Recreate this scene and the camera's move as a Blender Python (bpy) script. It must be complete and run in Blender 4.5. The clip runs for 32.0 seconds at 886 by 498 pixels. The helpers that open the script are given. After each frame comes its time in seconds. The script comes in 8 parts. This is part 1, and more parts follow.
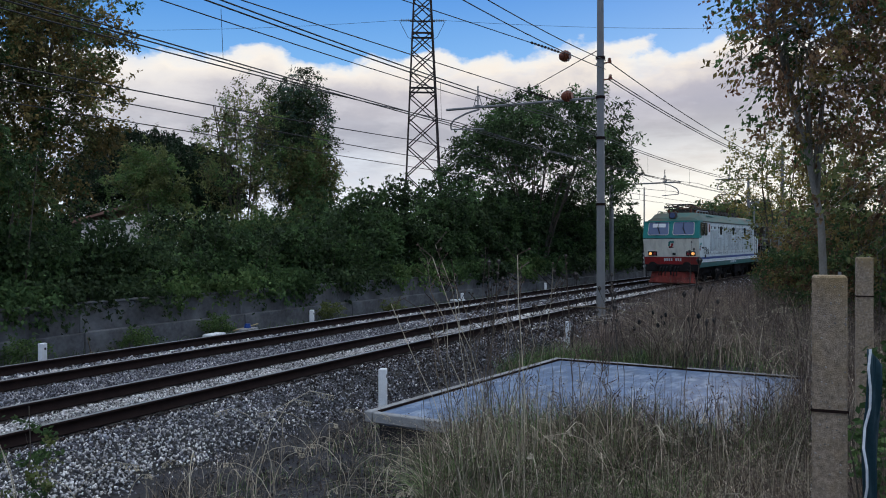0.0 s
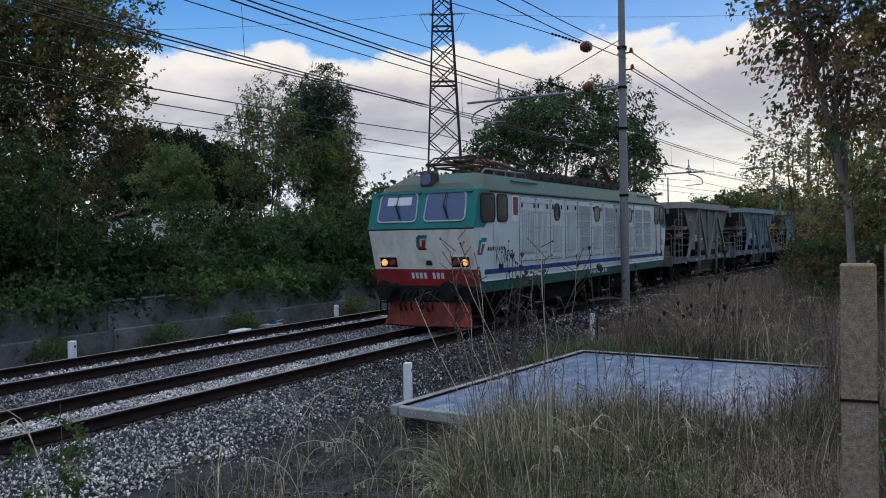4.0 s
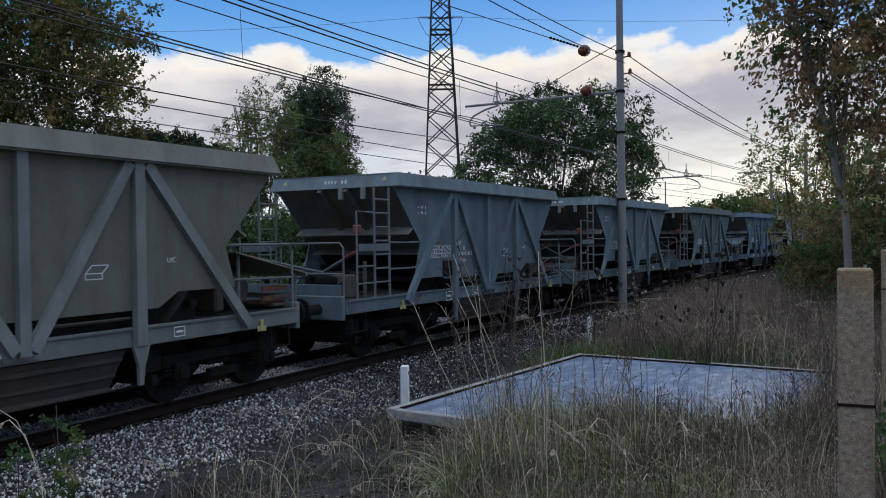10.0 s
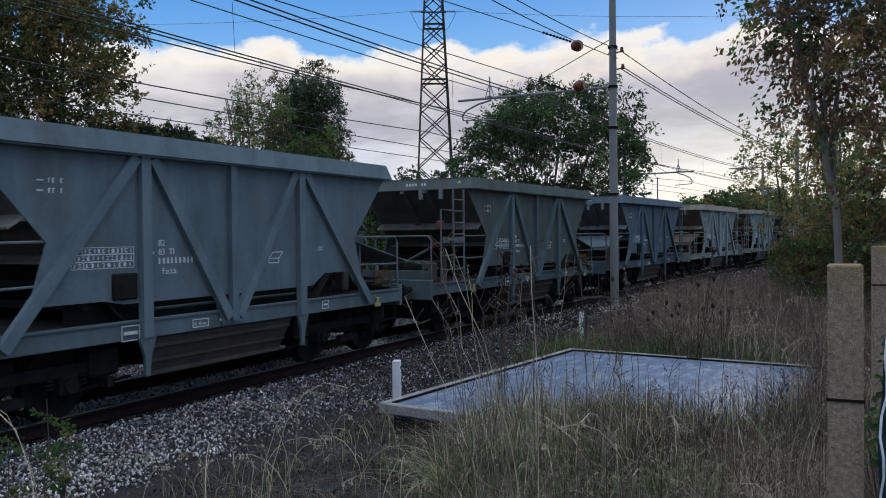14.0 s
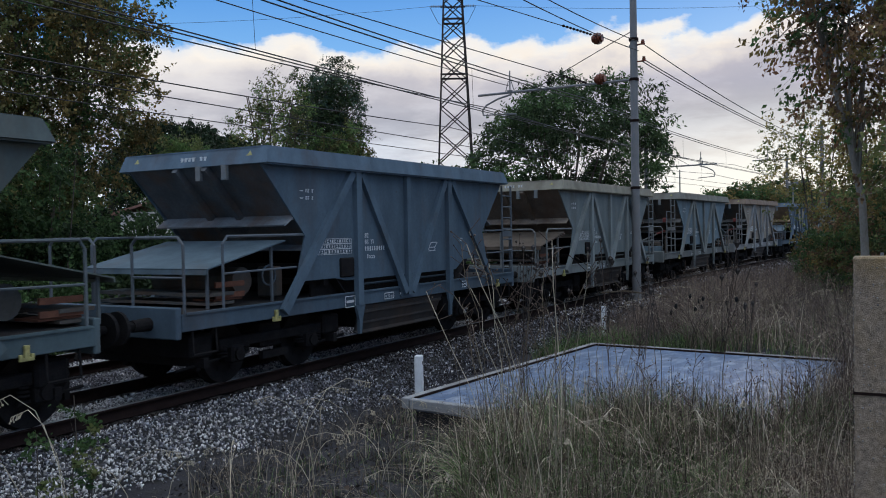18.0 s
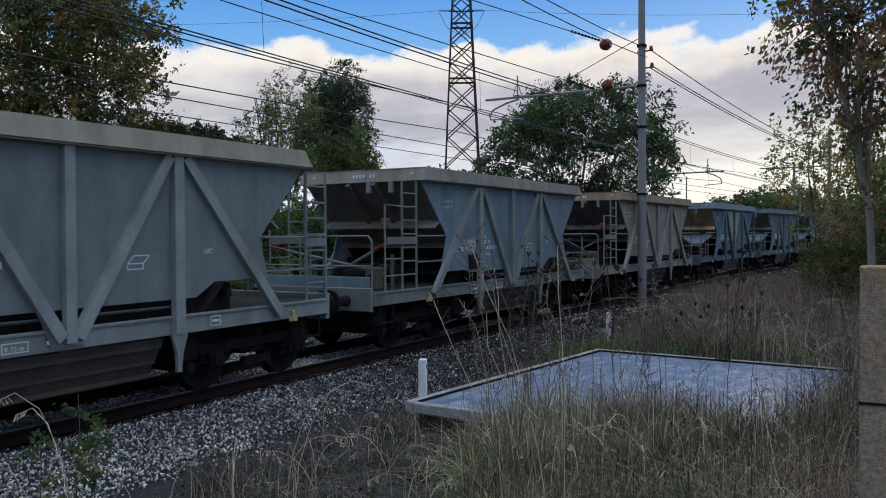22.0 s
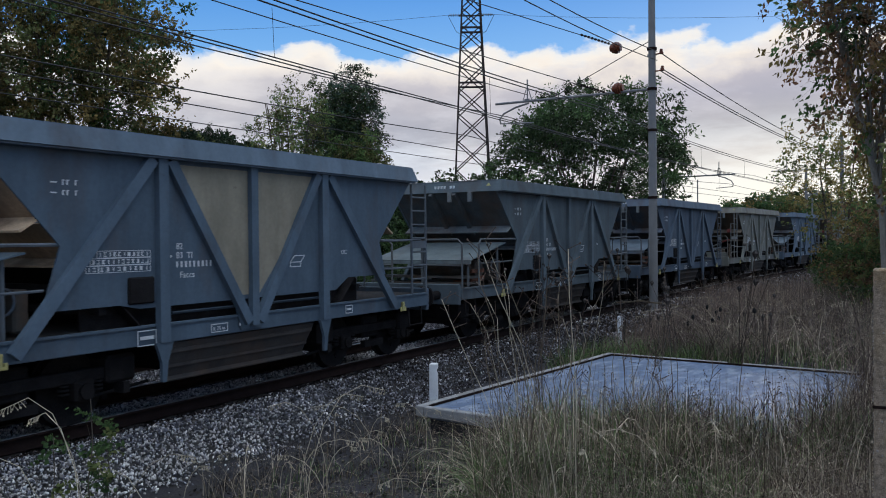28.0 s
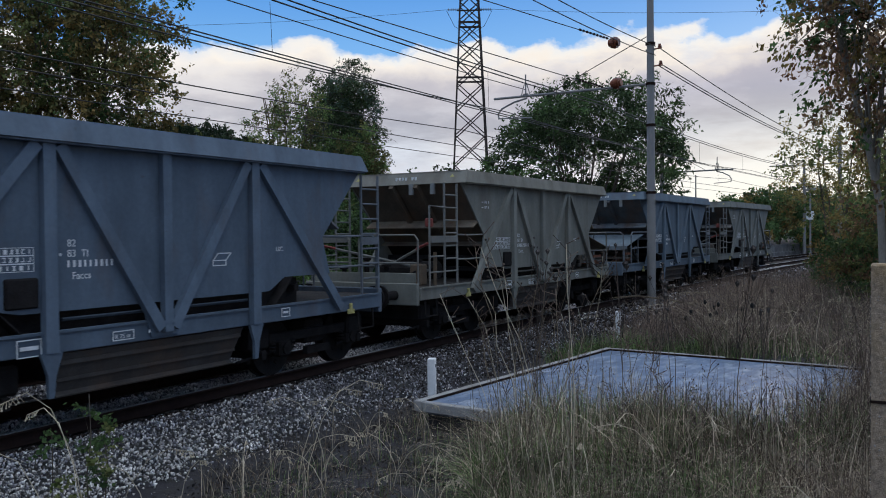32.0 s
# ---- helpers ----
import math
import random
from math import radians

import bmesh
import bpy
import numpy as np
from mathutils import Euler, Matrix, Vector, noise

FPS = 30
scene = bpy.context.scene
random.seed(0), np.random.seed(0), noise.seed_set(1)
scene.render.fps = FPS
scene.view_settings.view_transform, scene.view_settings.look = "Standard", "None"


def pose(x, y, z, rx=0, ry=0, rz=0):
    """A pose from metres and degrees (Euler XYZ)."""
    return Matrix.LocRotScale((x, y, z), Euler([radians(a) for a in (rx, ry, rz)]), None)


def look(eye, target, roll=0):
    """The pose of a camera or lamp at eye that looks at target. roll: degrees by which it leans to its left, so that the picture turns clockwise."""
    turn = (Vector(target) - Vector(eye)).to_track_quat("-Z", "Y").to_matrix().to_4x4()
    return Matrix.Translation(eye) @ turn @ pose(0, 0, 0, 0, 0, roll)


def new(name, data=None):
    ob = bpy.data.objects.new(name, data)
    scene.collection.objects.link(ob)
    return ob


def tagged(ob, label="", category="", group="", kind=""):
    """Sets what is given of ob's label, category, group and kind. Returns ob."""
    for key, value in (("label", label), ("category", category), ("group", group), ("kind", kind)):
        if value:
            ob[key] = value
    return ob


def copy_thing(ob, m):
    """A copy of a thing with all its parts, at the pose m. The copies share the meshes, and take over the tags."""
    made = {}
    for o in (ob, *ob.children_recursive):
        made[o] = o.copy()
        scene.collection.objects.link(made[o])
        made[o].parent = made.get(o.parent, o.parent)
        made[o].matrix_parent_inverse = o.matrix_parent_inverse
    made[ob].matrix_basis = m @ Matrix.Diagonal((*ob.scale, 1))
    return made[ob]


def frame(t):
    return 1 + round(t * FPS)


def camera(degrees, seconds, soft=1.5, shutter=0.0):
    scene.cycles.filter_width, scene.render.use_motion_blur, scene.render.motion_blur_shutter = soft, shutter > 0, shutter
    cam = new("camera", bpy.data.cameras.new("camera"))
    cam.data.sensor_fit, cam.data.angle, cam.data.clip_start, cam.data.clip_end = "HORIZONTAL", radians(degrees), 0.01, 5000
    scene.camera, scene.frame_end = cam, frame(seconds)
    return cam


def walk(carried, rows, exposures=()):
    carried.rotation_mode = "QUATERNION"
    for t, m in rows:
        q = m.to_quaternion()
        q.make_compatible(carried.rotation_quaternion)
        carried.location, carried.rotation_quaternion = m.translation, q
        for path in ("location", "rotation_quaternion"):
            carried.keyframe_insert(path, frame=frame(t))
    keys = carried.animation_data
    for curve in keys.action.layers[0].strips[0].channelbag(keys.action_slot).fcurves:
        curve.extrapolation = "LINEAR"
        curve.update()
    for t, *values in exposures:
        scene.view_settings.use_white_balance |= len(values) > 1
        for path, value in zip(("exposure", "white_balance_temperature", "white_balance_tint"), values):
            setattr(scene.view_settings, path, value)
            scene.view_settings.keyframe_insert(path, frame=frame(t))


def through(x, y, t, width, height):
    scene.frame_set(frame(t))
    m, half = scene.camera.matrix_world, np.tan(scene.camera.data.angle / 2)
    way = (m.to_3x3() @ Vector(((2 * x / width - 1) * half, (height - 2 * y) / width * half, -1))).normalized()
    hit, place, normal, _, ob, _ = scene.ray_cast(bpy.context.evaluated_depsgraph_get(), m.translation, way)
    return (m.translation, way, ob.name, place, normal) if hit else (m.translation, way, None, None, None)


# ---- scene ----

# World: x runs along the railway away from the viewer, y across it, z = 0 is the top of the rails.
EYE = Vector((0.0, 0.0, 2.296))


def aim(turn, tilt, lean):
    """The held camera's pose: turn from the x axis towards y, tilt up, lean to its right."""
    a, b = radians(turn), radians(tilt)
    way = Vector((math.cos(a) * math.cos(b), math.sin(a) * math.cos(b), math.sin(b)))
    return look(EYE, EYE + way, -lean)


cam = camera(55.83, 32.0, soft=1.0, shutter=0.12)
walk(cam, [
    (0, aim(25.758, -0.429, 0.193)),
    (0.5, aim(25.625, -0.548, 0.400)),
    (1, aim(25.631, -0.694, 0.582)),
    (1.5, aim(25.964, -0.760, 0.702)),
    (2, aim(26.467, -0.844, 0.843)),
    (2.5, aim(26.736, -0.895, 0.928)),
    (3, aim(26.960, -0.795, 1.012)),
    (3.5, aim(27.247, -0.825, 1.098)),
    (5.5, aim(27.447, -0.837, 0.911)),
    (6, aim(27.463, -0.812, 0.974)),
    (6.5, aim(27.596, -0.865, 1.056)),
    (7, aim(27.466, -0.835, 0.737)),
    (7.5, aim(27.591, -0.675, 0.703)),
    (8, aim(27.533, -0.587, 0.788)),
    (8.5, aim(27.355, -0.679, 0.841)),
    (9, aim(27.195, -0.880, 0.824)),
    (9.5, aim(27.105, -0.870, 0.801)),
    (10, aim(27.164, -0.635, 0.800)),
    (10.5, aim(27.199, -0.911, 0.884)),
    (11, aim(26.671, -1.339, 0.872)),
    (11.5, aim(26.059, -1.323, 0.677)),
    (12, aim(25.878, -0.948, 0.546)),
    (12.5, aim(26.068, -1.083, 0.604)),
    (13, aim(26.569, -1.243, 0.612)),
    (13.5, aim(26.659, -1.160, 0.526)),
    (14, aim(26.639, -1.007, 0.616)),
    (14.5, aim(26.623, -1.032, 0.570)),
    (16.5, aim(27.879, -1.329, 1.050)),
    (17, aim(27.961, -1.420, 0.901)),
    (17.5, aim(28.198, -1.427, 0.981)),
    (18, aim(28.094, -1.318, 1.088)),
    (18.5, aim(28.116, -1.342, 1.054)),
    (19, aim(28.311, -1.429, 0.986)),
    (19.5, aim(28.573, -1.257, 0.888)),
    (20, aim(28.686, -1.368, 0.896)),
    (20.5, aim(28.665, -1.537, 0.827)),
    (21, aim(28.610, -1.348, 0.699)),
    (21.5, aim(28.706, -1.167, 0.593)),
    (22, aim(28.466, -1.047, 0.342)),
    (22.5, aim(28.078, -1.054, 0.052)),
    (23, aim(28.229, -1.225, 0.153)),
    (23.5, aim(28.248, -1.321, 0.310)),
    (24, aim(28.352, -1.239, 0.403)),
    (24.5, aim(28.590, -1.258, 0.450)),
    (25, aim(28.823, -1.446, 0.481)),
    (25.5, aim(28.824, -1.361, 0.506)),
    (27.5, aim(28.932, -0.842, 0.423)),
    (28, aim(29.182, -0.756, 0.549)),
    (28.5, aim(29.300, -0.952, 0.822)),
    (29, aim(29.354, -1.124, 0.787)),
    (29.5, aim(29.333, -0.993, 0.658)),
    (30, aim(29.323, -0.741, 0.652)),
    (30.5, aim(29.369, -0.609, 0.746)),
    (31, aim(29.153, -0.858, 0.656)),
    (31.5, aim(28.964, -0.955, 0.522)),
    (32, aim(29.064, -1.098, 0.545)),
], exposures=[(0.0, 0.13), (3.5, 0.14), (6.0, 0.07), (8.0, 0.07), (10.0, 0.14), (32.0, 0.14)])

# ---- world and light ----
SUN_TURN, SUN_HEIGHT = 2.0, 6.0   # degrees from the x axis, degrees above the horizon


def node(tree, kind, at=None, **sets):
    n = tree.nodes.new(kind)
    for key, value in sets.items():
        if key in n.inputs.keys():
            n.inputs[key].default_value = value
    return n


def math_node(tree, op, a, b=None, c=None, clamp=False):
    n = tree.nodes.new("ShaderNodeMath")
    n.operation, n.use_clamp = op, clamp
    for i, v in enumerate((a, b, c)):
        if v is None:
            continue
        if isinstance(v, (int, float)):
            n.inputs[i].default_value = v
        else:
            tree.links.new(v, n.inputs[i])
    return n.outputs[0]


def mix_colour(tree, fac, a, b, blend="MIX"):
    n = tree.nodes.new("ShaderNodeMix")
    n.data_type, n.blend_type = "RGBA", blend
    for sock, v in ((n.inputs[0], fac), (n.inputs[6], a), (n.inputs[7], b)):
        if isinstance(v, (int, float)):
            sock.default_value = v
        elif isinstance(v, tuple):
            sock.default_value = (*v, 1) if len(v) == 3 else v
        else:
            tree.links.new(v, sock)
    return n.outputs[2]


def ramp(tree, fac, stops):
    n = tree.nodes.new("ShaderNodeValToRGB")
    el = n.color_ramp.elements
    while len(el) < len(stops):
        el.new(0.5)
    for e, (p, c) in zip(el, stops):
        e.position = p
        e.color = (c, c, c, 1) if isinstance(c, (int, float)) else (*c, 1)
    if fac is not None:
        tree.links.new(fac, n.inputs[0])
    return n.outputs[0]


def noise_node(tree, vec, scale, detail=4.0, rough=0.55, out="Fac"):
    n = tree.nodes.new("ShaderNodeTexNoise")
    n.inputs["Scale"].default_value, n.inputs["Detail"].default_value = scale, detail
    n.inputs["Roughness"].default_value = rough
    if vec is not None:
        tree.links.new(vec, n.inputs["Vector"])
    return n.outputs[out]


def scaled(tree, vec, s, loc=(0, 0, 0)):
    n = tree.nodes.new("ShaderNodeMapping")
    n.inputs["Scale"].default_value = s
    n.inputs["Location"].default_value = loc
    tree.links.new(vec, n.inputs["Vector"])
    return n.outputs[0]


def build_world():
    world = bpy.data.worlds.new("evening_sky")
    scene.world = world
    world.use_nodes = True
    tree = world.node_tree
    tree.nodes.clear()
    out = tree.nodes.new("ShaderNodeOutputWorld")
    bg = tree.nodes.new("ShaderNodeBackground")
    tree.links.new(bg.outputs[0], out.inputs[0])
    sky = tree.nodes.new("ShaderNodeTexSky")
    sky.sky_type, sky.sun_disc = "NISHITA", False
    sky.sun_elevation, sky.sun_rotation = radians(SUN_HEIGHT), radians(90 - SUN_TURN)
    sky.altitude, sky.air_density, sky.dust_density, sky.ozone_density = 100, 1.0, 0.6, 2.0
    coord = tree.nodes.new("ShaderNodeTexCoord")
    d = coord.outputs["Generated"]
    sep = tree.nodes.new("ShaderNodeSeparateXYZ")
    tree.links.new(d, sep.inputs[0])
    z = sep.outputs[2]
    # blue of the upper sky, paler towards the cloud bank
    blue = mix_colour(tree, 1.0, sky.outputs[0], (0.115, 0.115, 0.115), "MULTIPLY")
    deep = ramp(tree, z, [(0.0, (0.55, 0.66, 0.80)), (0.19, (0.20, 0.46, 0.82)), (0.29, (0.065, 0.27, 0.70)), (0.40, (0.16, 0.36, 0.72)), (0.6, (1.02, 1.14, 1.32)), (1.0, (1.30, 1.41, 1.58))])
    blue = mix_colour(tree, 0.85, blue, deep)
    # cloud bank: billowed top about twelve degrees up, greyer body, torn and bright near the horizon
    billow = noise_node(tree, scaled(tree, d, (1, 1, 1.6)), 9.0, 8.0, 0.56)
    wide = noise_node(tree, d, 2.3, 2.0, 0.5)
    top = math_node(tree, "ADD", math_node(tree, "MULTIPLY_ADD", billow, 0.095, 0.1325), math_node(tree, "MULTIPLY", wide, 0.075))
    depth = math_node(tree, "SUBTRACT", top, z)
    cover = ramp(tree, depth, [(0.0, 0.0), (0.008, 0.85), (0.02, 1.0)])
    body = ramp(tree, depth, [(0.0, (0.95, 0.88, 0.77)), (0.018, (0.90, 0.79, 0.67)), (0.045, (0.48, 0.445, 0.48)), (0.10, (0.33, 0.335, 0.40)), (0.17, (0.68, 0.73, 0.82))])
    # softer texture inside the body
    puff = noise_node(tree, scaled(tree, d, (1, 1, 3.2)), 11.0, 7.0, 0.58)
    body = mix_colour(tree, ramp(tree, puff, [(0.46, 0.0), (0.64, 0.5)]), body, (0.60, 0.575, 0.615))
    low_gap = noise_node(tree, scaled(tree, d, (1, 1, 5.5)), 5.0, 7.0, 0.6)
    gap = math_node(tree, "MULTIPLY", ramp(tree, low_gap, [(0.42, 0.0), (0.54, 1.0)]), ramp(tree, z, [(0.04, 1.0), (0.15, 0.0)]))
    body = mix_colour(tree, gap, body, (0.79, 0.83, 0.89))
    # the bank's flank away from the low sun catches its light
    flank = math_node(tree, "MULTIPLY", ramp(tree, sep.outputs[1], [(0.3, 0.0), (0.72, 0.6)]), ramp(tree, puff, [(0.3, 0.5), (0.6, 1.0)]))
    flank = math_node(tree, "MULTIPLY", flank, ramp(tree, depth, [(0.02, 1.0), (0.075, 0.45)]))
    body = mix_colour(tree, flank, body, (0.93, 0.855, 0.76))
    # warm glow where the sun stands behind the cloud
    sun_way = Vector((math.cos(radians(SUN_TURN)), math.sin(radians(SUN_TURN)), 0.06)).normalized()
    dot = tree.nodes.new("ShaderNodeVectorMath")
    dot.operation = "DOT_PRODUCT"
    tree.links.new(d, dot.inputs[0])
    dot.inputs[1].default_value = sun_way
    glow = ramp(tree, dot.outputs["Value"], [(0.84, 0.0), (0.96, 0.5), (1.0, 0.95)])
    low = ramp(tree, z, [(0.0, 1.0), (0.16, 0.0)])
    body = mix_colour(tree, math_node(tree, "MULTIPLY", glow, low), body, (1.08, 0.93, 0.68))
    full = mix_colour(tree, cover, blue, body)
    # below the horizon: dim earth
    full = mix_colour(tree, ramp(tree, z, [(-0.02 + 0.02, 0.0), (0.004, 1.0)]), (0.05, 0.05, 0.045), full)
    full = mix_colour(tree, 1.0, full, (0.995, 1.035, 1.085), "MULTIPLY")
    tree.links.new(full, bg.inputs[0])
    bg.inputs[1].default_value = 1.0


build_world()
sun_data = bpy.data.lights.new("sun", "SUN")
sun_data.energy, sun_data.angle, sun_data.color = 0.5, radians(14), (1.0, 0.86, 0.70)
sun = new("sun", sun_data)
sun.matrix_world = look((80 * math.cos(radians(SUN_TURN)), 80 * math.sin(radians(SUN_TURN)), 12), (0, 0, 2))

# ---- materials ----
def material(name, base, rough=0.8, metal=0.0, vary=0.25, scale=6.0, fine=60.0, bump=0.15, stretch=(1, 1, 1), stain=None, stain_amount=0.0,
             stain_scale=1.6, coords="Object", per_object=0.0, tint=False, spec=0.22, island=0.0, stain_stretch=(1, 1, 1), streak=0.0):
    """A procedural surface: base colour with variation at two scales, a stain with its own shape, and fine relief."""
    m = bpy.data.materials.new(name)
    m.use_nodes = True
    tree = m.node_tree
    p = tree.nodes["Principled BSDF"]
    p.inputs["Roughness"].default_value, p.inputs["Metallic"].default_value = rough, metal
    p.inputs["Specular IOR Level"].default_value = spec
    vec = tree.nodes.new("ShaderNodeTexCoord").outputs[coords]
    v = scaled(tree, vec, stretch)
    info = tree.nodes.new("ShaderNodeObjectInfo")
    if tint:
        colour = info.outputs["Color"]
    else:
        rgb = tree.nodes.new("ShaderNodeRGB")
        rgb.outputs[0].default_value = (*base, 1)
        colour = rgb.outputs[0]
    big = ramp(tree, noise_node(tree, v, scale, 5.0), [(0.25, 1.0 - vary), (0.75, 1.0 + vary)])
    small = ramp(tree, noise_node(tree, v, fine, 3.0), [(0.2, 1.0 - vary * 0.7), (0.8, 1.0 + vary * 0.7)])
    colour = mix_colour(tree, 1.0, colour, big, "MULTIPLY")
    colour = mix_colour(tree, 1.0, colour, small, "MULTIPLY")
    if per_object:
        colour = mix_colour(tree, 1.0, colour, ramp(tree, info.outputs["Random"], [(0.0, 1.0 - per_object), (1.0, 1.0 + per_object)]), "MULTIPLY")
    if island:
        geo = tree.nodes.new("ShaderNodeNewGeometry")
        colour = mix_colour(tree, 1.0, colour, ramp(tree, geo.outputs["Random Per Island"], [(0.0, 1.0 - island), (1.0, 1.0 + island)]), "MULTIPLY")
    if streak:
        # rain streaks running down, and small scuffs
        runs = ramp(tree, noise_node(tree, scaled(tree, vec, (1.0, 1.0, 0.22)), 2.6, 4.0, 0.55), [(0.3, 1.0 - streak), (0.65, 1.0 + streak * 0.4)])
        colour = mix_colour(tree, 1.0, colour, runs, "MULTIPLY")
        scuff = ramp(tree, noise_node(tree, vec, 7.0, 6.0, 0.7), [(0.66, 0.0), (0.72, streak * 1.6)])
        colour = mix_colour(tree, scuff, colour, (0.07, 0.045, 0.033))
    if stain:
        s = noise_node(tree, scaled(tree, vec, stain_stretch, (3.1, 1.7, 0.4)), stain_scale, 7.0, 0.62)
        colour = mix_colour(tree, ramp(tree, s, [(0.58 - 0.25 * stain_amount, 0.0), (0.74 - 0.1 * stain_amount, min(1.0, stain_amount * 1.3))]), colour, stain)
    tree.links.new(colour, p.inputs["Base Color"])
    if bump:
        b = tree.nodes.new("ShaderNodeBump")
        b.inputs["Strength"].default_value, b.inputs["Distance"].default_value = bump, 0.02
        tree.links.new(noise_node(tree, v, fine, 4.0), b.inputs["Height"])
        tree.links.new(b.outputs[0], p.inputs["Normal"])
    return m


def leaf_material(name, base, alt, rough=0.55, curve=0.5, through=0.42, low=0.45, high=1.55):
    """Leaves that differ one from another, with light passing through them."""
    m = bpy.data.materials.new(name)
    m.use_nodes = True
    tree = m.node_tree
    p = tree.nodes["Principled BSDF"]
    p.inputs["Roughness"].default_value = rough
    p.inputs["Specular IOR Level"].default_value = 0.08
    geo = tree.nodes.new("ShaderNodeNewGeometry")
    vec = tree.nodes.new("ShaderNodeTexCoord").outputs["Object"]
    colour = mix_colour(tree, ramp(tree, geo.outputs["Random Per Island"], [(0.0, 0.0), (0.6, 0.6 * curve * 2 if curve < 0.5 else 0.6), (1.0, 1.0)]), base, alt)
    clump = ramp(tree, noise_node(tree, vec, 0.75, 4.0), [(0.32, low), (0.68, high)])
    colour = mix_colour(tree, 1.0, colour, clump, "MULTIPLY")
    tree.links.new(colour, p.inputs["Base Color"])
    tr = tree.nodes.new("ShaderNodeBsdfTranslucent")
    tree.links.new(colour, tr.inputs[0])
    mix = tree.nodes.new("ShaderNodeMixShader")
    mix.inputs[0].default_value = through
    out = tree.nodes["Material Output"]
    tree.links.new(p.outputs[0], mix.inputs[1])
    tree.links.new(tr.outputs[0], mix.inputs[2])
    tree.links.new(mix.outputs[0], out.inputs[0])
    return m


def stone_material(name, stops):
    """Crushed stone: every piece takes its own shade, with a dusty grain."""
    m = bpy.data.materials.new(name)
    m.use_nodes = True
    tree = m.node_tree
    p = tree.nodes["Principled BSDF"]
    p.inputs["Roughness"].default_value, p.inputs["Specular IOR Level"].default_value = 0.9, 0.2
    vec = tree.nodes.new("ShaderNodeTexCoord").outputs["Object"]
    geo = tree.nodes.new("ShaderNodeNewGeometry")
    colour = ramp(tree, geo.outputs["Random Per Island"], stops)
    dust = ramp(tree, noise_node(tree, vec, 0.9, 4.0), [(0.3, 0.62), (0.7, 1.3)])
    grain = ramp(tree, noise_node(tree, vec, 45.0, 3.0), [(0.25, 0.8), (0.75, 1.2)])
    colour = mix_colour(tree, 1.0, mix_colour(tree, 1.0, colour, dust, "MULTIPLY"), grain, "MULTIPLY")
    tree.links.new(colour, p.inputs["Base Color"])
    b = tree.nodes.new("ShaderNodeBump")
    b.inputs["Strength"].default_value, b.inputs["Distance"].default_value = 0.3, 0.01
    tree.links.new(noise_node(tree, vec, 60.0, 3.0), b.inputs["Height"])
    tree.links.new(b.outputs[0], p.inputs["Normal"])
    return m


def glass_material(name, tint, rough=0.08, spec=0.3):
    m = bpy.data.materials.new(name)
    m.use_nodes = True
    p = m.node_tree.nodes["Principled BSDF"]
    p.inputs["Base Color"].default_value = (*tint, 1)
    p.inputs["Roughness"].default_value = rough
    p.inputs["Specular IOR Level"].default_value = spec
    v = m.node_tree.nodes.new("ShaderNodeTexCoord").outputs["Object"]
    r = ramp(m.node_tree, noise_node(m.node_tree, v, 5.0, 5.0), [(0.3, rough), (0.7, rough + 0.18)])
    m.node_tree.links.new(r, p.inputs["Roughness"])
    return m


def lamp_material(name, colour, strength):
    m = bpy.data.materials.new(name)
    m.use_nodes = True
    p = m.node_tree.nodes["Principled BSDF"]
    p.inputs["Base Color"].default_value = (*colour, 1)
    p.inputs["Emission Color"].default_value = (*colour, 1)
    p.inputs["Emission Strength"].default_value = strength
    return m


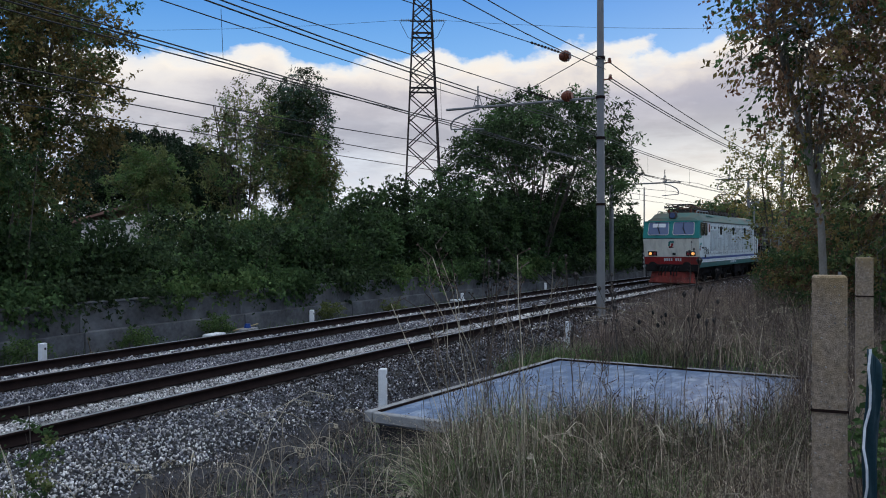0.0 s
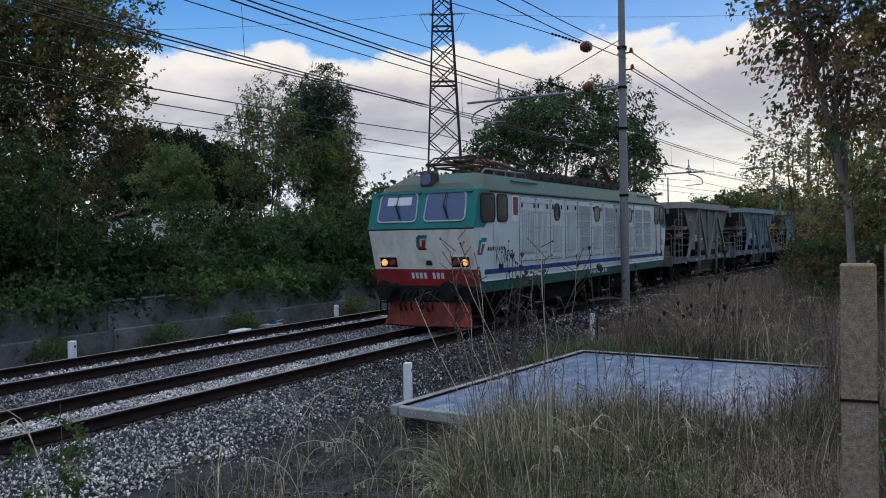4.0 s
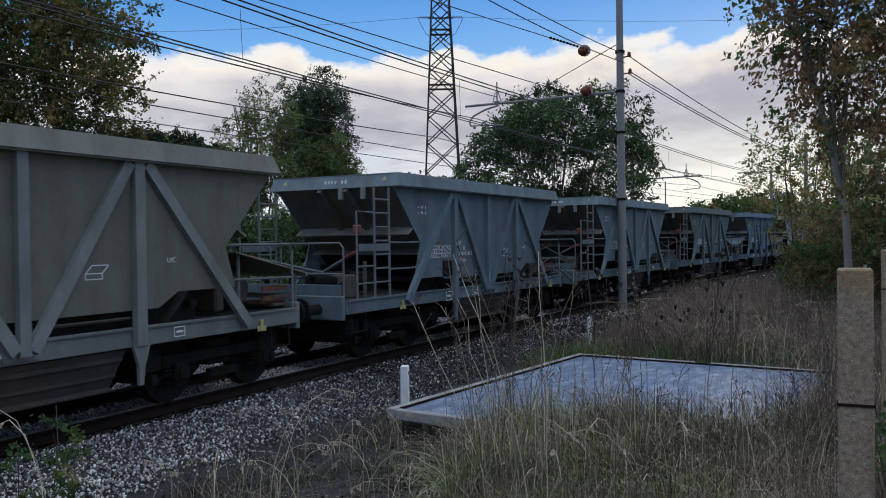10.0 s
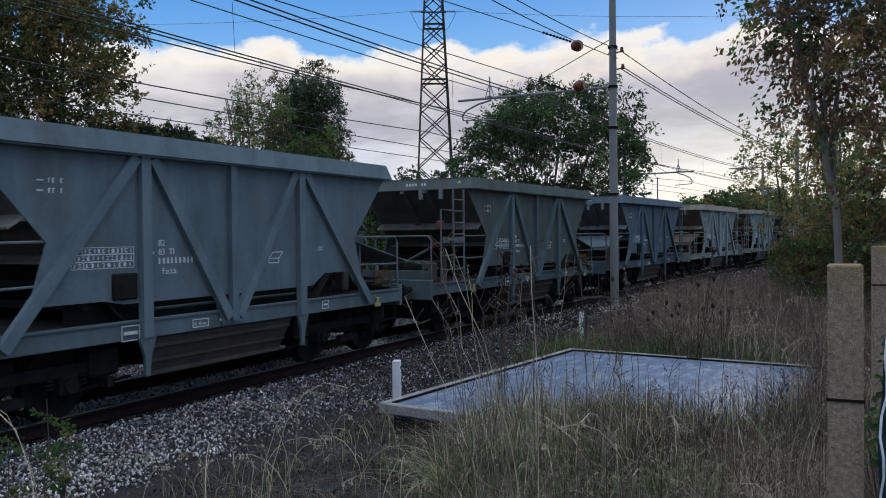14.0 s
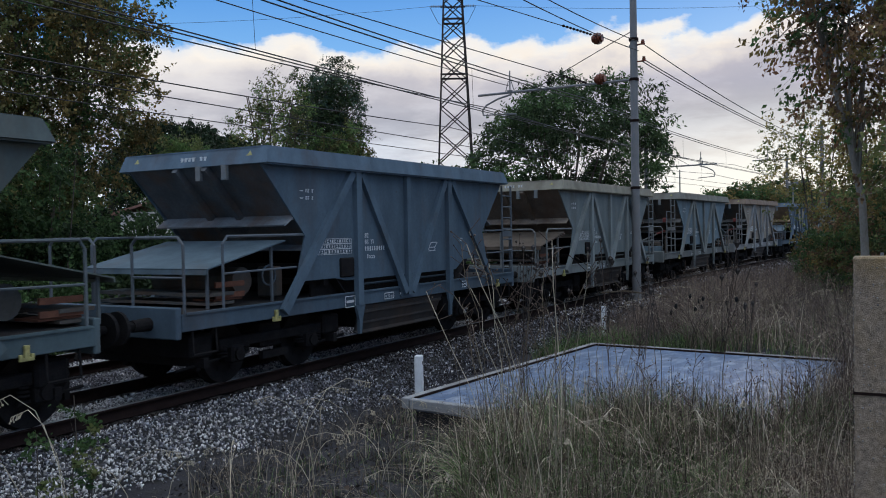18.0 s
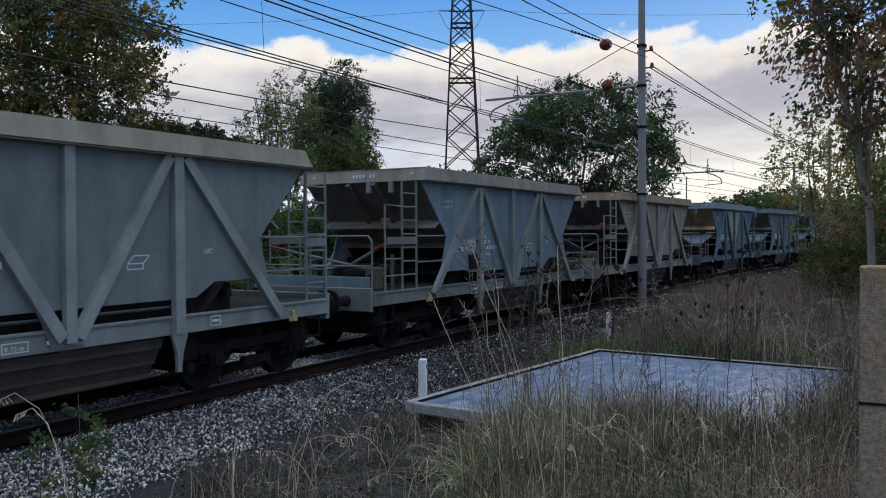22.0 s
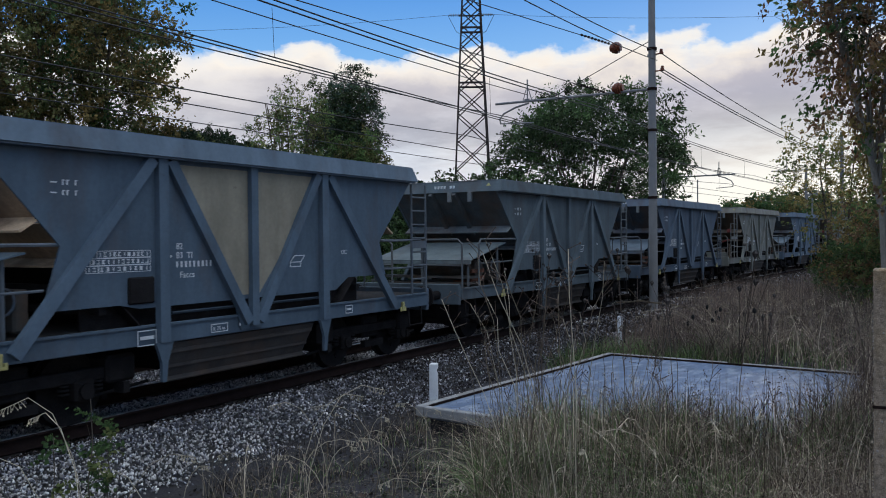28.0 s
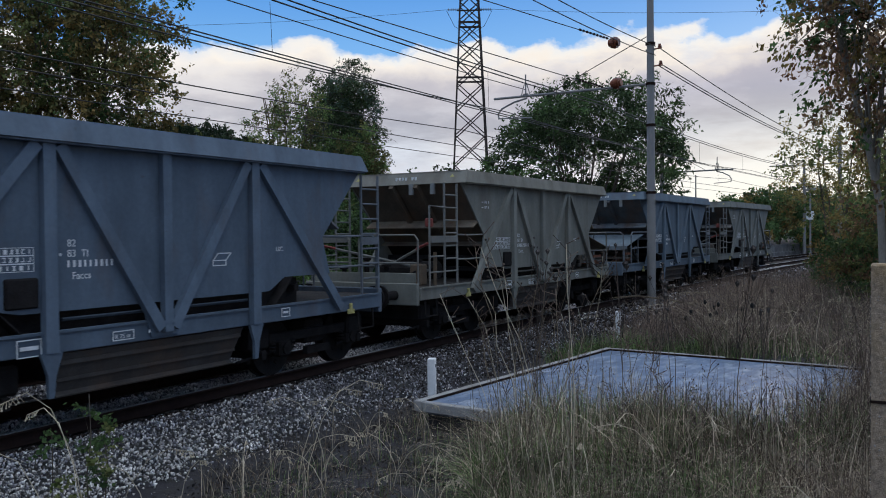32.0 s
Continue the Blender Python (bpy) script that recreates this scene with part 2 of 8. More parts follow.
M = {
    "paint": material("wagon_paint", (0.2, 0.24, 0.26), 0.8, spec=0.1, streak=0.2, vary=0.13, scale=1.3, fine=18, bump=0.05, tint=True, stain=(0.10, 0.065, 0.045), stain_amount=0.26, stain_scale=1.1, stain_stretch=(1.5, 1.5, 0.6)),
    "wagon_end": material("wagon_end_steel", (0.105, 0.10, 0.09), 0.8, streak=0.3, tint=True, vary=0.25, scale=2.0, fine=25, bump=0.1, stain=(0.13, 0.075, 0.045), stain_amount=0.5, stain_scale=1.7),
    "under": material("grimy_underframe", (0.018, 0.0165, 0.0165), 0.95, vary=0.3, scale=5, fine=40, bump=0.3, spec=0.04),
    "rusty_tray": material("grimy_tray_steel", (0.042, 0.038, 0.036), 0.85, vary=0.3, scale=3, fine=40, bump=0.2, stain=(0.085, 0.052, 0.035), stain_amount=0.4),
    "platform": material("oily_platform_steel", (0.036, 0.033, 0.032), 0.9, vary=0.35, scale=4, fine=45, bump=0.25, spec=0.1, stain=(0.05, 0.034, 0.026), stain_amount=0.4),
    "yellow": material("yellow_paint", (0.40, 0.36, 0.14), 0.6, vary=0.2, stain=(0.1, 0.08, 0.05), stain_amount=0.45, stain_scale=6),
    "white_mark": material("white_lettering", (0.56, 0.58, 0.59), 0.7, vary=0.2, fine=30, bump=0),
    "red_paint": material("red_paint", (0.17, 0.035, 0.03), 0.6, vary=0.2, stain=(0.12, 0.07, 0.05), stain_amount=0.35),
    "loco_white": material("grey_white_paint", (0.485, 0.54, 0.54), 0.5, streak=0.06, vary=0.08, scale=1.5, fine=20, bump=0.03, stain=(0.27, 0.24, 0.21), stain_amount=0.32, stain_scale=2.2, stain_stretch=(2.5, 2.5, 0.5)),
    # side paint again, yellowed by dirt and brightened for the light on the front
    "loco_cream": material("front_lit_white_paint", (0.70, 0.67, 0.58), 0.5, streak=0.1, vary=0.1, scale=1.5, fine=20, bump=0.03, stain=(0.30, 0.26, 0.2), stain_amount=0.3, stain_scale=2.2, stain_stretch=(2.5, 2.5, 0.5)),
    "window_frame": material("pale_window_rubber", (0.42, 0.43, 0.43), 0.6, vary=0.25, scale=9, fine=50, stain=(0.1, 0.09, 0.08), stain_amount=0.35, stain_scale=7),
    "loco_grime": material("grimy_white_paint", (0.36, 0.37, 0.37), 0.6, vary=0.15, scale=3, fine=25, bump=0.05, stain=(0.2, 0.18, 0.16), stain_amount=0.4, stain_scale=3, stain_stretch=(2, 2, 0.6)),
    # cab green is brightened for the light on the front; sill copy stays darker
    "loco_green": material("green_paint", (0.010, 0.155, 0.14), 0.5, vary=0.15, scale=1.5, fine=25, bump=0.04, stain=(0.07, 0.07, 0.055), stain_amount=0.3),
    # the same green for the sill, darkened by grime and painted shade
    "loco_sill": material("grimy_shaded_green_sill", (0.008, 0.082, 0.075), 0.55, vary=0.2, scale=2.5, fine=25, bump=0.05, stain=(0.035, 0.04, 0.035), stain_amount=0.4, stain_scale=2.0, stain_stretch=(1.5, 1.5, 0.6)),
    "loco_roof": material("grimy_green_roof", (0.028, 0.105, 0.09), 0.65, vary=0.2, scale=1.2, fine=25, bump=0.05, stain=(0.085, 0.08, 0.06), stain_amount=0.8, stain_scale=0.9, stain_stretch=(0.5, 1, 2)),
    "loco_blue": material("blue_paint", (0.008, 0.038, 0.17), 0.5, vary=0.15),
    "loco_red": material("red_buffer_beam_paint", (0.29, 0.024, 0.025), 0.6, vary=0.2, scale=3, stain=(0.10, 0.05, 0.035), stain_amount=0.5),
    "plow": material("rusty_red_plough", (0.25, 0.045, 0.034), 0.85, vary=0.35, scale=3, streak=0.3, stain=(0.05, 0.032, 0.027), stain_amount=0.6, stain_scale=2.6, bump=0.2),
    "dark_glass": glass_material("dark_window_glass", (0.012, 0.013, 0.014)),
    "front_glass": glass_material("windscreen_glass", (0.05, 0.075, 0.16), 0.04, 0.6),
    "rubber": material("black_rubber", (0.012, 0.012, 0.012), 0.7, vary=0.2),
    "rust_arm": material("rust_brown_steel", (0.13, 0.055, 0.035), 0.85, vary=0.3, bump=0.1),
    "roof_gear": material("rusty_roof_gear", (0.05, 0.04, 0.036), 0.85, vary=0.35, scale=5, bump=0.2, island=0.3),
    "grille_back": material("brown_grille_mesh", (0.055, 0.038, 0.034), 0.8, vary=0.25),
    "lamp_on": lamp_material("headlight_glow", (1.0, 0.42, 0.10), 0.7),
    "lamp_off": material("red_tail_lens", (0.15, 0.015, 0.015), 0.25, vary=0.1, bump=0),
    "steel": material("galvanised_steel", (0.19, 0.2, 0.2), 0.55, 0.4, vary=0.15, scale=4, fine=40, bump=0.05, stain=(0.16, 0.10, 0.07), stain_amount=0.2),
    "mast": material("weathered_mast_steel", (0.20, 0.20, 0.20), 0.75, 0.1, vary=0.12, scale=2, fine=30, bump=0.08, stain=(0.15, 0.12, 0.10), stain_amount=0.2, stain_stretch=(2, 2, 0.5)),
    "tower": material("dark_lattice_steel", (0.032, 0.025, 0.023), 0.85, 0.0, vary=0.25, scale=1, fine=15, bump=0.05),
    "wire": material("oxidised_copper_wire", (0.045, 0.042, 0.04), 0.6, 0.4, vary=0.2, bump=0),
    "insulator": material("brown_porcelain", (0.16, 0.05, 0.028), 0.25, vary=0.2, bump=0.02),
    "rail": material("rusty_rail_side", (0.019, 0.0115, 0.010), 0.9, vary=0.3, scale=6, fine=50, bump=0.15, spec=0.08),
    "rail_head": material("worn_rail_head", (0.30, 0.29, 0.28), 0.38, 0.75, vary=0.15, scale=4, fine=60, bump=0.03),
    "sleeper": material("concrete_sleeper", (0.06, 0.052, 0.045), 0.9, vary=0.25, scale=3, fine=40, bump=0.2, per_object=0.2),
    "stone": stone_material("weathered_ballast_stone", [(0.0, (0.026, 0.0245, 0.029)), (0.5, (0.138, 0.132, 0.147)), (0.85, (0.31, 0.298, 0.318)), (1.0, (0.60, 0.58, 0.59))]),
    # rust colour taken darker to hold the shade along the rails
    "stone_rust_shade": stone_material("rust_and_shade_ballast", [(0.0, (0.009, 0.0065, 0.006)), (0.75, (0.026, 0.018, 0.0155)), (1.0, (0.10, 0.075, 0.064))]),
    "stone_pale": stone_material("fresh_limestone_ballast", [(0.0, (0.13, 0.12, 0.115)), (0.4, (0.46, 0.425, 0.40)), (1.0, (0.86, 0.82, 0.78))]),
    "ballast": material("ballast_bed", (0.05, 0.048, 0.046), 0.95, vary=0.45, scale=9, fine=28, bump=0.9, stain=(0.03, 0.024, 0.02), stain_amount=0.4, stain_scale=0.5),
    "soil": material("earth_and_litter", (0.033, 0.031, 0.035), 0.95, vary=0.4, scale=2.5, fine=30, bump=0.7, stain=(0.036, 0.033, 0.025), stain_amount=0.5, stain_scale=3.0),
    "wall": material("weathered_concrete_wall", (0.10, 0.098, 0.10), 0.9, vary=0.45, scale=1.4, fine=9, bump=0.4, stain=(0.24, 0.24, 0.245), stain_amount=0.45, stain_scale=0.8, stain_stretch=(1.0, 1.0, 1.6)),
    # pale streaks in the colour stand in for reflections off the wet surface
    "slab": material("wet_slab_painted_sheen", (0.078, 0.115, 0.186), 0.45, vary=0.38, scale=1.6, fine=14, bump=0.18, spec=0.3, stain=(0.46, 0.49, 0.54), stain_amount=0.42, stain_scale=3.4, stain_stretch=(0.8, 2.0, 1)),
    "kerb": material("concrete_kerb", (0.27, 0.265, 0.26), 0.85, vary=0.25, scale=4, fine=50, bump=0.25, stain=(0.10, 0.08, 0.065), stain_amount=0.5),
    "post": material("pebbled_concrete_post", (0.26, 0.2, 0.145), 0.9, vary=0.5, scale=60, fine=240, bump=0.5, stain=(0.27, 0.175, 0.06), stain_amount=0.5, stain_scale=2.4),
    "pebble": material("post_pebbles", (0.24, 0.215, 0.19), 0.85, vary=0.2, island=0.5, bump=0.1),
    "marker": material("white_marker_paint", (0.66, 0.66, 0.66), 0.75, vary=0.1, scale=6, fine=50, stain=(0.4, 0.38, 0.35), stain_amount=0.15, stain_scale=5),
    "bark": material("grey_brown_bark", (0.085, 0.07, 0.055), 0.95, vary=0.35, scale=5, fine=40, bump=0.5, stretch=(1, 1, 0.3)),
    "pale_bark": material("pale_bark", (0.19, 0.175, 0.15), 0.9, vary=0.3, scale=4, fine=40, bump=0.4, stretch=(1, 1, 0.4)),
    "house_wall": material("pale_plaster", (0.78, 0.70, 0.66), 0.9, vary=0.08),
    "house_roof": material("tiled_roof", (0.22, 0.12, 0.09), 0.9, vary=0.2),
    "tarp": material("dark_blue_tarp", (0.012, 0.035, 0.045), 0.5, vary=0.3, bump=0.1),
    "tarp_edge": material("white_tarp_edge", (0.6, 0.62, 0.64), 0.5, vary=0.15, bump=0.1),
    "brass": material("brass_fitting", (0.3, 0.22, 0.1), 0.5, 0.5, vary=0.2),
    "far_field": material("far_hillside", (0.06, 0.075, 0.04), 0.95, vary=0.25, scale=0.05, fine=0.6, bump=0),
    "black": material("black_spray_paint", (0.015, 0.015, 0.016), 0.6, vary=0.1, bump=0),
    "leaf_dark": leaf_material("dark_green_leaves", (0.0406, 0.0749, 0.0281), (0.0936, 0.149, 0.0562)),
    "leaf_heaven": leaf_material("feathery_dark_leaves", (0.026, 0.042, 0.020), (0.06, 0.088, 0.036), through=0.25),
    "leaf_oak": leaf_material("yellowing_olive_leaves", (0.055, 0.062, 0.022), (0.17, 0.15, 0.06), through=0.3),
    "leaf_pine": leaf_material("dark_pine_needles", (0.012, 0.024, 0.011), (0.028, 0.046, 0.02), through=0.05),
    "leaf_blue": leaf_material("grey_green_leaves", (0.0446, 0.0743, 0.052), (0.0891, 0.133, 0.104)),
    "leaf_mid": leaf_material("mid_green_leaves", (0.0598, 0.112, 0.0359), (0.149, 0.209, 0.0747)),
    "leaf_olive": leaf_material("olive_green_leaves", (0.084, 0.114, 0.036), (0.216, 0.228, 0.09)),
    "leaf_autumn": leaf_material("reddish_autumn_leaves", (0.113, 0.0674, 0.042), (0.256, 0.166, 0.09)),
    "leaf_bronze": leaf_material("bronze_leaves", (0.112, 0.0938, 0.0375), (0.25, 0.175, 0.0625)),
    "leaf_rust": leaf_material("rusty_red_leaves", (0.121, 0.0605, 0.0385), (0.286, 0.165, 0.088)),
    "leaf_yellow": leaf_material("yellowing_leaves", (0.17, 0.145, 0.05), (0.34, 0.27, 0.10)),
    "grass_green": leaf_material("green_grass", (0.026, 0.045, 0.015), (0.25, 0.34, 0.135), curve=0.32, through=0.3),
    "grass_dry": leaf_material("dry_straw", (0.09, 0.068, 0.044), (0.72, 0.60, 0.44), curve=0.24, through=0.25, low=0.42),
    "grass_brown": leaf_material("brown_dead_stems", (0.036, 0.025, 0.021), (0.19, 0.138, 0.108), through=0.2),
    "weed_brown": leaf_material("grey_brown_weed_stems", (0.05, 0.038, 0.032), (0.26, 0.195, 0.155), through=0.2),
    "straw": material("bleached_straw", (0.44, 0.375, 0.27), 0.8, vary=0.25, scale=9, fine=60, bump=0, per_object=0.35),
    "litter": leaf_material("dark_leaf_litter", (0.02, 0.018, 0.018), (0.085, 0.073, 0.066), through=0.05),
}

# ---- mesh tools ----
def thing(name, label, category, m=None, group="", kind=""):
    ob = tagged(new(name), label, category, group, kind)
    if m is not None:
        ob.matrix_basis = m
    return ob


def as_mesh(bm, name, mat, smooth=False):
    me = bpy.data.meshes.new(name)
    bmesh.ops.recalc_face_normals(bm, faces=bm.faces)
    bm.to_mesh(me)
    bm.free()
    me.materials.append(M[mat] if isinstance(mat, str) else mat)
    if smooth:
        me.polygons.foreach_set("use_smooth", [True] * len(me.polygons))
    return me


def part(name, bm, mat, parent, label="", smooth=False):
    """One mesh object under a thing or a part."""
    ob = new(name, as_mesh(bm, name, mat, smooth))
    ob.parent = parent
    return tagged(ob, label)


def solo(name, bm, mat, label, category, group="", kind="", smooth=False):
    return tagged(new(name, as_mesh(bm, name, mat, smooth)), label, category, group, kind)


def quads(name, verts, faces, mat):
    """A mesh from computed arrays: verts (n, 3), faces (m, k)."""
    me = bpy.data.meshes.new(name)
    v, f = np.asarray(verts, np.float32), np.asarray(faces, np.int32)
    k = f.shape[1]
    me.vertices.add(len(v))
    me.vertices.foreach_set("co", v.ravel())
    me.loops.add(f.size)
    me.loops.foreach_set("vertex_index", f.ravel())
    me.polygons.add(len(f))
    me.polygons.foreach_set("loop_start", np.arange(0, f.size, k, dtype=np.int32))
    me.polygons.foreach_set("loop_total", np.full(len(f), k, np.int32))
    me.update(calc_edges=True)
    me.materials.append(M[mat] if isinstance(mat, str) else mat)
    return me


def box(bm, x0, x1, y0, y1, z0, z1, bevel=0.0):
    m = Matrix.LocRotScale(((x0 + x1) / 2, (y0 + y1) / 2, (z0 + z1) / 2), None, (abs(x1 - x0), abs(y1 - y0), abs(z1 - z0)))
    made = bmesh.ops.create_cube(bm, size=1.0, matrix=m)["verts"]
    if bevel:
        edges = {e for v in made for e in v.link_edges}
        bmesh.ops.bevel(bm, geom=list(edges), offset=bevel, segments=1, affect="EDGES")
    return bm


def beam(bm, p, q, w, d, side=(0, 1, 0)):
    """A bar from p to q, w wide in the plane across side, d deep along side."""
    p, q = Vector(p), Vector(q)
    z = (q - p).normalized()
    y = Vector(side)
    y = (y - z * y.dot(z)).normalized()
    x = y.cross(z)
    m = Matrix((x, y, z)).transposed().to_4x4()
    m.translation = (p + q) / 2
    bmesh.ops.create_cube(bm, size=1.0, matrix=m @ Matrix.Diagonal((w, d, (q - p).length, 1)))
    return bm


def tube(bm, p, q, r, r2=None, n=8):
    p, q = Vector(p), Vector(q)
    m = (q - p).to_track_quat("Z", "Y").to_matrix().to_4x4()
    m.translation = (p + q) / 2
    bmesh.ops.create_cone(bm, cap_ends=True, segments=n, radius1=r, radius2=r if r2 is None else r2, depth=(q - p).length, matrix=m)
    return bm


def pipe(bm, points, r, n=6):
    """A bent round bar through points."""
    pts = [Vector(p) for p in points]
    rings = []
    for i, p in enumerate(pts):
        t = (pts[min(i + 1, len(pts) - 1)] - pts[max(i - 1, 0)]).normalized()
        a = t.orthogonal().normalized() if not rings else (rings[-1][1] - t * rings[-1][1].dot(t)).normalized()
        b = t.cross(a)
        rings.append(([bm.verts.new(p + (a * math.cos(2 * math.pi * k / n) + b * math.sin(2 * math.pi * k / n)) * r) for k in range(n)], a))
    for (u, _), (w, _) in zip(rings, rings[1:]):
        for k in range(n):
            bm.faces.new((u[k], u[(k + 1) % n], w[(k + 1) % n], w[k]))
    bm.faces.new(rings[0][0][::-1])
    bm.faces.new(rings[-1][0])
    return bm


def plate(bm, corners, thick):
    """A flat plate with the given outline, thickened against its normal."""
    c = [Vector(p) for p in corners]
    n = (c[1] - c[0]).cross(c[2] - c[0]).normalized() * thick
    a, b = [bm.verts.new(p) for p in c], [bm.verts.new(p - n) for p in c]
    bm.faces.new(a)
    bm.faces.new(b[::-1])
    for i in range(len(c)):
        j = (i + 1) % len(c)
        bm.faces.new((a[i], b[i], b[j], a[j]))
    return bm


def extrude_xz(bm, outline, y0, y1):
    a = [bm.verts.new((x, y0, z)) for x, z in outline]
    b = [bm.verts.new((x, y1, z)) for x, z in outline]
    bm.faces.new(a)
    bm.faces.new(b[::-1])
    for i in range(len(outline)):
        j = (i + 1) % len(outline)
        bm.faces.new((a[j], a[i], b[i], b[j]))
    return bm


def rounded(x0, x1, z0, z1, r, n=4):
    out = []
    for cx, cz, a0 in ((x1 - r, z1 - r, 0), (x0 + r, z1 - r, 90), (x0 + r, z0 + r, 180), (x1 - r, z0 + r, 270)):
        out += [(cx + r * math.cos(radians(a0 + 90 * i / n)), cz + r * math.sin(radians(a0 + 90 * i / n))) for i in range(n + 1)]
    return out


def disc(bm, c, axis, r, depth, n=20):
    c, axis = Vector(c), Vector(axis).normalized()
    return tube(bm, c - axis * depth / 2, c + axis * depth / 2, r, n=n)


B = bmesh.new

# ---- the line's course ----
BEND = -0.000778
NEAR_TRACK, FAR_TRACK = 9.98, 13.62


def shift(x):
    """How far the line has swung sideways at x: straight before the viewer, a wide right-hand bend beyond."""
    return BEND * x * x if x > 0 else 0.0


def heading(x):
    return math.degrees(math.atan(2 * BEND * x)) if x > 0 else 0.0


# train's first wagon rim over time (seconds, metres along the line)
COURSE = [(0, 65.0), (1, 57.8), (2, 50.85), (3, 43.98), (3.5, 40.65), (5.5, 27.88), (6, 24.79), (7, 18.9), (8, 13.05), (9, 7.4), (10, 1.95), (11, -3.4), (12, -8.65),
          (13, -13.88), (14, -18.94), (15, -23.95), (16, -29.0), (17, -34.05), (18, -39.05), (19, -44.05), (20, -49.1), (21, -54.1), (22, -59.0), (23, -64.05),
          (24, -69.25), (25, -74.8), (26, -80.6), (27, -86.65), (28, -92.85), (29, -99.35), (30, -105.9), (31, -112.45), (32, -118.95)]


def ride(offset):
    return [(t, pose(x + offset, NEAR_TRACK + shift(x + offset), 0, 0, 0, heading(x + offset))) for t, x in COURSE]


def lettering(words, size, at, side, mat, parent):
    """Painted words on a side of the train; side -1 faces the viewer."""
    cu = bpy.data.curves.new("lettering", "FONT")
    cu.body, cu.size, cu.extrude = words, size, 0.0015
    tmp = bpy.data.objects.new("lettering_curve", cu)
    me = bpy.data.meshes.new_from_object(tmp)
    bpy.data.objects.remove(tmp)
    bpy.data.curves.remove(cu)
    me.name = "lettering"
    me.materials.clear()
    me.materials.append(M[mat])
    ob = new("lettering", me)
    ob.parent = parent
    ob.matrix_basis = pose(at[0], at[1], at[2], 90, 0, 0) if side < 0 else pose(at[0], at[1], at[2], 90, 0, 180)
    tagged(ob, "white painted lettering", kind="stuff")
    return ob

# ---- ground, line and walls ----
def ground_height(x, y):
    """The lie of the land: bank by the viewer, track bed, low verge, terrace behind the wall, gentle far ground."""
    y = y - np.where(x > 0, BEND * np.minimum(x, 160) ** 2, 0.0)
    pts_y = [-4000, -60, -8, -3, 0, 3.4, 5.0, 6.3, 7.0, 7.6, 8.3, 14.9, 15.8, 17.6, 18.2, 20, 26, 60, 400, 4000]
    pts_z = [0.8, 0.7, 0.45, 0.1, -0.12, -0.14, -0.42, -0.48, -0.52, -0.5, -0.27, -0.27, -0.55, -0.6, 0.7, 0.9, 1.1, 1.2, 1.5, 2.0]
    z = np.interp(y, pts_y, pts_z)
    bank = np.interp(x, [-50, 1.5, 5.2], [0.62, 0.55, -0.2]) - np.interp(y, [1.0, 3.5], [0.0, 0.8])
    return np.where(y < 6.0, np.maximum(z, bank), z)


def build_ground():
    xs = np.concatenate([[-4000, -1500, -500, -200, -100, -60], np.arange(-40, 90, 0.5), np.arange(90, 200, 5), [230, 300, 500, 1000, 2000, 4000]])
    ys = np.concatenate([[-4000, -1500, -500, -200, -80, -40, -20, -12, -6], np.arange(-4, 30, 0.35), [32, 36, 45, 60, 90, 150, 400, 1500, 4000]])
    gx, gy = np.meshgrid(xs, ys, indexing="ij")
    gz = ground_height(gx, gy)
    rng = np.random.default_rng(5)
    near = (np.abs(gx) < 90) & (gy < 7) & (gy > -5)
    gz = gz + np.where(near, rng.normal(0, 0.025, gz.shape), 0)
    n, m = gx.shape
    v = np.stack([gx, gy, gz], -1).reshape(-1, 3)
    i = (np.arange(n - 1)[:, None] * m + np.arange(m - 1)[None]).ravel()
    f = np.stack([i, i + m, i + m + 1, i + 1], -1)
    ob = new("ground", quads("ground", v, f, "soil"))
    ob.data.polygons.foreach_set("use_smooth", [True] * len(ob.data.polygons))
    tagged(ob, "dark earth with litter and low weeds beside the line", "ground", kind="structure")


def strip(name, profile, mat, x0=-130, x1=170, step=2.0):
    """A body that follows the line: profile is a closed outline of (y, z)."""
    xs = np.arange(x0, x1 + step, step)
    k = len(profile)
    v = [(x, y + shift(x), z) for x in xs for y, z in profile]
    f = []
    for i in range(len(xs) - 1):
        for j in range(k):
            f.append((i * k + j, i * k + (j + 1) % k, (i + 1) * k + (j + 1) % k, (i + 1) * k + j))
    return quads(name, v, f, mat)


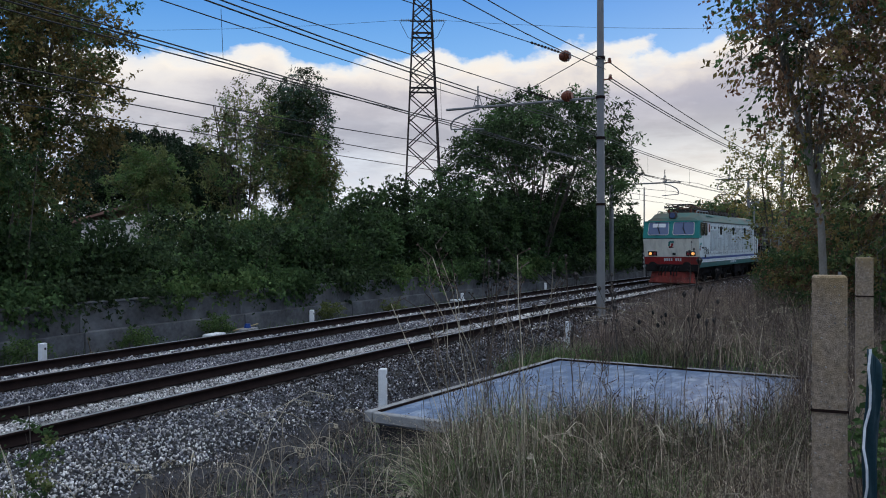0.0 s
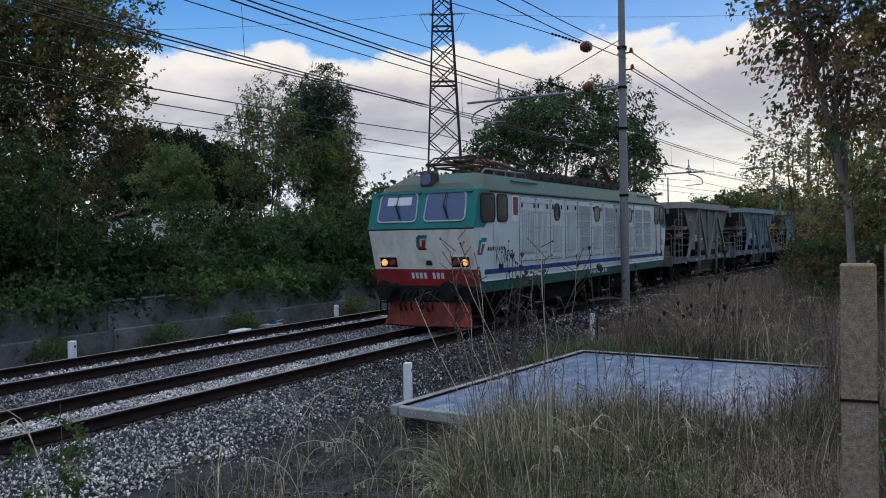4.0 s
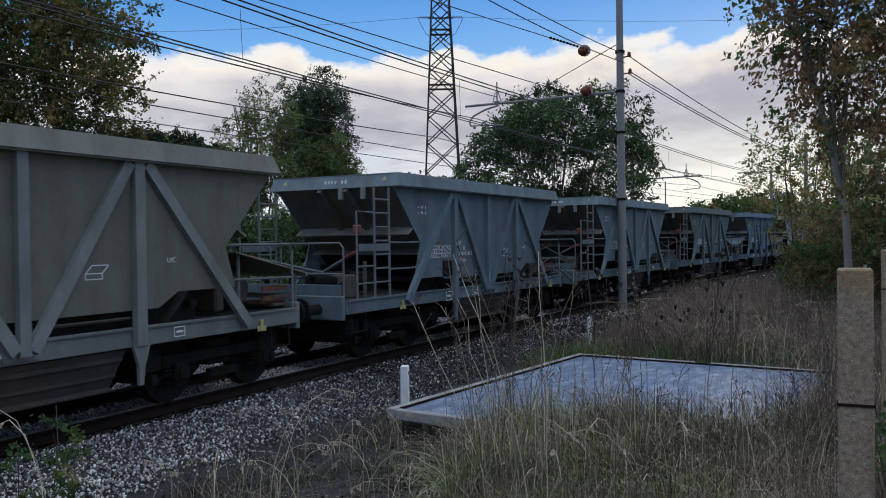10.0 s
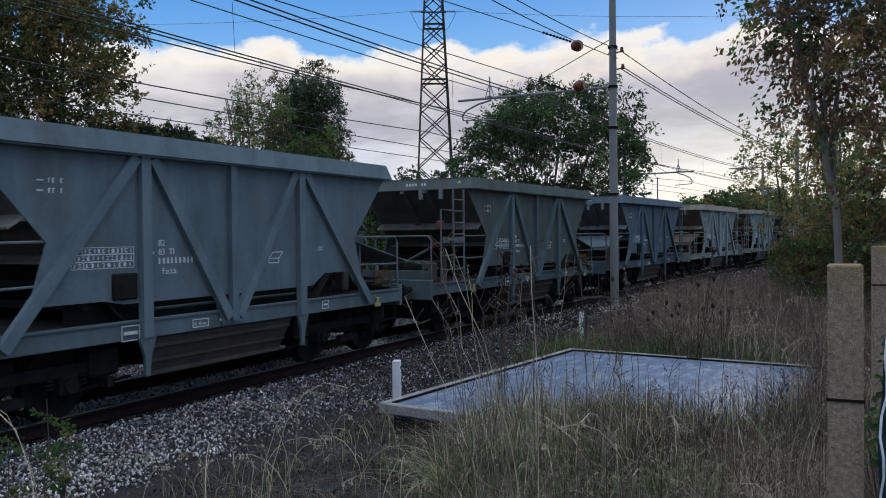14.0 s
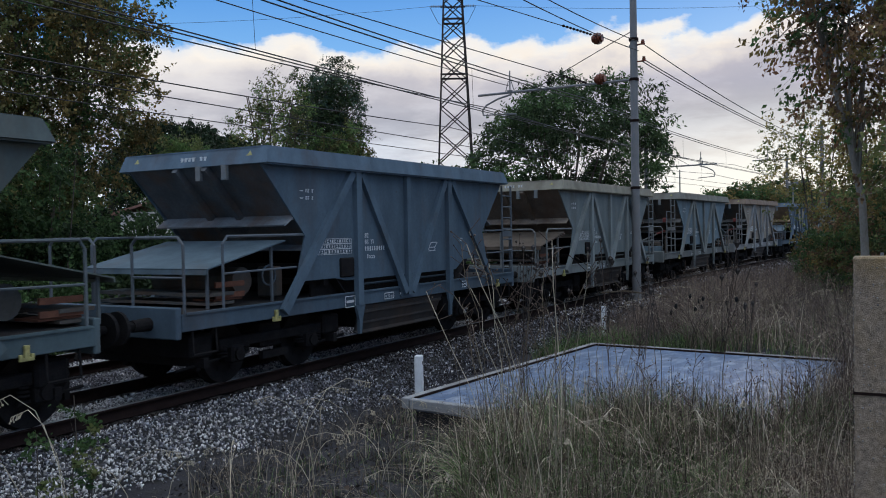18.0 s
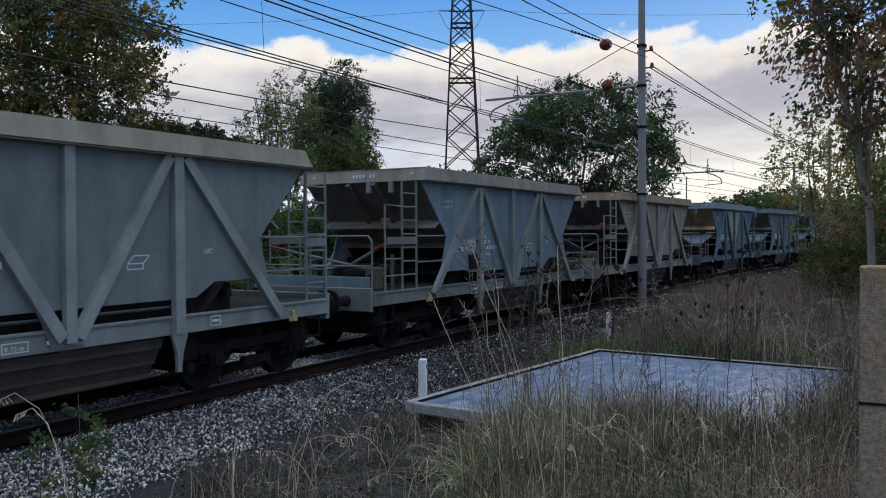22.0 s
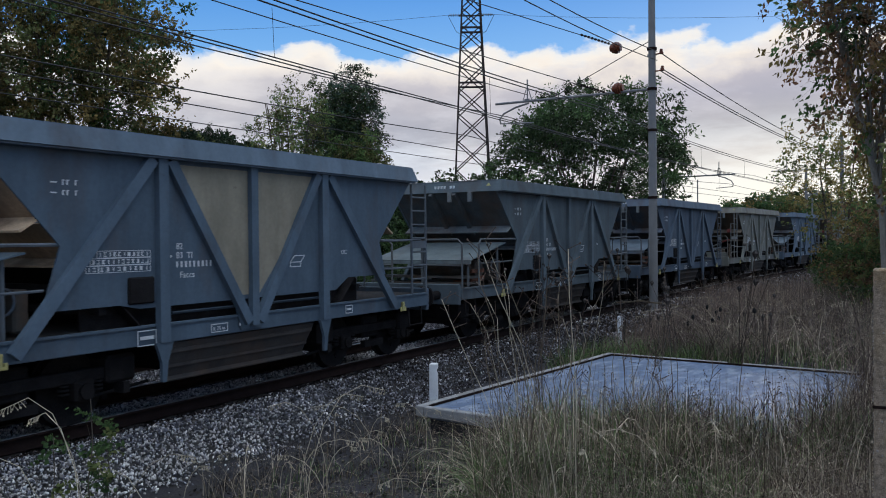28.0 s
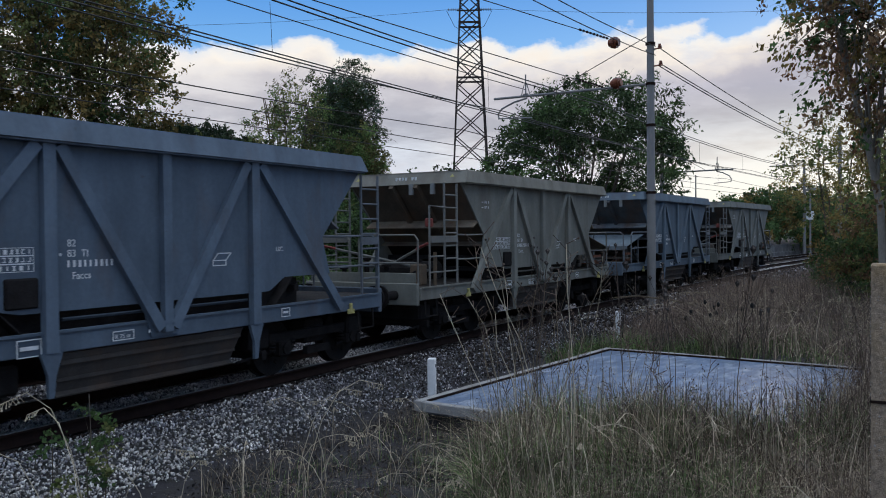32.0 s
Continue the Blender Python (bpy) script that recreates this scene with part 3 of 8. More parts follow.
def build_line():
    bed = tagged(new("track_bed", strip("track_bed", [(7.05, -0.66), (8.3, -0.26), (8.8, -0.23), (14.6, -0.23), (15.3, -0.26), (16.4, -0.62)], "ballast")),
                 "bed of pale crushed stone under two tracks", "track bed", kind="structure")
    for name, centre in (("near_track", NEAR_TRACK), ("far_track", FAR_TRACK)):
        track = thing(name, "rusty railway track with worn rail heads on concrete sleepers", "railway track", kind="structure")
        for s in (-1, 1):
            c = centre + s * 0.7525
            web = [(c - 0.07, -0.172), (c + 0.07, -0.172), (c + 0.07, -0.16), (c + 0.012, -0.135), (c + 0.009, -0.05), (c + 0.036, -0.035), (c + 0.036, -0.004),
                   (c - 0.036, -0.004), (c - 0.036, -0.035), (c - 0.009, -0.05), (c - 0.012, -0.135), (c - 0.07, -0.16)]
            rail = new("rail", strip("rail", web, "rail"))
            rail.parent = track
            head = new("rail_head", strip("rail_head", [(c - 0.033, -0.004), (c + 0.033, -0.004), (c + 0.028, 0.002), (c - 0.028, 0.002)], "rail_head"))
            head.parent = rail
            tagged(head, "worn shiny running surface")
        bm = B()
        box(bm, -0.13, 0.13, -1.25, 1.25, -0.36, -0.185, 0.02)
        me = as_mesh(bm, "sleeper", "sleeper")
        for i in range(-8, 130):
            x = i * 0.6 + (0.13 if centre > 11 else 0)
            s = new("sleeper", me)
            s.parent = track
            s.matrix_basis = pose(x, centre + shift(x), 0, 0, 0, heading(x))


def build_wall():
    """Retaining wall behind the far track, in cast bays with a ledge along its foot and a coping."""
    wall = thing("retaining_wall", "low weathered concrete retaining wall with a ledge and stained bays", "wall", kind="structure")
    bm = B()
    me_bay = as_mesh(box(bm, -2.99, 2.99, -0.16, 0.16, -0.75, 0.74, 0.02), "bay", "wall")
    me_ledge = as_mesh(box(B(), -2.995, 2.995, -0.36, -0.165, -0.75, 0.06, 0.025), "ledge", "wall")
    me_cap = as_mesh(box(B(), -2.995, 2.995, -0.19, 0.19, 0.745, 0.80, 0.015), "coping", "wall")
    rng = random.Random(4)
    for i in range(-3, 19):
        x = i * 6.0
        m = pose(x, 17.75 + shift(x), rng.uniform(-0.02, 0.02), 0, 0, heading(x))
        for name, me in (("bay", me_bay), ("ledge", me_ledge), ("coping", me_cap)):
            ob = new(name, me)
            ob.parent, ob.matrix_basis = wall, m


def build_slab():
    """Raised concrete slab with a kerb, set slightly askew to the line."""
    slab = thing("concrete_slab", "pale grey concrete pit cover with a chipped kerb in the grass", "concrete slab", pose(9.82, 5.94, 0.0, 0, 0, -6.6))
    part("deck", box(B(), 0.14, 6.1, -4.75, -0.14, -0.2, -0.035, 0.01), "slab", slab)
    for i, (a, b) in enumerate(((0.0, 2.05), (2.06, 4.15), (4.16, 6.23))):
        part("kerb", box(B(), a, b, -0.12, 0.0, -0.15, 0.0, 0.012), "kerb", slab)
    for a, b in ((-2.35, -0.14), (-4.8, -2.62)):
        part("kerb", box(B(), 6.105, 6.235, a, b, -0.15, 0.0, 0.012), "kerb", slab)
    part("kerb", box(B(), 0.0, 0.12, -4.8, -0.14, -0.15, -0.01, 0.012), "kerb", slab)
    # footing in dark soil colour stands in for the shaded gap under the kerb
    part("footing", box(B(), 0.16, 6.1, -4.6, -0.14, -0.7, -0.205), "soil", slab)
    part("edge_rail", box(box(B(), 0.14, 6.1, -0.142, -0.1205, -0.034, -0.004), 6.08, 6.103, -4.75, -0.15, -0.034, -0.004), "rail", slab, "rusty angle iron along the kerb")
    part("rust_patch", box(B(), 6.1, 6.22, -2.6, -2.36, -0.2, -0.03, 0.02), "plow", slab, "rust-brown broken kerb gap")


build_ground()
build_line()
build_wall()
build_slab()

# ---- the train ----
def wheelset(name, parent, x, r=0.46, mat="under"):
    """Axle with two wheels; its own origin lies on the axle."""
    bm = B()
    tube(bm, (0, -0.98, 0), (0, 0.98, 0), 0.075, n=8)
    for s in (-1, 1):
        disc(bm, (0, s * 0.755, 0), (0, 1, 0), r, 0.13, 24)
        disc(bm, (0, s * 0.675, 0), (0, 1, 0), r + 0.03, 0.03, 24)
        disc(bm, (0, s * 0.83, 0), (0, 1, 0), 0.16, 0.05, 12)
        for k in range(6):
            a = k * math.pi / 3
            box(bm, 0.27 * math.cos(a) - 0.03, 0.27 * math.cos(a) + 0.03, s * 0.8, s * 0.835, 0.27 * math.sin(a) - 0.03, 0.27 * math.sin(a) + 0.03)
    ob = part(name, bm, mat, parent)
    ob.matrix_basis = pose(x, 0, r)
    return ob


def bogie(parent, x, half=0.9, r=0.46):
    bm = B()
    for s in (-1, 1):
        y = s * 1.03
        box(bm, -half - 0.35, half + 0.35, y - 0.05, y + 0.05, 0.56, 0.72, 0.015)
        for a in (-half, half):
            box(bm, a - 0.14, a + 0.14, y - 0.1, y + 0.1, 0.33, 0.6, 0.03)
            disc(bm, (a, y + s * 0.11, r), (0, 1, 0), 0.1, 0.06, 12)
            for k in range(4):
                disc(bm, (a + 0.24, y, 0.45 + 0.05 * k), (0, 0, 1), 0.07, 0.025, 10)
                disc(bm, (a - 0.24, y, 0.45 + 0.05 * k), (0, 0, 1), 0.07, 0.025, 10)
        beam(bm, (-0.3, y, 0.35), (0.3, y, 0.35), 0.12, 0.1)
        for a in (-half - 0.52, half + 0.52):
            box(bm, a - 0.04, a + 0.04, s * 0.755 - 0.05, s * 0.755 + 0.05, 0.25, 0.75)
    box(bm, -0.25, 0.25, -1.0, 1.0, 0.45, 0.85, 0.03)
    ob = part("bogie", bm, "under", parent)
    ob.matrix_basis = pose(x, 0, 0)
    a = wheelset("wheelset", ob, -half, r)
    b = wheelset("wheelset", ob, half, r)
    WHEELS_FRONT.append(a)
    WHEELS_REAR.append(b)
    return ob


WHEELS_FRONT, WHEELS_REAR = [], []
X0 = -4.325   # local x of the rim's leading corner


def pts(*xz):
    return [(x + X0, z) for x, z in xz]


def buffer_part(parent, x, y, z, way, mat="under"):
    bm = B()
    tube(bm, (x, y, z), (x + way * 0.34, y, z), 0.1, 0.085, 12)
    tube(bm, (x + way * 0.3, y, z), (x + way * 0.56, y, z), 0.065, n=12)
    disc(bm, (x + way * 0.57, y, z), (1, 0, 0), 0.23, 0.05, 20)
    part("buffer", bm, mat, parent, "greasy black round buffer")


def build_wagon(kind):
    """Four-axle hopper wagon. kind a: ladder at the leading end; kind b: sloped housing there, ladder at the trailing end."""
    w = thing("hopper_wagon", "steel hopper wagon with braced sides and end ladders", "railway wagon", group="hopper wagons of the train")
    # rim of sheet steel around the hopper's mouth
    bm = B()
    for s in (-1, 1):
        y = s * 1.6
        plate(bm, [(X0, y, 3.37), (X0 + 8.65, y, 3.37), (X0 + 8.52, y - s * 0.05, 3.62), (X0 + 0.1, y - s * 0.05, 3.62)][::s], 0.03)
        box(bm, X0 + 0.05, X0 + 8.6, y - s * 0.14, y - s * 0.01, 3.35, 3.38)
    for a, b, n in ((0.0, 0.1, 1), (8.65, 8.52, -1)):
        plate(bm, [(X0 + a, -1.6, 3.37), (X0 + a, 1.6, 3.37), (X0 + b, 1.55, 3.62), (X0 + b, -1.55, 3.62)][::-n], 0.03)
    part("rim", bm, "paint", w)
    part("rim_lip", box(box(box(box(B(), X0 + 0.1, X0 + 8.52, -1.56, -1.44, 3.615, 3.64), X0 + 0.1, X0 + 8.52, 1.44, 1.56, 3.615, 3.64), X0 + 0.09, X0 + 0.2, -1.45, 1.45, 3.615, 3.64),
                        X0 + 8.42, X0 + 8.53, -1.45, 1.45, 3.615, 3.64), "paint", w)
    outline = pts((0.06, 3.36), (8.59, 3.36), (7.55, 2.24), (7.74, 1.64), (6.6, 1.64), (6.25, 1.44), (2.2, 1.44), (1.9, 1.5), (0.86, 1.5), (1.1, 2.24))
    for s in (-1, 1):
        part("side_panel", extrude_xz(B(), outline, s * 1.43, s * 1.46), "paint", w)
    # end slopes, lip and the recessed chute below
    for s in (-1, 1):
        ex = lambda x: X0 + (x if s < 0 else 8.65 - x)
        part("end_slope", plate(B(), [(ex(0.06), -1.44, 3.38), (ex(0.06), 1.44, 3.38), (ex(0.9), 1.44, 2.53), (ex(0.9), -1.44, 2.53)], 0.02), "wagon_end", w, "grimy sloping end sheet")
        part("lower_slope", plate(B(), [(ex(0.93), -1.42, 2.5), (ex(0.93), 1.42, 2.5), (ex(1.36), 1.42, 2.06), (ex(1.36), -1.42, 2.06)], 0.02), "wagon_end", w, "rust-brown lower end sheet")
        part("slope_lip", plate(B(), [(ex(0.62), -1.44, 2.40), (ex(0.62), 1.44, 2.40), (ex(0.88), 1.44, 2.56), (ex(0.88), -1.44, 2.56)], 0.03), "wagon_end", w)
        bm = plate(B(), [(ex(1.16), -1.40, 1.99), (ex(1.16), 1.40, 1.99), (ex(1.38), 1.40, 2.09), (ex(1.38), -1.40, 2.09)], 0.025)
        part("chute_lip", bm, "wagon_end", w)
        bm = plate(B(), [(ex(1.42), -1.42, 2.02), (ex(1.42), 1.42, 2.02), (ex(2.35), 1.42, 1.1), (ex(2.35), -1.42, 1.1)], 0.02)
        part("chute", bm, "under", w)
        for z, x in ((1.72, 1.5), (1.45, 1.7)):
            part("chute_beam", box(B(), ex(x) - 0.05, ex(x) + 0.05, -1.4, 1.4, z - 0.05, z + 0.05), "under", w)
        for y in (-0.35, 0.3):
            part("slope_rib", beam(B(), (ex(-0.0), y, 3.34), (ex(1.0), y + 0.02, 2.38), 0.12, 0.1, (0, 1, 0)), "wagon_end", w)
        for y in (-0.8, -0.25):
            part("bracket", box(B(), ex(-0.02) - 0.03, ex(-0.02) + 0.03, y - 0.05, y + 0.05, 3.14, 3.37), "steel", w)
        # platform and headstock
        over = 1.6 if s < 0 else 0.65
        xh = ex(-over)
        # deck carried on under the chute, an added stretch that blocks skylight
        part("platform", box(B(), min(xh, ex(2.45)), max(xh, ex(2.45)), -1.36, 1.36, 1.17, 1.205), "platform", w, "grimy chequered end platform, extended inward to block skylight")
        part("headstock", box(B(), xh - 0.05, xh + 0.05, -1.42, 1.42, 0.86, 1.3, 0.015), "paint", w)
        for y in (-1.25, 1.25):
            bm = plate(B(), [(ex(0.035) , y - 0.1, 3.45), (ex(0.035), y + 0.1, 3.45), (ex(0.075), y, 3.57)][::s], 0.012)
            part("warning_triangle", bm, "yellow", w, "small yellow warning triangle")
        bm = B()
        for i in range(7):
            if i != 2:
                box(bm, ex(0.05) - 0.012, ex(0.05) + 0.012, -0.35 + i * 0.085, -0.35 + i * 0.085 + 0.045, 3.46, 3.53)
        tagged(part("rim_mark", bm, "white_mark", w, "white painted characters"), kind="stuff")
        if kind == "a" and s < 0:
            part("toe_board", box(B(), ex(-over + 0.1) - 0.015, ex(-over + 0.1) + 0.015, -1.3, 1.3, 1.21, 1.5, 0.01), "paint", w)
        part("side_step", pipe(B(), [(ex(-over + 0.25), -1.4, 0.97), (ex(-over + 0.25), -1.42, 0.62), (ex(-over + 0.7), -1.42, 0.62), (ex(-over + 0.7), -1.4, 0.97)], 0.02), "under", w)
        for y in (-0.88, 0.88):
            buffer_part(w, xh, y, 1.06, s)
        bm = B()
        pipe(bm, [(xh, 0, 1.0), (xh + s * 0.25, 0, 0.98), (xh + s * 0.35, 0, 0.85), (xh + s * 0.3, 0, 0.6)], 0.035)
        pipe(bm, [(xh, 0.3, 0.95), (xh + s * 0.2, 0.3, 0.8), (xh + s * 0.42, 0.2, 0.55)], 0.025)
        part("coupling", bm, "under", w)
        # towing hook
        bm = B()
        box(bm, -0.05, 0.05, -0.03, 0.03, -0.12, 0.1, 0.01)
        box(bm, -0.14, 0.14, -0.025, 0.025, -0.17, -0.11, 0.01)
        box(bm, -0.14, -0.08, -0.025, 0.025, -0.15, -0.05, 0.01)
        box(bm, 0.08, 0.14, -0.025, 0.025, -0.15, -0.05, 0.01)
        hook = as_mesh(bm, "tow_hook", "yellow")
        for y in (-1.47, 1.47):
            ob = new("tow_hook", hook)
            ob.parent = w
            ob.matrix_basis = pose(ex(0.34), y, 1.03) @ Matrix.Scale(0.66, 4)
            tagged(ob, "yellow tow hook")
    # side frame
    for s in (-1, 1):
        y = s * 1.5
        part("sole_bar", box(box(B(), X0 - 1.56, X0 + 9.26, s * 1.3, s * 1.44, 0.96, 1.2, 0.01), X0 - 1.5, X0 + 9.2, s * 1.4, s * 1.47, 1.19, 1.22), "paint", w)
        for x in (2.54, 5.89):
            part("post", beam(B(), (X0 + x, y, 0.98), (X0 + x, y, 3.36), 0.16, 0.1), "paint", w)
            foot = plate(B(), [(X0 + x - 0.14, y - s * 0.02, 0.98), (X0 + x + 0.14, y - s * 0.02, 0.98), (X0 + x + 0.05, y - s * 0.02, 0.72), (X0 + x + 0.02, y - s * 0.02, 0.47), (X0 + x - 0.05, y - s * 0.02, 0.47), (X0 + x - 0.05, y - s * 0.02, 0.72)], 0.05)
            part("post_foot", foot, "paint", w)
        part("post", beam(B(), (X0 + 4.23, y, 1.05), (X0 + 4.23, y, 3.36), 0.14, 0.09), "paint", w)
        for p, q in (((0.48, 1.05), (2.40, 3.34)), ((4.12, 1.1), (2.68, 3.34)), ((4.33, 1.1), (5.75, 3.34)), ((7.98, 1.05), (6.03, 3.34))):
            part("brace", beam(B(), (X0 + p[0], y, p[1]), (X0 + q[0], y, q[1]), 0.15, 0.09), "paint", w)
        part("gusset", plate(B(), [(X0 + 4.0, s * 1.475, 1.0), (X0 + 4.46, s * 1.475, 1.0), (X0 + 4.56, s * 1.475, 1.3), (X0 + 3.9, s * 1.475, 1.3)][::-s], 0.03), "paint", w)
        part("hatch", box(B(), X0 + 2.02, X0 + 2.42, s * 1.44, s * 1.5, 1.5, 1.84, 0.02), "under", w, "black square inspection hatch")
        part("side_rail", pipe(pipe(B(), [(X0 + 2.75, s * 1.42, 1.34), (X0 + 4.1, s * 1.42, 1.34)], 0.022), [(X0 + 4.5, s * 1.42, 1.34), (X0 + 5.8, s * 1.42, 1.34)], 0.022), "paint", w)
        # black sheet added behind the slot so that it reads as shaded
        part("inner_sheet", box(B(), X0 + 1.5, X0 + 7.15, min(s * 1.2, s * 1.23), max(s * 1.2, s * 1.23), 1.18, 1.6), "under", w, "black sheet added to darken the slot like shade")
        part("tray", plate(plate(B(), [(X0 + 2.7, s * 1.36, 0.95), (X0 + 5.75, s * 1.36, 0.95), (X0 + 5.6, s * 1.2, 0.45), (X0 + 2.75, s * 1.2, 0.45)][::-s], 0.03),
                           [(X0 + 2.72, s * 1.2, 0.47), (X0 + 5.6, s * 1.2, 0.47), (X0 + 5.6, s * 1.32, 0.42), (X0 + 2.72, s * 1.32, 0.42)][::-s], 0.02), "rusty_tray", w, "rust-brown discharge flap")
        part("tray_rib", beam(beam(B(), (X0 + 2.75, s * 1.35, 0.83), (X0 + 5.7, s * 1.35, 0.83), 0.05, 0.06), (X0 + 2.75, s * 1.28, 0.62), (X0 + 5.65, s * 1.28, 0.62), 0.04, 0.05), "rusty_tray", w)
        # stencilled panels and lines: unreadable, so plain bars
        k = s * 1.464
        bm = B()
        rng = random.Random(3)
        t = 0.007
        for z, x0, x1, n in ((1.91, 1.42, 1.6, 2), (1.91, 1.6, 2.38, 9), (2.0, 1.48, 2.38, 12), (2.09, 1.58, 2.38, 11)):
            for a, b, c, d in ((x0, x1, z, z + t), (x0, x1, z + 0.083, z + 0.09), (x0, x0 + t, z, z + 0.09), (x1 - t, x1, z, z + 0.09)):
                box(bm, X0 + a, X0 + b, k - 0.002, k + 0.002, c, d)
            for i in range(n):
                xx = x0 + 0.025 + i * (x1 - x0 - 0.03) / n
                if rng.random() < 0.3:
                    box(bm, X0 + xx + 0.018, X0 + xx + 0.03, k - 0.002, k + 0.002, z + 0.02, z + 0.07)
                else:
                    for dz in (0.018, 0.06)[:rng.randint(1, 2)]:
                        box(bm, X0 + xx, X0 + xx + 0.04, k - 0.002, k + 0.002, z + dz, z + dz + 0.011)
                    box(bm, X0 + xx + rng.choice((0.0, 0.015, 0.03)), X0 + xx + rng.choice((0.0, 0.015, 0.03)) + 0.011, k - 0.002, k + 0.002, z + 0.02, z + 0.07)
        tagged(part("stencil_table", bm, "white_mark", w, "white stencilled load table"), kind="stuff")
        bm = B()
        for z, n, x in ((1.98, 9, 2.8),):
            for i in range(n):
                box(bm, X0 + x + i * 0.075, X0 + x + i * 0.075 + rng.uniform(0.02, 0.035), k - 0.002, k + 0.002, z - 0.04, z + 0.04)
        for i in range(2):
            for a in range(3):
                beam(bm, (X0 + 2.64 + i * 0.07 - 0.018 * math.cos(a * 1.05), k, 2.09 - 0.018 * math.sin(a * 1.05)), (X0 + 2.64 + i * 0.07 + 0.018 * math.cos(a * 1.05), k, 2.09 + 0.018 * math.sin(a * 1.05)), 0.01, 0.004)
        tagged(part("stencil_line", bm, "white_mark", w, "white stencilled lines"), kind="stuff")
        bm = B()
        for z in (2.98, 2.86):
            box(bm, X0 + 0.98, X0 + 1.06, k - 0.002, k + 0.002, z - 0.012, z + 0.004)
            for i in range(4):
                if i != 2:
                    box(bm, X0 + 1.13 + i * 0.055, X0 + 1.148 + i * 0.055, k - 0.002, k + 0.002, z - 0.03, z + 0.03)
                    box(bm, X0 + 1.13 + i * 0.055, X0 + 1.165 + i * 0.055, k - 0.002, k + 0.002, z + 0.02, z + 0.03)
        tagged(part("stencil_small", bm, "white_mark", w), kind="stuff")
        bm = B()
        for x, z, ww, hh in ((2.15, 1.06, 0.3, 0.2), (3.4, 1.07, 0.32, 0.12), (6.5, 1.09, 0.2, 0.14)):
            for a, b, c, d in ((0, ww, 0, 0.012), (0, ww, hh - 0.012, hh), (0, 0.012, 0, hh), (ww - 0.012, ww, 0, hh)) + (() if x == 3.4 else ((0.04, ww - 0.04, hh * 0.4, hh * 0.62),)):
                box(bm, X0 + x + a, X0 + x + b, s * 1.47, s * 1.474, z - hh / 2 + c, z - hh / 2 + d)
        for i in range(5):
            box(bm, X0 + 3.95 + i * 0.05, X0 + 3.985 + i * 0.05, s * 1.47, s * 1.474, 1.06, 1.1)
        tagged(part("stencil_frame", bm, "white_mark", w), kind="stuff")
        for words, x, z, size in (("R 75 m", 3.43 if s < 0 else 3.69, 1.035, 0.08), ("UIC", 6.4 if s < 0 else 6.6, 2.04, 0.1),
                                  ("82", 2.8 if s < 0 else 2.94, 2.18, 0.12), ("83  TI", 2.8 if s < 0 else 3.14, 2.06, 0.12), ("Faccs", 2.86 if s < 0 else 3.2, 1.80, 0.12)):
            lettering(words, size, (X0 + x, s * 1.476 if size < 0.09 else s * 1.462, z), s, "white_mark", w)
        bm = B()
        for a, b in (((5.05, 2.02), (5.3, 2.02)), ((5.3, 2.02), (5.4, 2.12)), ((5.4, 2.12), (5.15, 2.12)), ((5.15, 2.12), (5.05, 2.02)), ((5.05, 1.95), (5.3, 1.95)), ((5.05, 1.95), (5.05, 2.02)), ((5.3, 1.95), (5.3, 2.02))):
            beam(bm, (X0 + a[0] + 0.04, k, a[1] - 0.08), (X0 + b[0] + 0.04, k, b[1] - 0.08), 0.014, 0.004)
        part("stencil_symbol", bm, "white_mark", w)
    part("centre_sill", box(B(), X0 - 1.5, X0 + 9.2, -0.25, 0.25, 0.8, 1.16), "under", w)
    for x in (-0.9, 2.2, 6.4, 8.9):
        part("brake_rigging", pipe(box(box(B(), X0 + x - 0.25, X0 + x + 0.2, -1.15, 1.15, 0.5, 0.85, 0.04), X0 + x - 0.05, X0 + x + 0.05, -1.2, 1.2, 0.36, 0.5), [(X0 + x - 0.4, -1.0, 0.35), (X0 + x + 0.5, -1.0, 0.42)], 0.025), "under", w)
    part("hopper_bottom", extrude_xz(B(), pts((2.4, 1.2), (6.25, 1.2), (5.5, 0.5), (3.1, 0.5)), -1.1, 1.1), "under", w)
    # ladders and rails
    lead, trail = (-1, 1) if kind == "a" else (1, -1)
    for s, style in ((lead, "ladder"), (trail, "housing")):
        ex = lambda x: X0 + (x if s < 0 else 8.65 - x)
        deep = 1.5 if s < 0 else 0.62
        if style == "ladder":
            for f in (-1, 1):
                y = f * 1.42
                bm = B()
                for x in (-0.58, -0.06):
                    pipe(bm, [(ex(x), y, 1.2), (ex(x), y, 3.34)], 0.026)
                for i in range(7):
                    pipe(bm, [(ex(-0.58), y, 1.5 + i * 0.265), (ex(-0.06), y, 1.5 + i * 0.265)], 0.018)
                part("ladder", bm, "paint", w, "painted steel end ladder")
                bm = B()
                if s < 0:
                    pipe(bm, [(ex(-1.17), y, 1.2), (ex(-1.17), y, 2.85), (ex(-0.58), y, 2.83)], 0.022)
                    for z in (1.5, 1.82):
                        pipe(bm, [(ex(-1.17), y, z), (ex(-0.58), y, z)], 0.018)
                for z in (2.26, 1.74):
                    pipe(bm, [(ex(-0.06), y, z), (ex(0.5), y, z - 0.01), (ex(1.2 if z > 2 else 0.95), y, z)], 0.018)
                part("handrail", bm, "paint", w)
                part("step_plate", box(B(), min(ex(-0.08), ex(-1.12 if s < 0 else -0.56)), max(ex(-0.08), ex(-1.12 if s < 0 else -0.56)), y - 0.02, y + 0.02, 2.1, 2.24), "paint", w)
            bm = B()
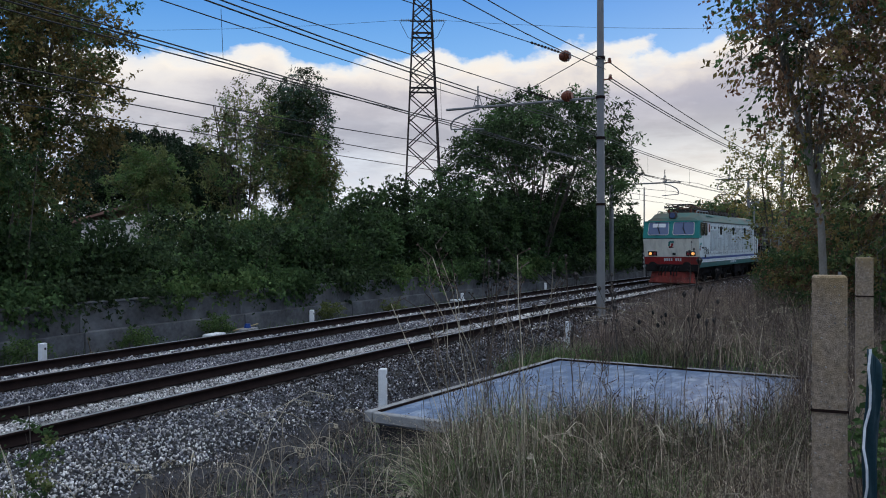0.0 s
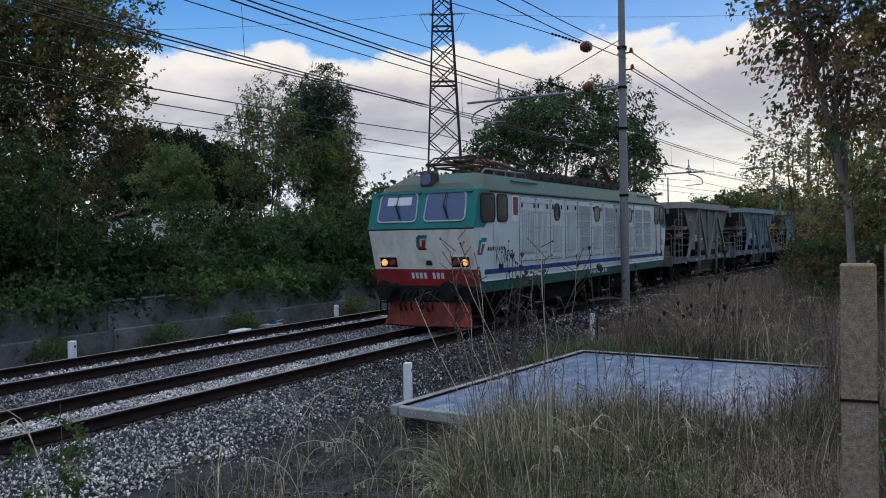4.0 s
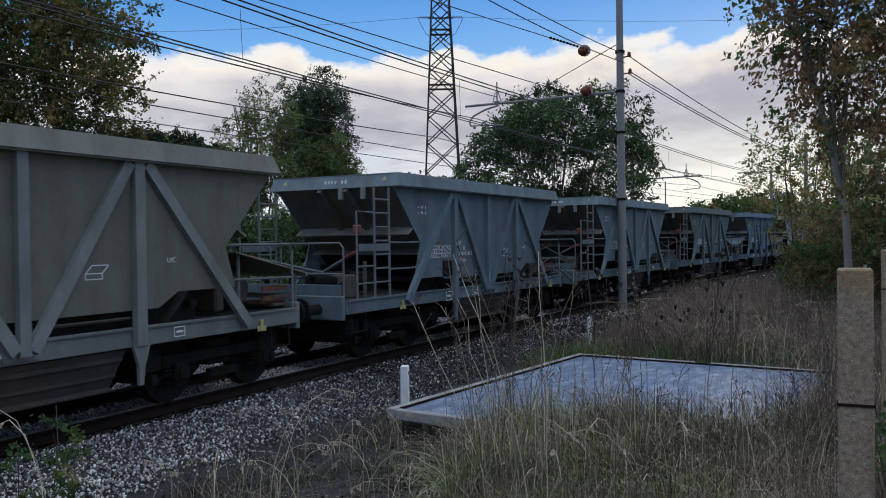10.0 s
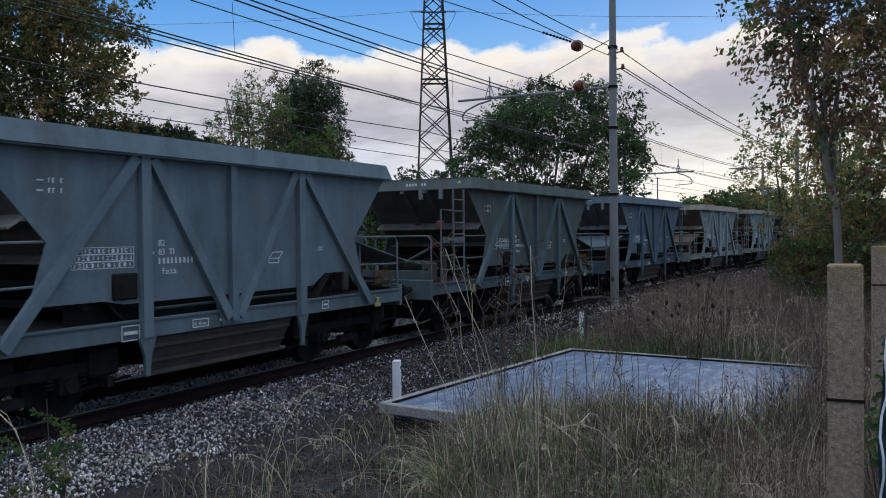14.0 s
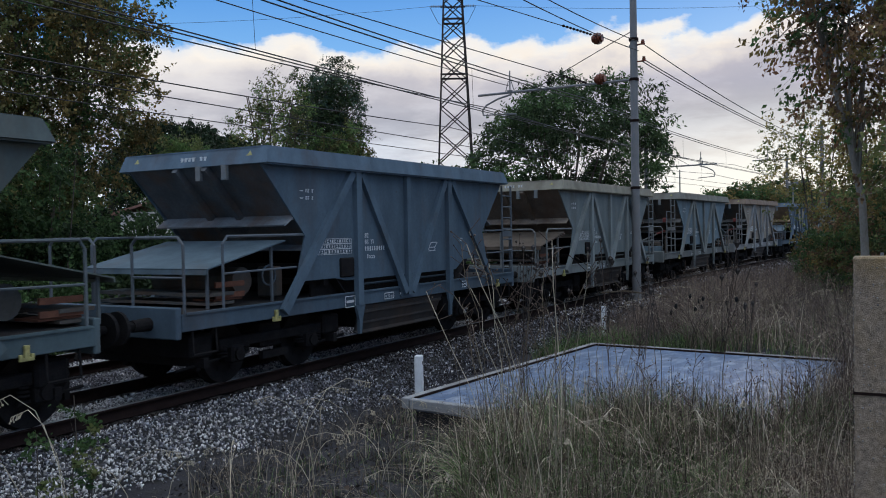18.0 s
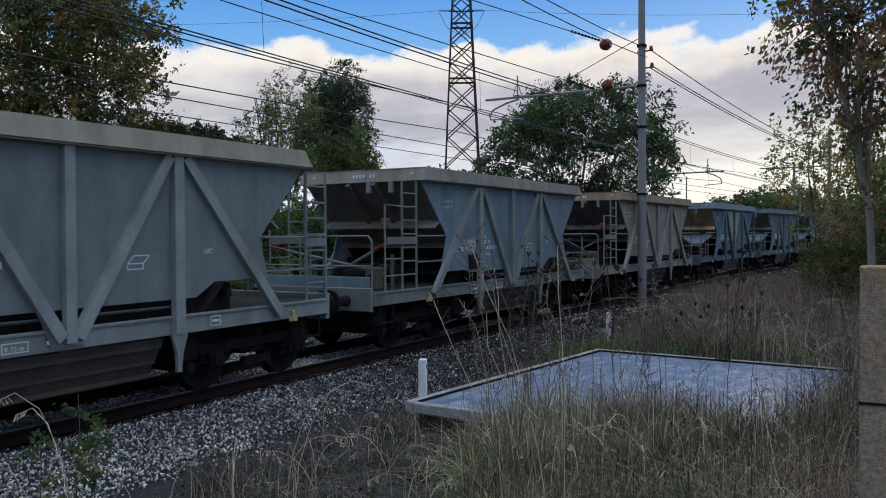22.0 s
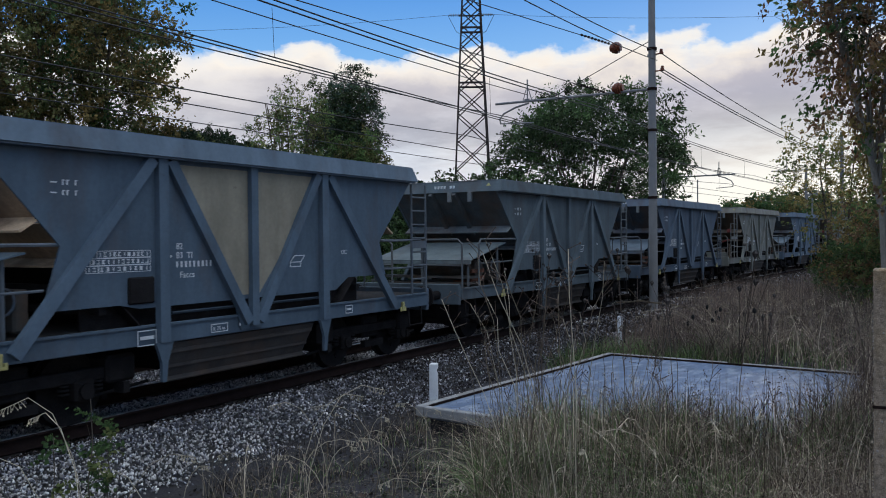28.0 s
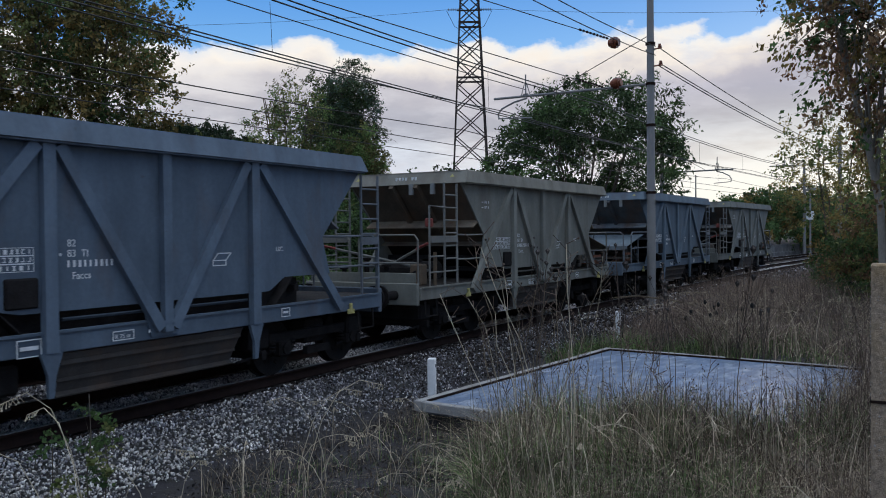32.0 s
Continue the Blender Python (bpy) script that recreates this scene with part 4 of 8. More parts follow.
            for y0, y1 in ((-1.35, 0.1), (0.35, 1.35)):
                pipe(bm, [(ex(-deep), y0, 1.2), (ex(-deep), y0, 2.17), (ex(-deep), y0 + 0.08, 2.26), (ex(-deep), y1 - 0.08, 2.26), (ex(-deep), y1, 2.17), (ex(-deep), y1, 1.2)], 0.02)
                pipe(bm, [(ex(-deep), y0, 1.7), (ex(-deep), y1, 1.7)], 0.018)
            part("end_rail", bm, "paint", w, "painted handrail across the platform")
            if s < 0:
                bm = B()
                pipe(bm, [(ex(-1.3), 1.0, 2.0), (ex(-0.6), -0.3, 1.66), (ex(-0.4), -0.9, 1.5)], 0.03)
                pipe(bm, [(ex(-1.0), -1.2, 2.05), (ex(-0.6), -0.2, 1.68), (ex(-0.5), 0.6, 1.55)], 0.03)
                part("lever", bm, "paint", w)
                for grip in ([(ex(-1.42), 1.2, 2.06), (ex(-1.25), 0.9, 1.98)], [(ex(-1.06), -1.32, 2.09), (ex(-0.92), -0.95, 1.97)]):
                    part("lever_grip", pipe(B(), grip, 0.03), "red_paint", w, "red lever grip")
                for x, y, h in ((-0.95, -0.2, 0.42), (-0.75, 0.45, 0.55), (-1.15, 0.75, 0.36), (-0.25, -0.55, 0.5)):
                    bm = tube(B(), (ex(x), y, 1.2), (ex(x), y, 1.2 + h), 0.07, 0.05, 10)
                    disc(bm, (ex(x), y, 1.2 + h), (0, 0, 1), 0.1, 0.05, 12)
                    part("valve", bm, "under", w, "black grimy valve")
                part("air_tank", tube(B(), (ex(0.25), -0.75, 1.48), (ex(0.25), 0.75, 1.48), 0.2, n=14), "under", w)
                part("hose", pipe(B(), [(ex(-1.2), -0.6, 1.25), (ex(-0.9), -0.9, 1.5), (ex(-0.5), -0.5, 1.45), (ex(0.0), -0.9, 1.7)], 0.025), "under", w)
                bm = B()
                tube(bm, (ex(-0.6), -1.2, 1.2), (ex(-0.6), -1.2, 1.9), 0.04)
                box(bm, ex(-0.7) - 0.12, ex(-0.7) + 0.12, -1.0, -0.7, 1.2, 1.65, 0.03)
                part("valve_gear", bm, "wagon_end", w)
                bm = B()
                box(bm, ex(-0.95) - 0.05, ex(-0.95) + 0.05, -1.36, -1.2, 2.42, 2.6, 0.02)
                part("lamp_box", bm, "red_paint", w, "small red signal box")
        else:
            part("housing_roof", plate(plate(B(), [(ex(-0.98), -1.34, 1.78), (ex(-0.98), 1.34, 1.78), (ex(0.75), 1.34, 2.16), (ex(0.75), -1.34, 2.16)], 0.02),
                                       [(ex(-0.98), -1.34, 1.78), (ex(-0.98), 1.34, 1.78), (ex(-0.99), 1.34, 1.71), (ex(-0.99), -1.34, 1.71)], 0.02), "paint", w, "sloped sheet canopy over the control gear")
            for y in (-1.2, 1.2):
                part("housing_leg", pipe(B(), [(ex(-0.85), y, 1.2), (ex(-0.85), y, 1.79)], 0.03), "paint", w)
                part("housing_leg", pipe(B(), [(ex(0.55), y, 1.2), (ex(0.55), y, 2.10)], 0.03), "paint", w)
            bm = B()
            tube(bm, (ex(0.2), -0.9, 1.55), (ex(0.2), 0.9, 1.55), 0.22, n=16)
            box(bm, ex(0.85) - 0.1, ex(0.85) + 0.1, -1.1, -0.7, 1.25, 1.75, 0.03)
            box(bm, ex(-0.55) - 0.25, ex(-0.55) + 0.25, -1.2, 1.2, 1.38, 1.43)
            box(bm, ex(-0.55) - 0.25, ex(-0.55) + 0.25, -1.2, 1.2, 1.25, 1.29)
            part("control_gear", bm, "wagon_end", w, "grimy valves and air tank")
            part("crate", box(box(box(B(), ex(-0.35) - 0.3, ex(-0.35) + 0.3, -1.18, -1.14, 1.5, 1.58), ex(-0.35) - 0.3, ex(-0.35) + 0.3, -1.18, -1.14, 1.34, 1.42), ex(-0.35) - 0.3, ex(-0.35) + 0.3, -1.14, -0.7, 1.3, 1.33), "rust_arm", w, "rust-brown slatted crate")
            part("hand_wheel", pipe(B(), [(ex(0.6) + 0.16 * math.cos(q * 0.5236), -1.1, 1.62 + 0.16 * math.sin(q * 0.5236)) for q in range(13)], 0.018), "wagon_end", w)
            for f in (-1, 1):
                y = f * 1.42
                bm = B()
                pipe(bm, [(ex(-0.75 if s < 0 else -0.5), y, 1.2), (ex(-0.75 if s < 0 else -0.5), y, 2.15), (ex(-0.65 if s < 0 else -0.42), y, 2.26), (ex(1.25), y, 2.26)], 0.024)
                pipe(bm, [(ex(-0.75 if s < 0 else -0.5), y, 1.72), (ex(0.9), y, 1.74)], 0.018)
                part("handrail", bm, "paint", w)
                if s < 0:
                    part("end_rail", pipe(pipe(B(), [(ex(-deep), y, 1.2), (ex(-deep), y, 2.16), (ex(-deep), y - f * 0.1, 2.26), (ex(-deep), f * 0.5, 2.26), (ex(-deep), f * 0.4, 2.16), (ex(-deep), f * 0.4, 1.2)], 0.024),
                                          [(ex(-deep), y, 1.7), (ex(-deep), f * 0.4, 1.7)], 0.018), "paint", w)
    bogie(w, X0 + 0.75)
    bogie(w, X0 + 7.9)
    return w


WAGONS = []
GREY_END = (0.085, 0.085, 0.08)
# kind, body, ends, rim, braces, label
FLEET = [
    ("a", (0.145, 0.145, 0.122), (0.10, 0.092, 0.075), (0.185, 0.182, 0.160), (0.160, 0.172, 0.168), "olive-grey hopper wagon, dulled by dust"),
    ("a", (0.112, 0.148, 0.172), (0.085, 0.085, 0.08), (0.135, 0.17, 0.19), None, "slate-grey hopper wagon, evenly faded"),
    ("a", (0.112, 0.152, 0.172), GREY_END, (0.13, 0.175, 0.20), None, "slate-blue hopper wagon with white stencils"),
    ("a", (0.088, 0.108, 0.106), (0.07, 0.068, 0.06), None, (0.088, 0.125, 0.138), "dull grey-green hopper wagon with grimy ends"),
    ("b", (0.080, 0.115, 0.148), (0.095, 0.105, 0.115), (0.105, 0.15, 0.195), None, "blue hopper wagon with a sloped end canopy"),
    ("b", (0.168, 0.20, 0.205), (0.15, 0.12, 0.095), (0.24, 0.225, 0.18), (0.20, 0.225, 0.225), "pale grey hopper wagon with a rusty brown end"),
    ("a", (0.145, 0.20, 0.235), (0.10, 0.092, 0.08), (0.19, 0.185, 0.16), (0.18, 0.195, 0.19), "light blue hopper wagon with rusty posts"),
    ("a", (0.235, 0.205, 0.17), (0.085, 0.082, 0.075), (0.20, 0.15, 0.115), (0.23, 0.235, 0.235), "rust-streaked tan hopper wagon with grey braces"),
    ("b", (0.088, 0.122, 0.158), (0.30, 0.21, 0.135), (0.13, 0.172, 0.215), None, "blue hopper wagon with tan side bays"),
    ("b", (0.105, 0.132, 0.15), (0.085, 0.095, 0.10), None, None, "grey-blue hopper wagon with an end canopy"),
    ("b", (0.092, 0.122, 0.162), (0.075, 0.085, 0.10), (0.125, 0.16, 0.205), None, "dark slate-blue hopper wagon with clear stencils"),
    ("a", (0.165, 0.17, 0.155), (0.10, 0.08, 0.06), (0.20, 0.195, 0.17), None, "greenish grey hopper wagon with a brown end"),
    ("b", (0.105, 0.14, 0.18), (0.085, 0.095, 0.105), None, None, "blue hopper wagon far down the train"),
    ("a", (0.14, 0.15, 0.145), GREY_END, None, None, "grey hopper wagon that closes the train"),
]
END_PARTS = ("end_slope", "lower_slope", "slope_lip", "chute_lip", "slope_rib", "platform", "control_gear", "valve_gear")
BRACE_PARTS = ("post", "brace", "gusset", "post_foot", "sole_bar", "headstock")
RAIL_PARTS = ("ladder", "handrail", "end_rail", "step_plate", "housing_leg", "lever", "side_rail")


def build_train():
    first = {}
    for i, (kind, colour, ends, rim, braces, label) in enumerate(FLEET):
        if kind not in first:
            w = first[kind] = build_wagon(kind)
        else:
            w = copy_thing(first[kind], Matrix.Identity(4))
            for o in w.children_recursive:
                if o.name.split(".")[0] == "wheelset":
                    (WHEELS_FRONT if o.matrix_basis.translation.x < 0 else WHEELS_REAR).append(o)
        tagged(w, label)
        rng = random.Random(i)
        for o in w.children_recursive:
            base, k = o.name.split(".")[0], rng.uniform(0.93, 1.07)
            c = ends if base in END_PARTS else (rim or colour) if base in ("rim", "rim_lip") else (braces or colour) if base in BRACE_PARTS else colour
            if base == "control_gear":
                c = GREY_END
            if base in RAIL_PARTS:
                # side rails cut to a third, as shaded inside the slot
                c = tuple(0.5 * v + 0.075 for v in braces or colour) if base != "side_rail" else tuple(0.35 * v for v in colour)
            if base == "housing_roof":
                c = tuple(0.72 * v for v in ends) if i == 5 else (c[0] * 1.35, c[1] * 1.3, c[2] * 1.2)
            # lips, posts, braces and rims are coloured paler for light they catch
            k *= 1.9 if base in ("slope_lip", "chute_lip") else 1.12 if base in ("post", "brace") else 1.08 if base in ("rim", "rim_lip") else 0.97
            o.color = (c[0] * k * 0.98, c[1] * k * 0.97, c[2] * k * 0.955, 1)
        WAGONS.append(w)
    # the ninth wagon's middle bays were repainted tan
    for s in (-1, 1):
        for x0, x1 in ((2.72, 4.2), (4.38, 5.86)):
            bay = part("tan_bay", extrude_xz(B(), pts((x0, 3.3), (x1, 3.3), (x1, 1.5) if x0 < 4 else (x1, 3.2), (x0 + 1.2, 1.5) if x0 < 4 else (x0, 1.5)), s * 1.461, s * 1.466), "paint", WAGONS[8], "tan repainted side bay")
            bay.color = (0.27, 0.24, 0.18, 1)


build_train()

# ---- locomotive ----
FX = -8.5   # local x of the nose's foremost edge


def nose_x(z):
    """How far back the cab front lies at height z."""
    return float(np.interp(z, [0.95, 1.25, 2.5, 3.42, 3.62], [0.42, 0.36, 0.0, 0.27, 0.42]))


def front_plate(bm, y0, y1, z0, z1, out=0.0, thick=0.02, end=-1):
    """A plate lying on the sloped cab front."""
    c = [(end * (8.5 - nose_x(z) + out), y, z) for y, z in ((y0, z0), (y1, z0), (y1, z1), (y0, z1))]
    return plate(bm, c[::-1] if end < 0 else c, thick)


def front_ring(bm, y0, y1, z0, z1, w, out, end):
    for a in ((y0, y1, z0, z0 + w), (y0, y1, z1 - w, z1), (y0, y0 + w, z0 + w, z1 - w), (y1 - w, y1, z0 + w, z1 - w)):
        front_plate(bm, *a, out=out, thick=0.03, end=end)
    return bm


def front_outline(y0, y1, z0, z1, r, out, end, grow=0.0):
    """A pane's outline on the sloped front: round corners, narrower at its top."""
    mid = (y0 + y1) / 2
    return [(end * (8.5 - nose_x(z) + out), mid + (y - mid) * (1.0 - 0.06 * (z - z0) / (z1 - z0)), z) for y, z in rounded(y0 - grow, y1 + grow, z0 - grow, z1 + grow, r + grow)]


def front_glass(y0, y1, z0, z1, out, end):
    bm = B()
    a = [bm.verts.new(p) for p in front_outline(y0, y1, z0, z1, 0.1, out, end)]
    b = [bm.verts.new(p) for p in front_outline(y0, y1, z0, z1, 0.1, out - 0.03, end)]
    bm.faces.new(a)
    for i in range(len(a)):
        bm.faces.new((a[i], b[i], b[(i + 1) % len(a)], a[(i + 1) % len(a)]))
    return bm


def front_frame(y0, y1, z0, z1, w, out, end):
    bm = B()
    rows = [front_outline(y0, y1, z0, z1, 0.1, o, end, g) for o, g in ((out - 0.03, 0.0), (out, 0.0), (out, w), (out - 0.03, w))]
    rows = [[bm.verts.new(p) for p in r] for r in rows]
    n = len(rows[0])
    for u, v in zip(rows, rows[1:]):
        for i in range(n):
            bm.faces.new((u[i], u[(i + 1) % n], v[(i + 1) % n], v[i]))
    return bm


def side_rounded(bm, x0, x1, z0, z1, r, y0, y1):
    return extrude_xz(bm, rounded(x0, x1, z0, z1, r), y0, y1)


def ring_rounded(bm, x0, x1, z0, z1, r, w, y0, y1):
    """A frame with round corners, lying in the side wall."""
    a, b = rounded(x0, x1, z0, z1, r), rounded(x0 - w, x1 + w, z0 - w, z1 + w, r + w)
    n = len(a)
    layers = [[bm.verts.new((x, y, z)) for x, z in o] for o, y in ((a, y0), (b, y0), (b, y1), (a, y1))]
    for p, q in ((0, 1), (1, 2), (2, 3), (3, 0)):
        for i in range(n):
            j = (i + 1) % n
            bm.faces.new((layers[p][i], layers[p][j], layers[q][j], layers[q][i]))
    return bm


def build_loco():
    lo = thing("electric_locomotive", "white and green electric locomotive with a blue stripe and grimy roof", "locomotive")
    prof = lambda z0, z1, n=6: [(-8.5 + nose_x(z0 + (z1 - z0) * i / n), z0 + (z1 - z0) * i / n) for i in range(n + 1)]
    white = prof(1.22, 2.5) + [(-8.2, 2.5), (-7.9, 3.37), (7.9, 3.37), (8.2, 2.5)] + [(-x, z) for x, z in reversed(prof(1.22, 2.5))]
    body = part("body", extrude_xz(B(), white, -1.48, 1.48), "loco_white", lo, "grey-white panelled body, streaked with dirt")
    part("skirt", extrude_xz(B(), [(-8.1, 0.94), (8.1, 0.94), (8.14, 1.218), (-8.14, 1.218)], -1.47, 1.47), "loco_sill", lo, "grimy green lower sill, coloured darker for shade")
    for s in (-1, 1):
        part("stripe", box(B(), -7.95, 7.95, s * 1.479, s * 1.484, 1.37, 1.49), "loco_blue", lo, "blue waist stripe")
        part("sill_edge", box(B(), -8.0, 8.0, s * 1.475, s * 1.495, 1.205, 1.235), "marker", lo)
    for e in (-1, 1):
        # green cab surround above the belt
        band = [(e * (8.5 - nose_x(z)), z) for z in (2.5, 2.8, 3.1, 3.42)] + [(e * 7.62, 3.42), (e * 7.8, 2.62), (e * 7.95, 2.505)]
        part("cab_band", extrude_xz(B(), band, -1.492, 1.492), "loco_green", lo, "green cab surround")
        for y0, y1 in ((-1.22, -0.12), (0.12, 1.22)):
            part("windscreen", front_glass(y0, y1, 2.69, 3.35, 0.014, e), "front_glass", lo, "bluish reflecting windscreen")
            part("windscreen_frame", front_frame(y0, y1, 2.69, 3.35, 0.03, 0.03, e), "window_frame", lo, "pale rubber window frame")
            bm = B()
            zz = e * (8.5 - nose_x(2.95) + 0.05)
            pipe(bm, [(e * (8.5 - nose_x(3.36) + 0.06), (y0 + y1) / 2, 3.36), (zz, (y0 + y1) / 2 + 0.04, 2.98)], 0.012)
            pipe(bm, [(zz, (y0 + y1) / 2 + 0.04, 3.08), (e * (8.5 - nose_x(2.74) + 0.04), (y0 + y1) / 2 - 0.1, 2.74)], 0.02)
            part("wiper", bm, "rubber", lo)
        if e < 0:
            # white panel stands in for the pale sky reflection in the left pane
            part("sun_visor", front_plate(B(), 0.3, 1.0, 3.08, 3.28, out=0.02, thick=0.004, end=e), "marker", lo, "white panel painted as the left pane's reflection")
        bm = B()
        front_plate(bm, -1.36, -0.06, 3.36, 3.4, out=0.05, thick=0.04, end=e)
        front_plate(bm, 0.06, 1.36, 3.36, 3.4, out=0.05, thick=0.04, end=e)
        part("gutter", bm, "loco_green", lo)
        part("belt_line", front_plate(B(), -1.49, 1.49, 2.47, 2.5, out=0.006, thick=0.02, end=e), "rubber", lo, "grimy belt joint")
        # headlight clusters
        for y in (-1.02, 1.02):
            cl = part("headlight_cluster", front_plate(B(), y - 0.27, y + 0.27, 1.53, 1.82, out=0.02, thick=0.05, end=e), "rubber", lo, "dark framed headlight box")
            part("headlight_rim", front_ring(B(), y - 0.28, y + 0.28, 1.52, 1.83, 0.028, 0.04, e), "loco_cream", cl)
            for yy, mat, nm in ((y + (0.12 if y > 0 else -0.12), "lamp_on" if e < 0 else "front_glass", "headlight"), (y - (0.12 if y > 0 else -0.12), "lamp_off", "tail_light")):
                x = e * (8.5 - nose_x(1.69) + 0.035)
                bm = disc(B(), (x, yy, 1.675), (1, 0, 0.3 * e), 0.08, 0.05, 16)
                part(nm, bm, mat, cl, "lit warm headlight" if mat == "lamp_on" else "")
        bm = B()
        box(bm, e * 7.95 - 0.16, e * 7.95 + 0.16, -0.2, 0.2, 3.5, 3.92, 0.05)
        part("roof_headlight", bm, "roof_gear", lo, "grimy roof headlight housing")
        part("roof_lens", disc(B(), (e * 8.12, 0, 3.72), (1, 0, 0), 0.15, 0.03, 20), "front_glass", lo)
        # red front below the white
        part("front_panel", front_plate(B(), -1.475, 1.475, 1.51, 2.46, out=0.004, thick=0.02, end=e), "loco_cream", lo, "cab front streaked with dirt, its cream-white brightened as if lit")
        part("red_front", front_plate(B(), -1.49, 1.49, 1.08, 1.5, out=0.012, thick=0.03, end=e), "loco_red", lo, "scuffed red lower front")
        bm = B()
        for i in range(8):
            yy = e * (-0.42 + i * 0.12)
            if i == 4:
                continue
            front_plate(bm, min(yy, yy + e * 0.075), max(yy, yy + e * 0.075), 1.26, 1.42, out=0.02, thick=0.01, end=e)
        tagged(part("front_lettering", bm, "white_mark", lo, "white painted characters"), kind="stuff")
        # two slanting strokes, green and red
        for mat, pieces in (("loco_green", (((0.0, 2.06), (0.09, 2.06), (0.13, 2.3), (0.04, 2.3)), ((0.04, 2.26), (0.32, 2.26), (0.34, 2.34), (0.09, 2.34)))),
                            ("loco_red", (((0.15, 2.06), (0.24, 2.08), (0.29, 2.22), (0.18, 2.22)), ((0.02, 2.02), (0.22, 2.02), (0.24, 2.07), (0.03, 2.07))))):
            bm = B()
            for piece in pieces:
                c = [(e * (8.5 - nose_x(z) + 0.01), e * (y - 0.15), z) for y, z in piece]
                plate(bm, c, 0.01 * e)
            part("emblem", bm, mat, lo)
        bm = B()
        front_plate(bm, -0.12, 0.12, 1.98, 2.02, out=0.008, thick=0.01, end=e)
        part("emblem_bar", bm, "black", lo)
        part("front_box", box(B(), e * 8.22 - 0.06, e * 8.22 + 0.06, -0.1 - 0.12, -0.1 + 0.06, 1.6, 1.82, 0.02), "rubber", lo)
        # headstock, buffers, plough
        part("headstock", box(B(), e * 8.12 - 0.1, e * 8.12 + 0.1, -1.4, 1.4, 0.72, 1.1, 0.02), "under", lo)
        for y in (-0.9, 0.9):
            bm = B()
            tube(bm, (e * 8.15, y, 1.02), (e * 8.5, y, 1.02), 0.14, 0.11, 14)
            tube(bm, (e * 8.45, y, 1.02), (e * 8.68, y, 1.02), 0.08, n=14)
            disc(bm, (e * 8.69, y, 1.02), (1, 0, 0), 0.23, 0.05, 22)
            part("buffer", bm, "under", lo, "greasy black buffer")
        bm = B()
        for y in (-0.35, -0.2, 0.25, 0.42, 0.58):
            pipe(bm, [(e * 8.15, y, 1.0), (e * 8.4, y, 0.9), (e * 8.45, y + 0.05, 0.62), (e * 8.3, y + 0.1, 0.5)], 0.028)
        pipe(bm, [(e * 8.15, 0, 1.02), (e * 8.45, 0, 1.0), (e * 8.5, 0, 0.8), (e * 8.4, 0, 0.55)], 0.05)
        part("hoses", bm, "rubber", lo, "black brake hoses and coupling")
        guard = "plow" if e < 0 else "under"
        for q in (-1, 1):
            part("rail_guard", plate(B(), [(e * 8.12, q * 1.24, 0.12), (e * 8.3, 0, 0.12), (e * 8.22, 0, 0.7), (e * 8.0, q * 1.12, 0.7)][::q * e], 0.05), guard, lo, "rust-stained red rail guard")
            part("guard_foot", plate(B(), [(e * 8.02, q * 1.24, 0.10), (e * 8.2, 0, 0.10), (e * 8.36, 0, 0.16), (e * 8.18, q * 1.26, 0.16)][::q * e], 0.03), guard, lo)
        for y in (-0.75, -0.25, 0.3, 0.8):
            part("guard_bracket", beam(B(), (e * 8.1, y, 0.15), (e * 8.02, y, 0.72), 0.07, 0.3, (1, 0, 0)), guard, lo)
        for s in (-1, 1):
            bm = B()
            for z in (0.35, 0.65):
                box(bm, e * 7.95 - 0.18, e * 7.95 + 0.18, s * 1.1, s * 1.4, z, z + 0.03)
            pipe(bm, [(e * 7.8, s * 1.42, 0.35), (e * 7.8, s * 1.42, 0.9)], 0.02)
            pipe(bm, [(e * 8.1, s * 1.42, 0.35), (e * 8.1, s * 1.42, 0.9)], 0.02)
            part("cab_step", bm, "under", lo)
    # roof: slanted flanks, flat top
    roof = [(-1.5, 3.372), (-1.5, 3.42), (-1.18, 3.8), (-0.9, 3.88), (0.9, 3.88), (1.18, 3.8), (1.5, 3.42), (1.5, 3.372)]
    bm = B()
    ends = []
    for x, k in ((-8.2, 0.1), (-8.02, 0.45), (-7.3, 1.0), (7.3, 1.0), (8.02, 0.45), (8.2, 0.1)):
        ends.append([bm.verts.new((x, y * (0.97 + 0.03 * k), 3.372 + (z - 3.372) * max(k, 0.12))) for y, z in roof])
    for u, v in zip(ends, ends[1:]):
        for j in range(len(roof)):
            bm.faces.new((u[j], u[(j + 1) % len(roof)], v[(j + 1) % len(roof)], v[j]))
    bm.faces.new(ends[0])
    bm.faces.new(ends[-1][::-1])
    part("roof", bm, "loco_roof", lo, "green roof stained brown along its flanks")
    for s in (-1, 1):
        part("roof_gutter", box(B(), -7.6, 7.6, s * 1.485, s * 1.515, 3.36, 3.385), "rubber", lo)
        for x in (-5.2, 6.0):
            part("roof_rail", pipe(B(), [(x - 0.8, s * 1.3, 3.72), (x + 0.9, s * 1.3, 3.72)], 0.025), "loco_green", lo)
        bm = pipe(B(), [(-7.2, s * 1.05, 3.86), (-7.0, s * 1.05, 3.98), (-4.6, s * 1.05, 3.99), (-4.4, s * 1.05, 3.86)], 0.025)
        for x in (-6.5, -5.8, -5.2):
            pipe(bm, [(x, s * 1.05, 3.82), (x, s * 1.05, 3.98)], 0.02)
        part("roof_handrail", bm, "steel", lo)
    # roof equipment: resistor housings, insulators, bus bars
    rng = random.Random(12)
    for i in range(10):
        x = -3.9 + i * 0.78
        bm = B()
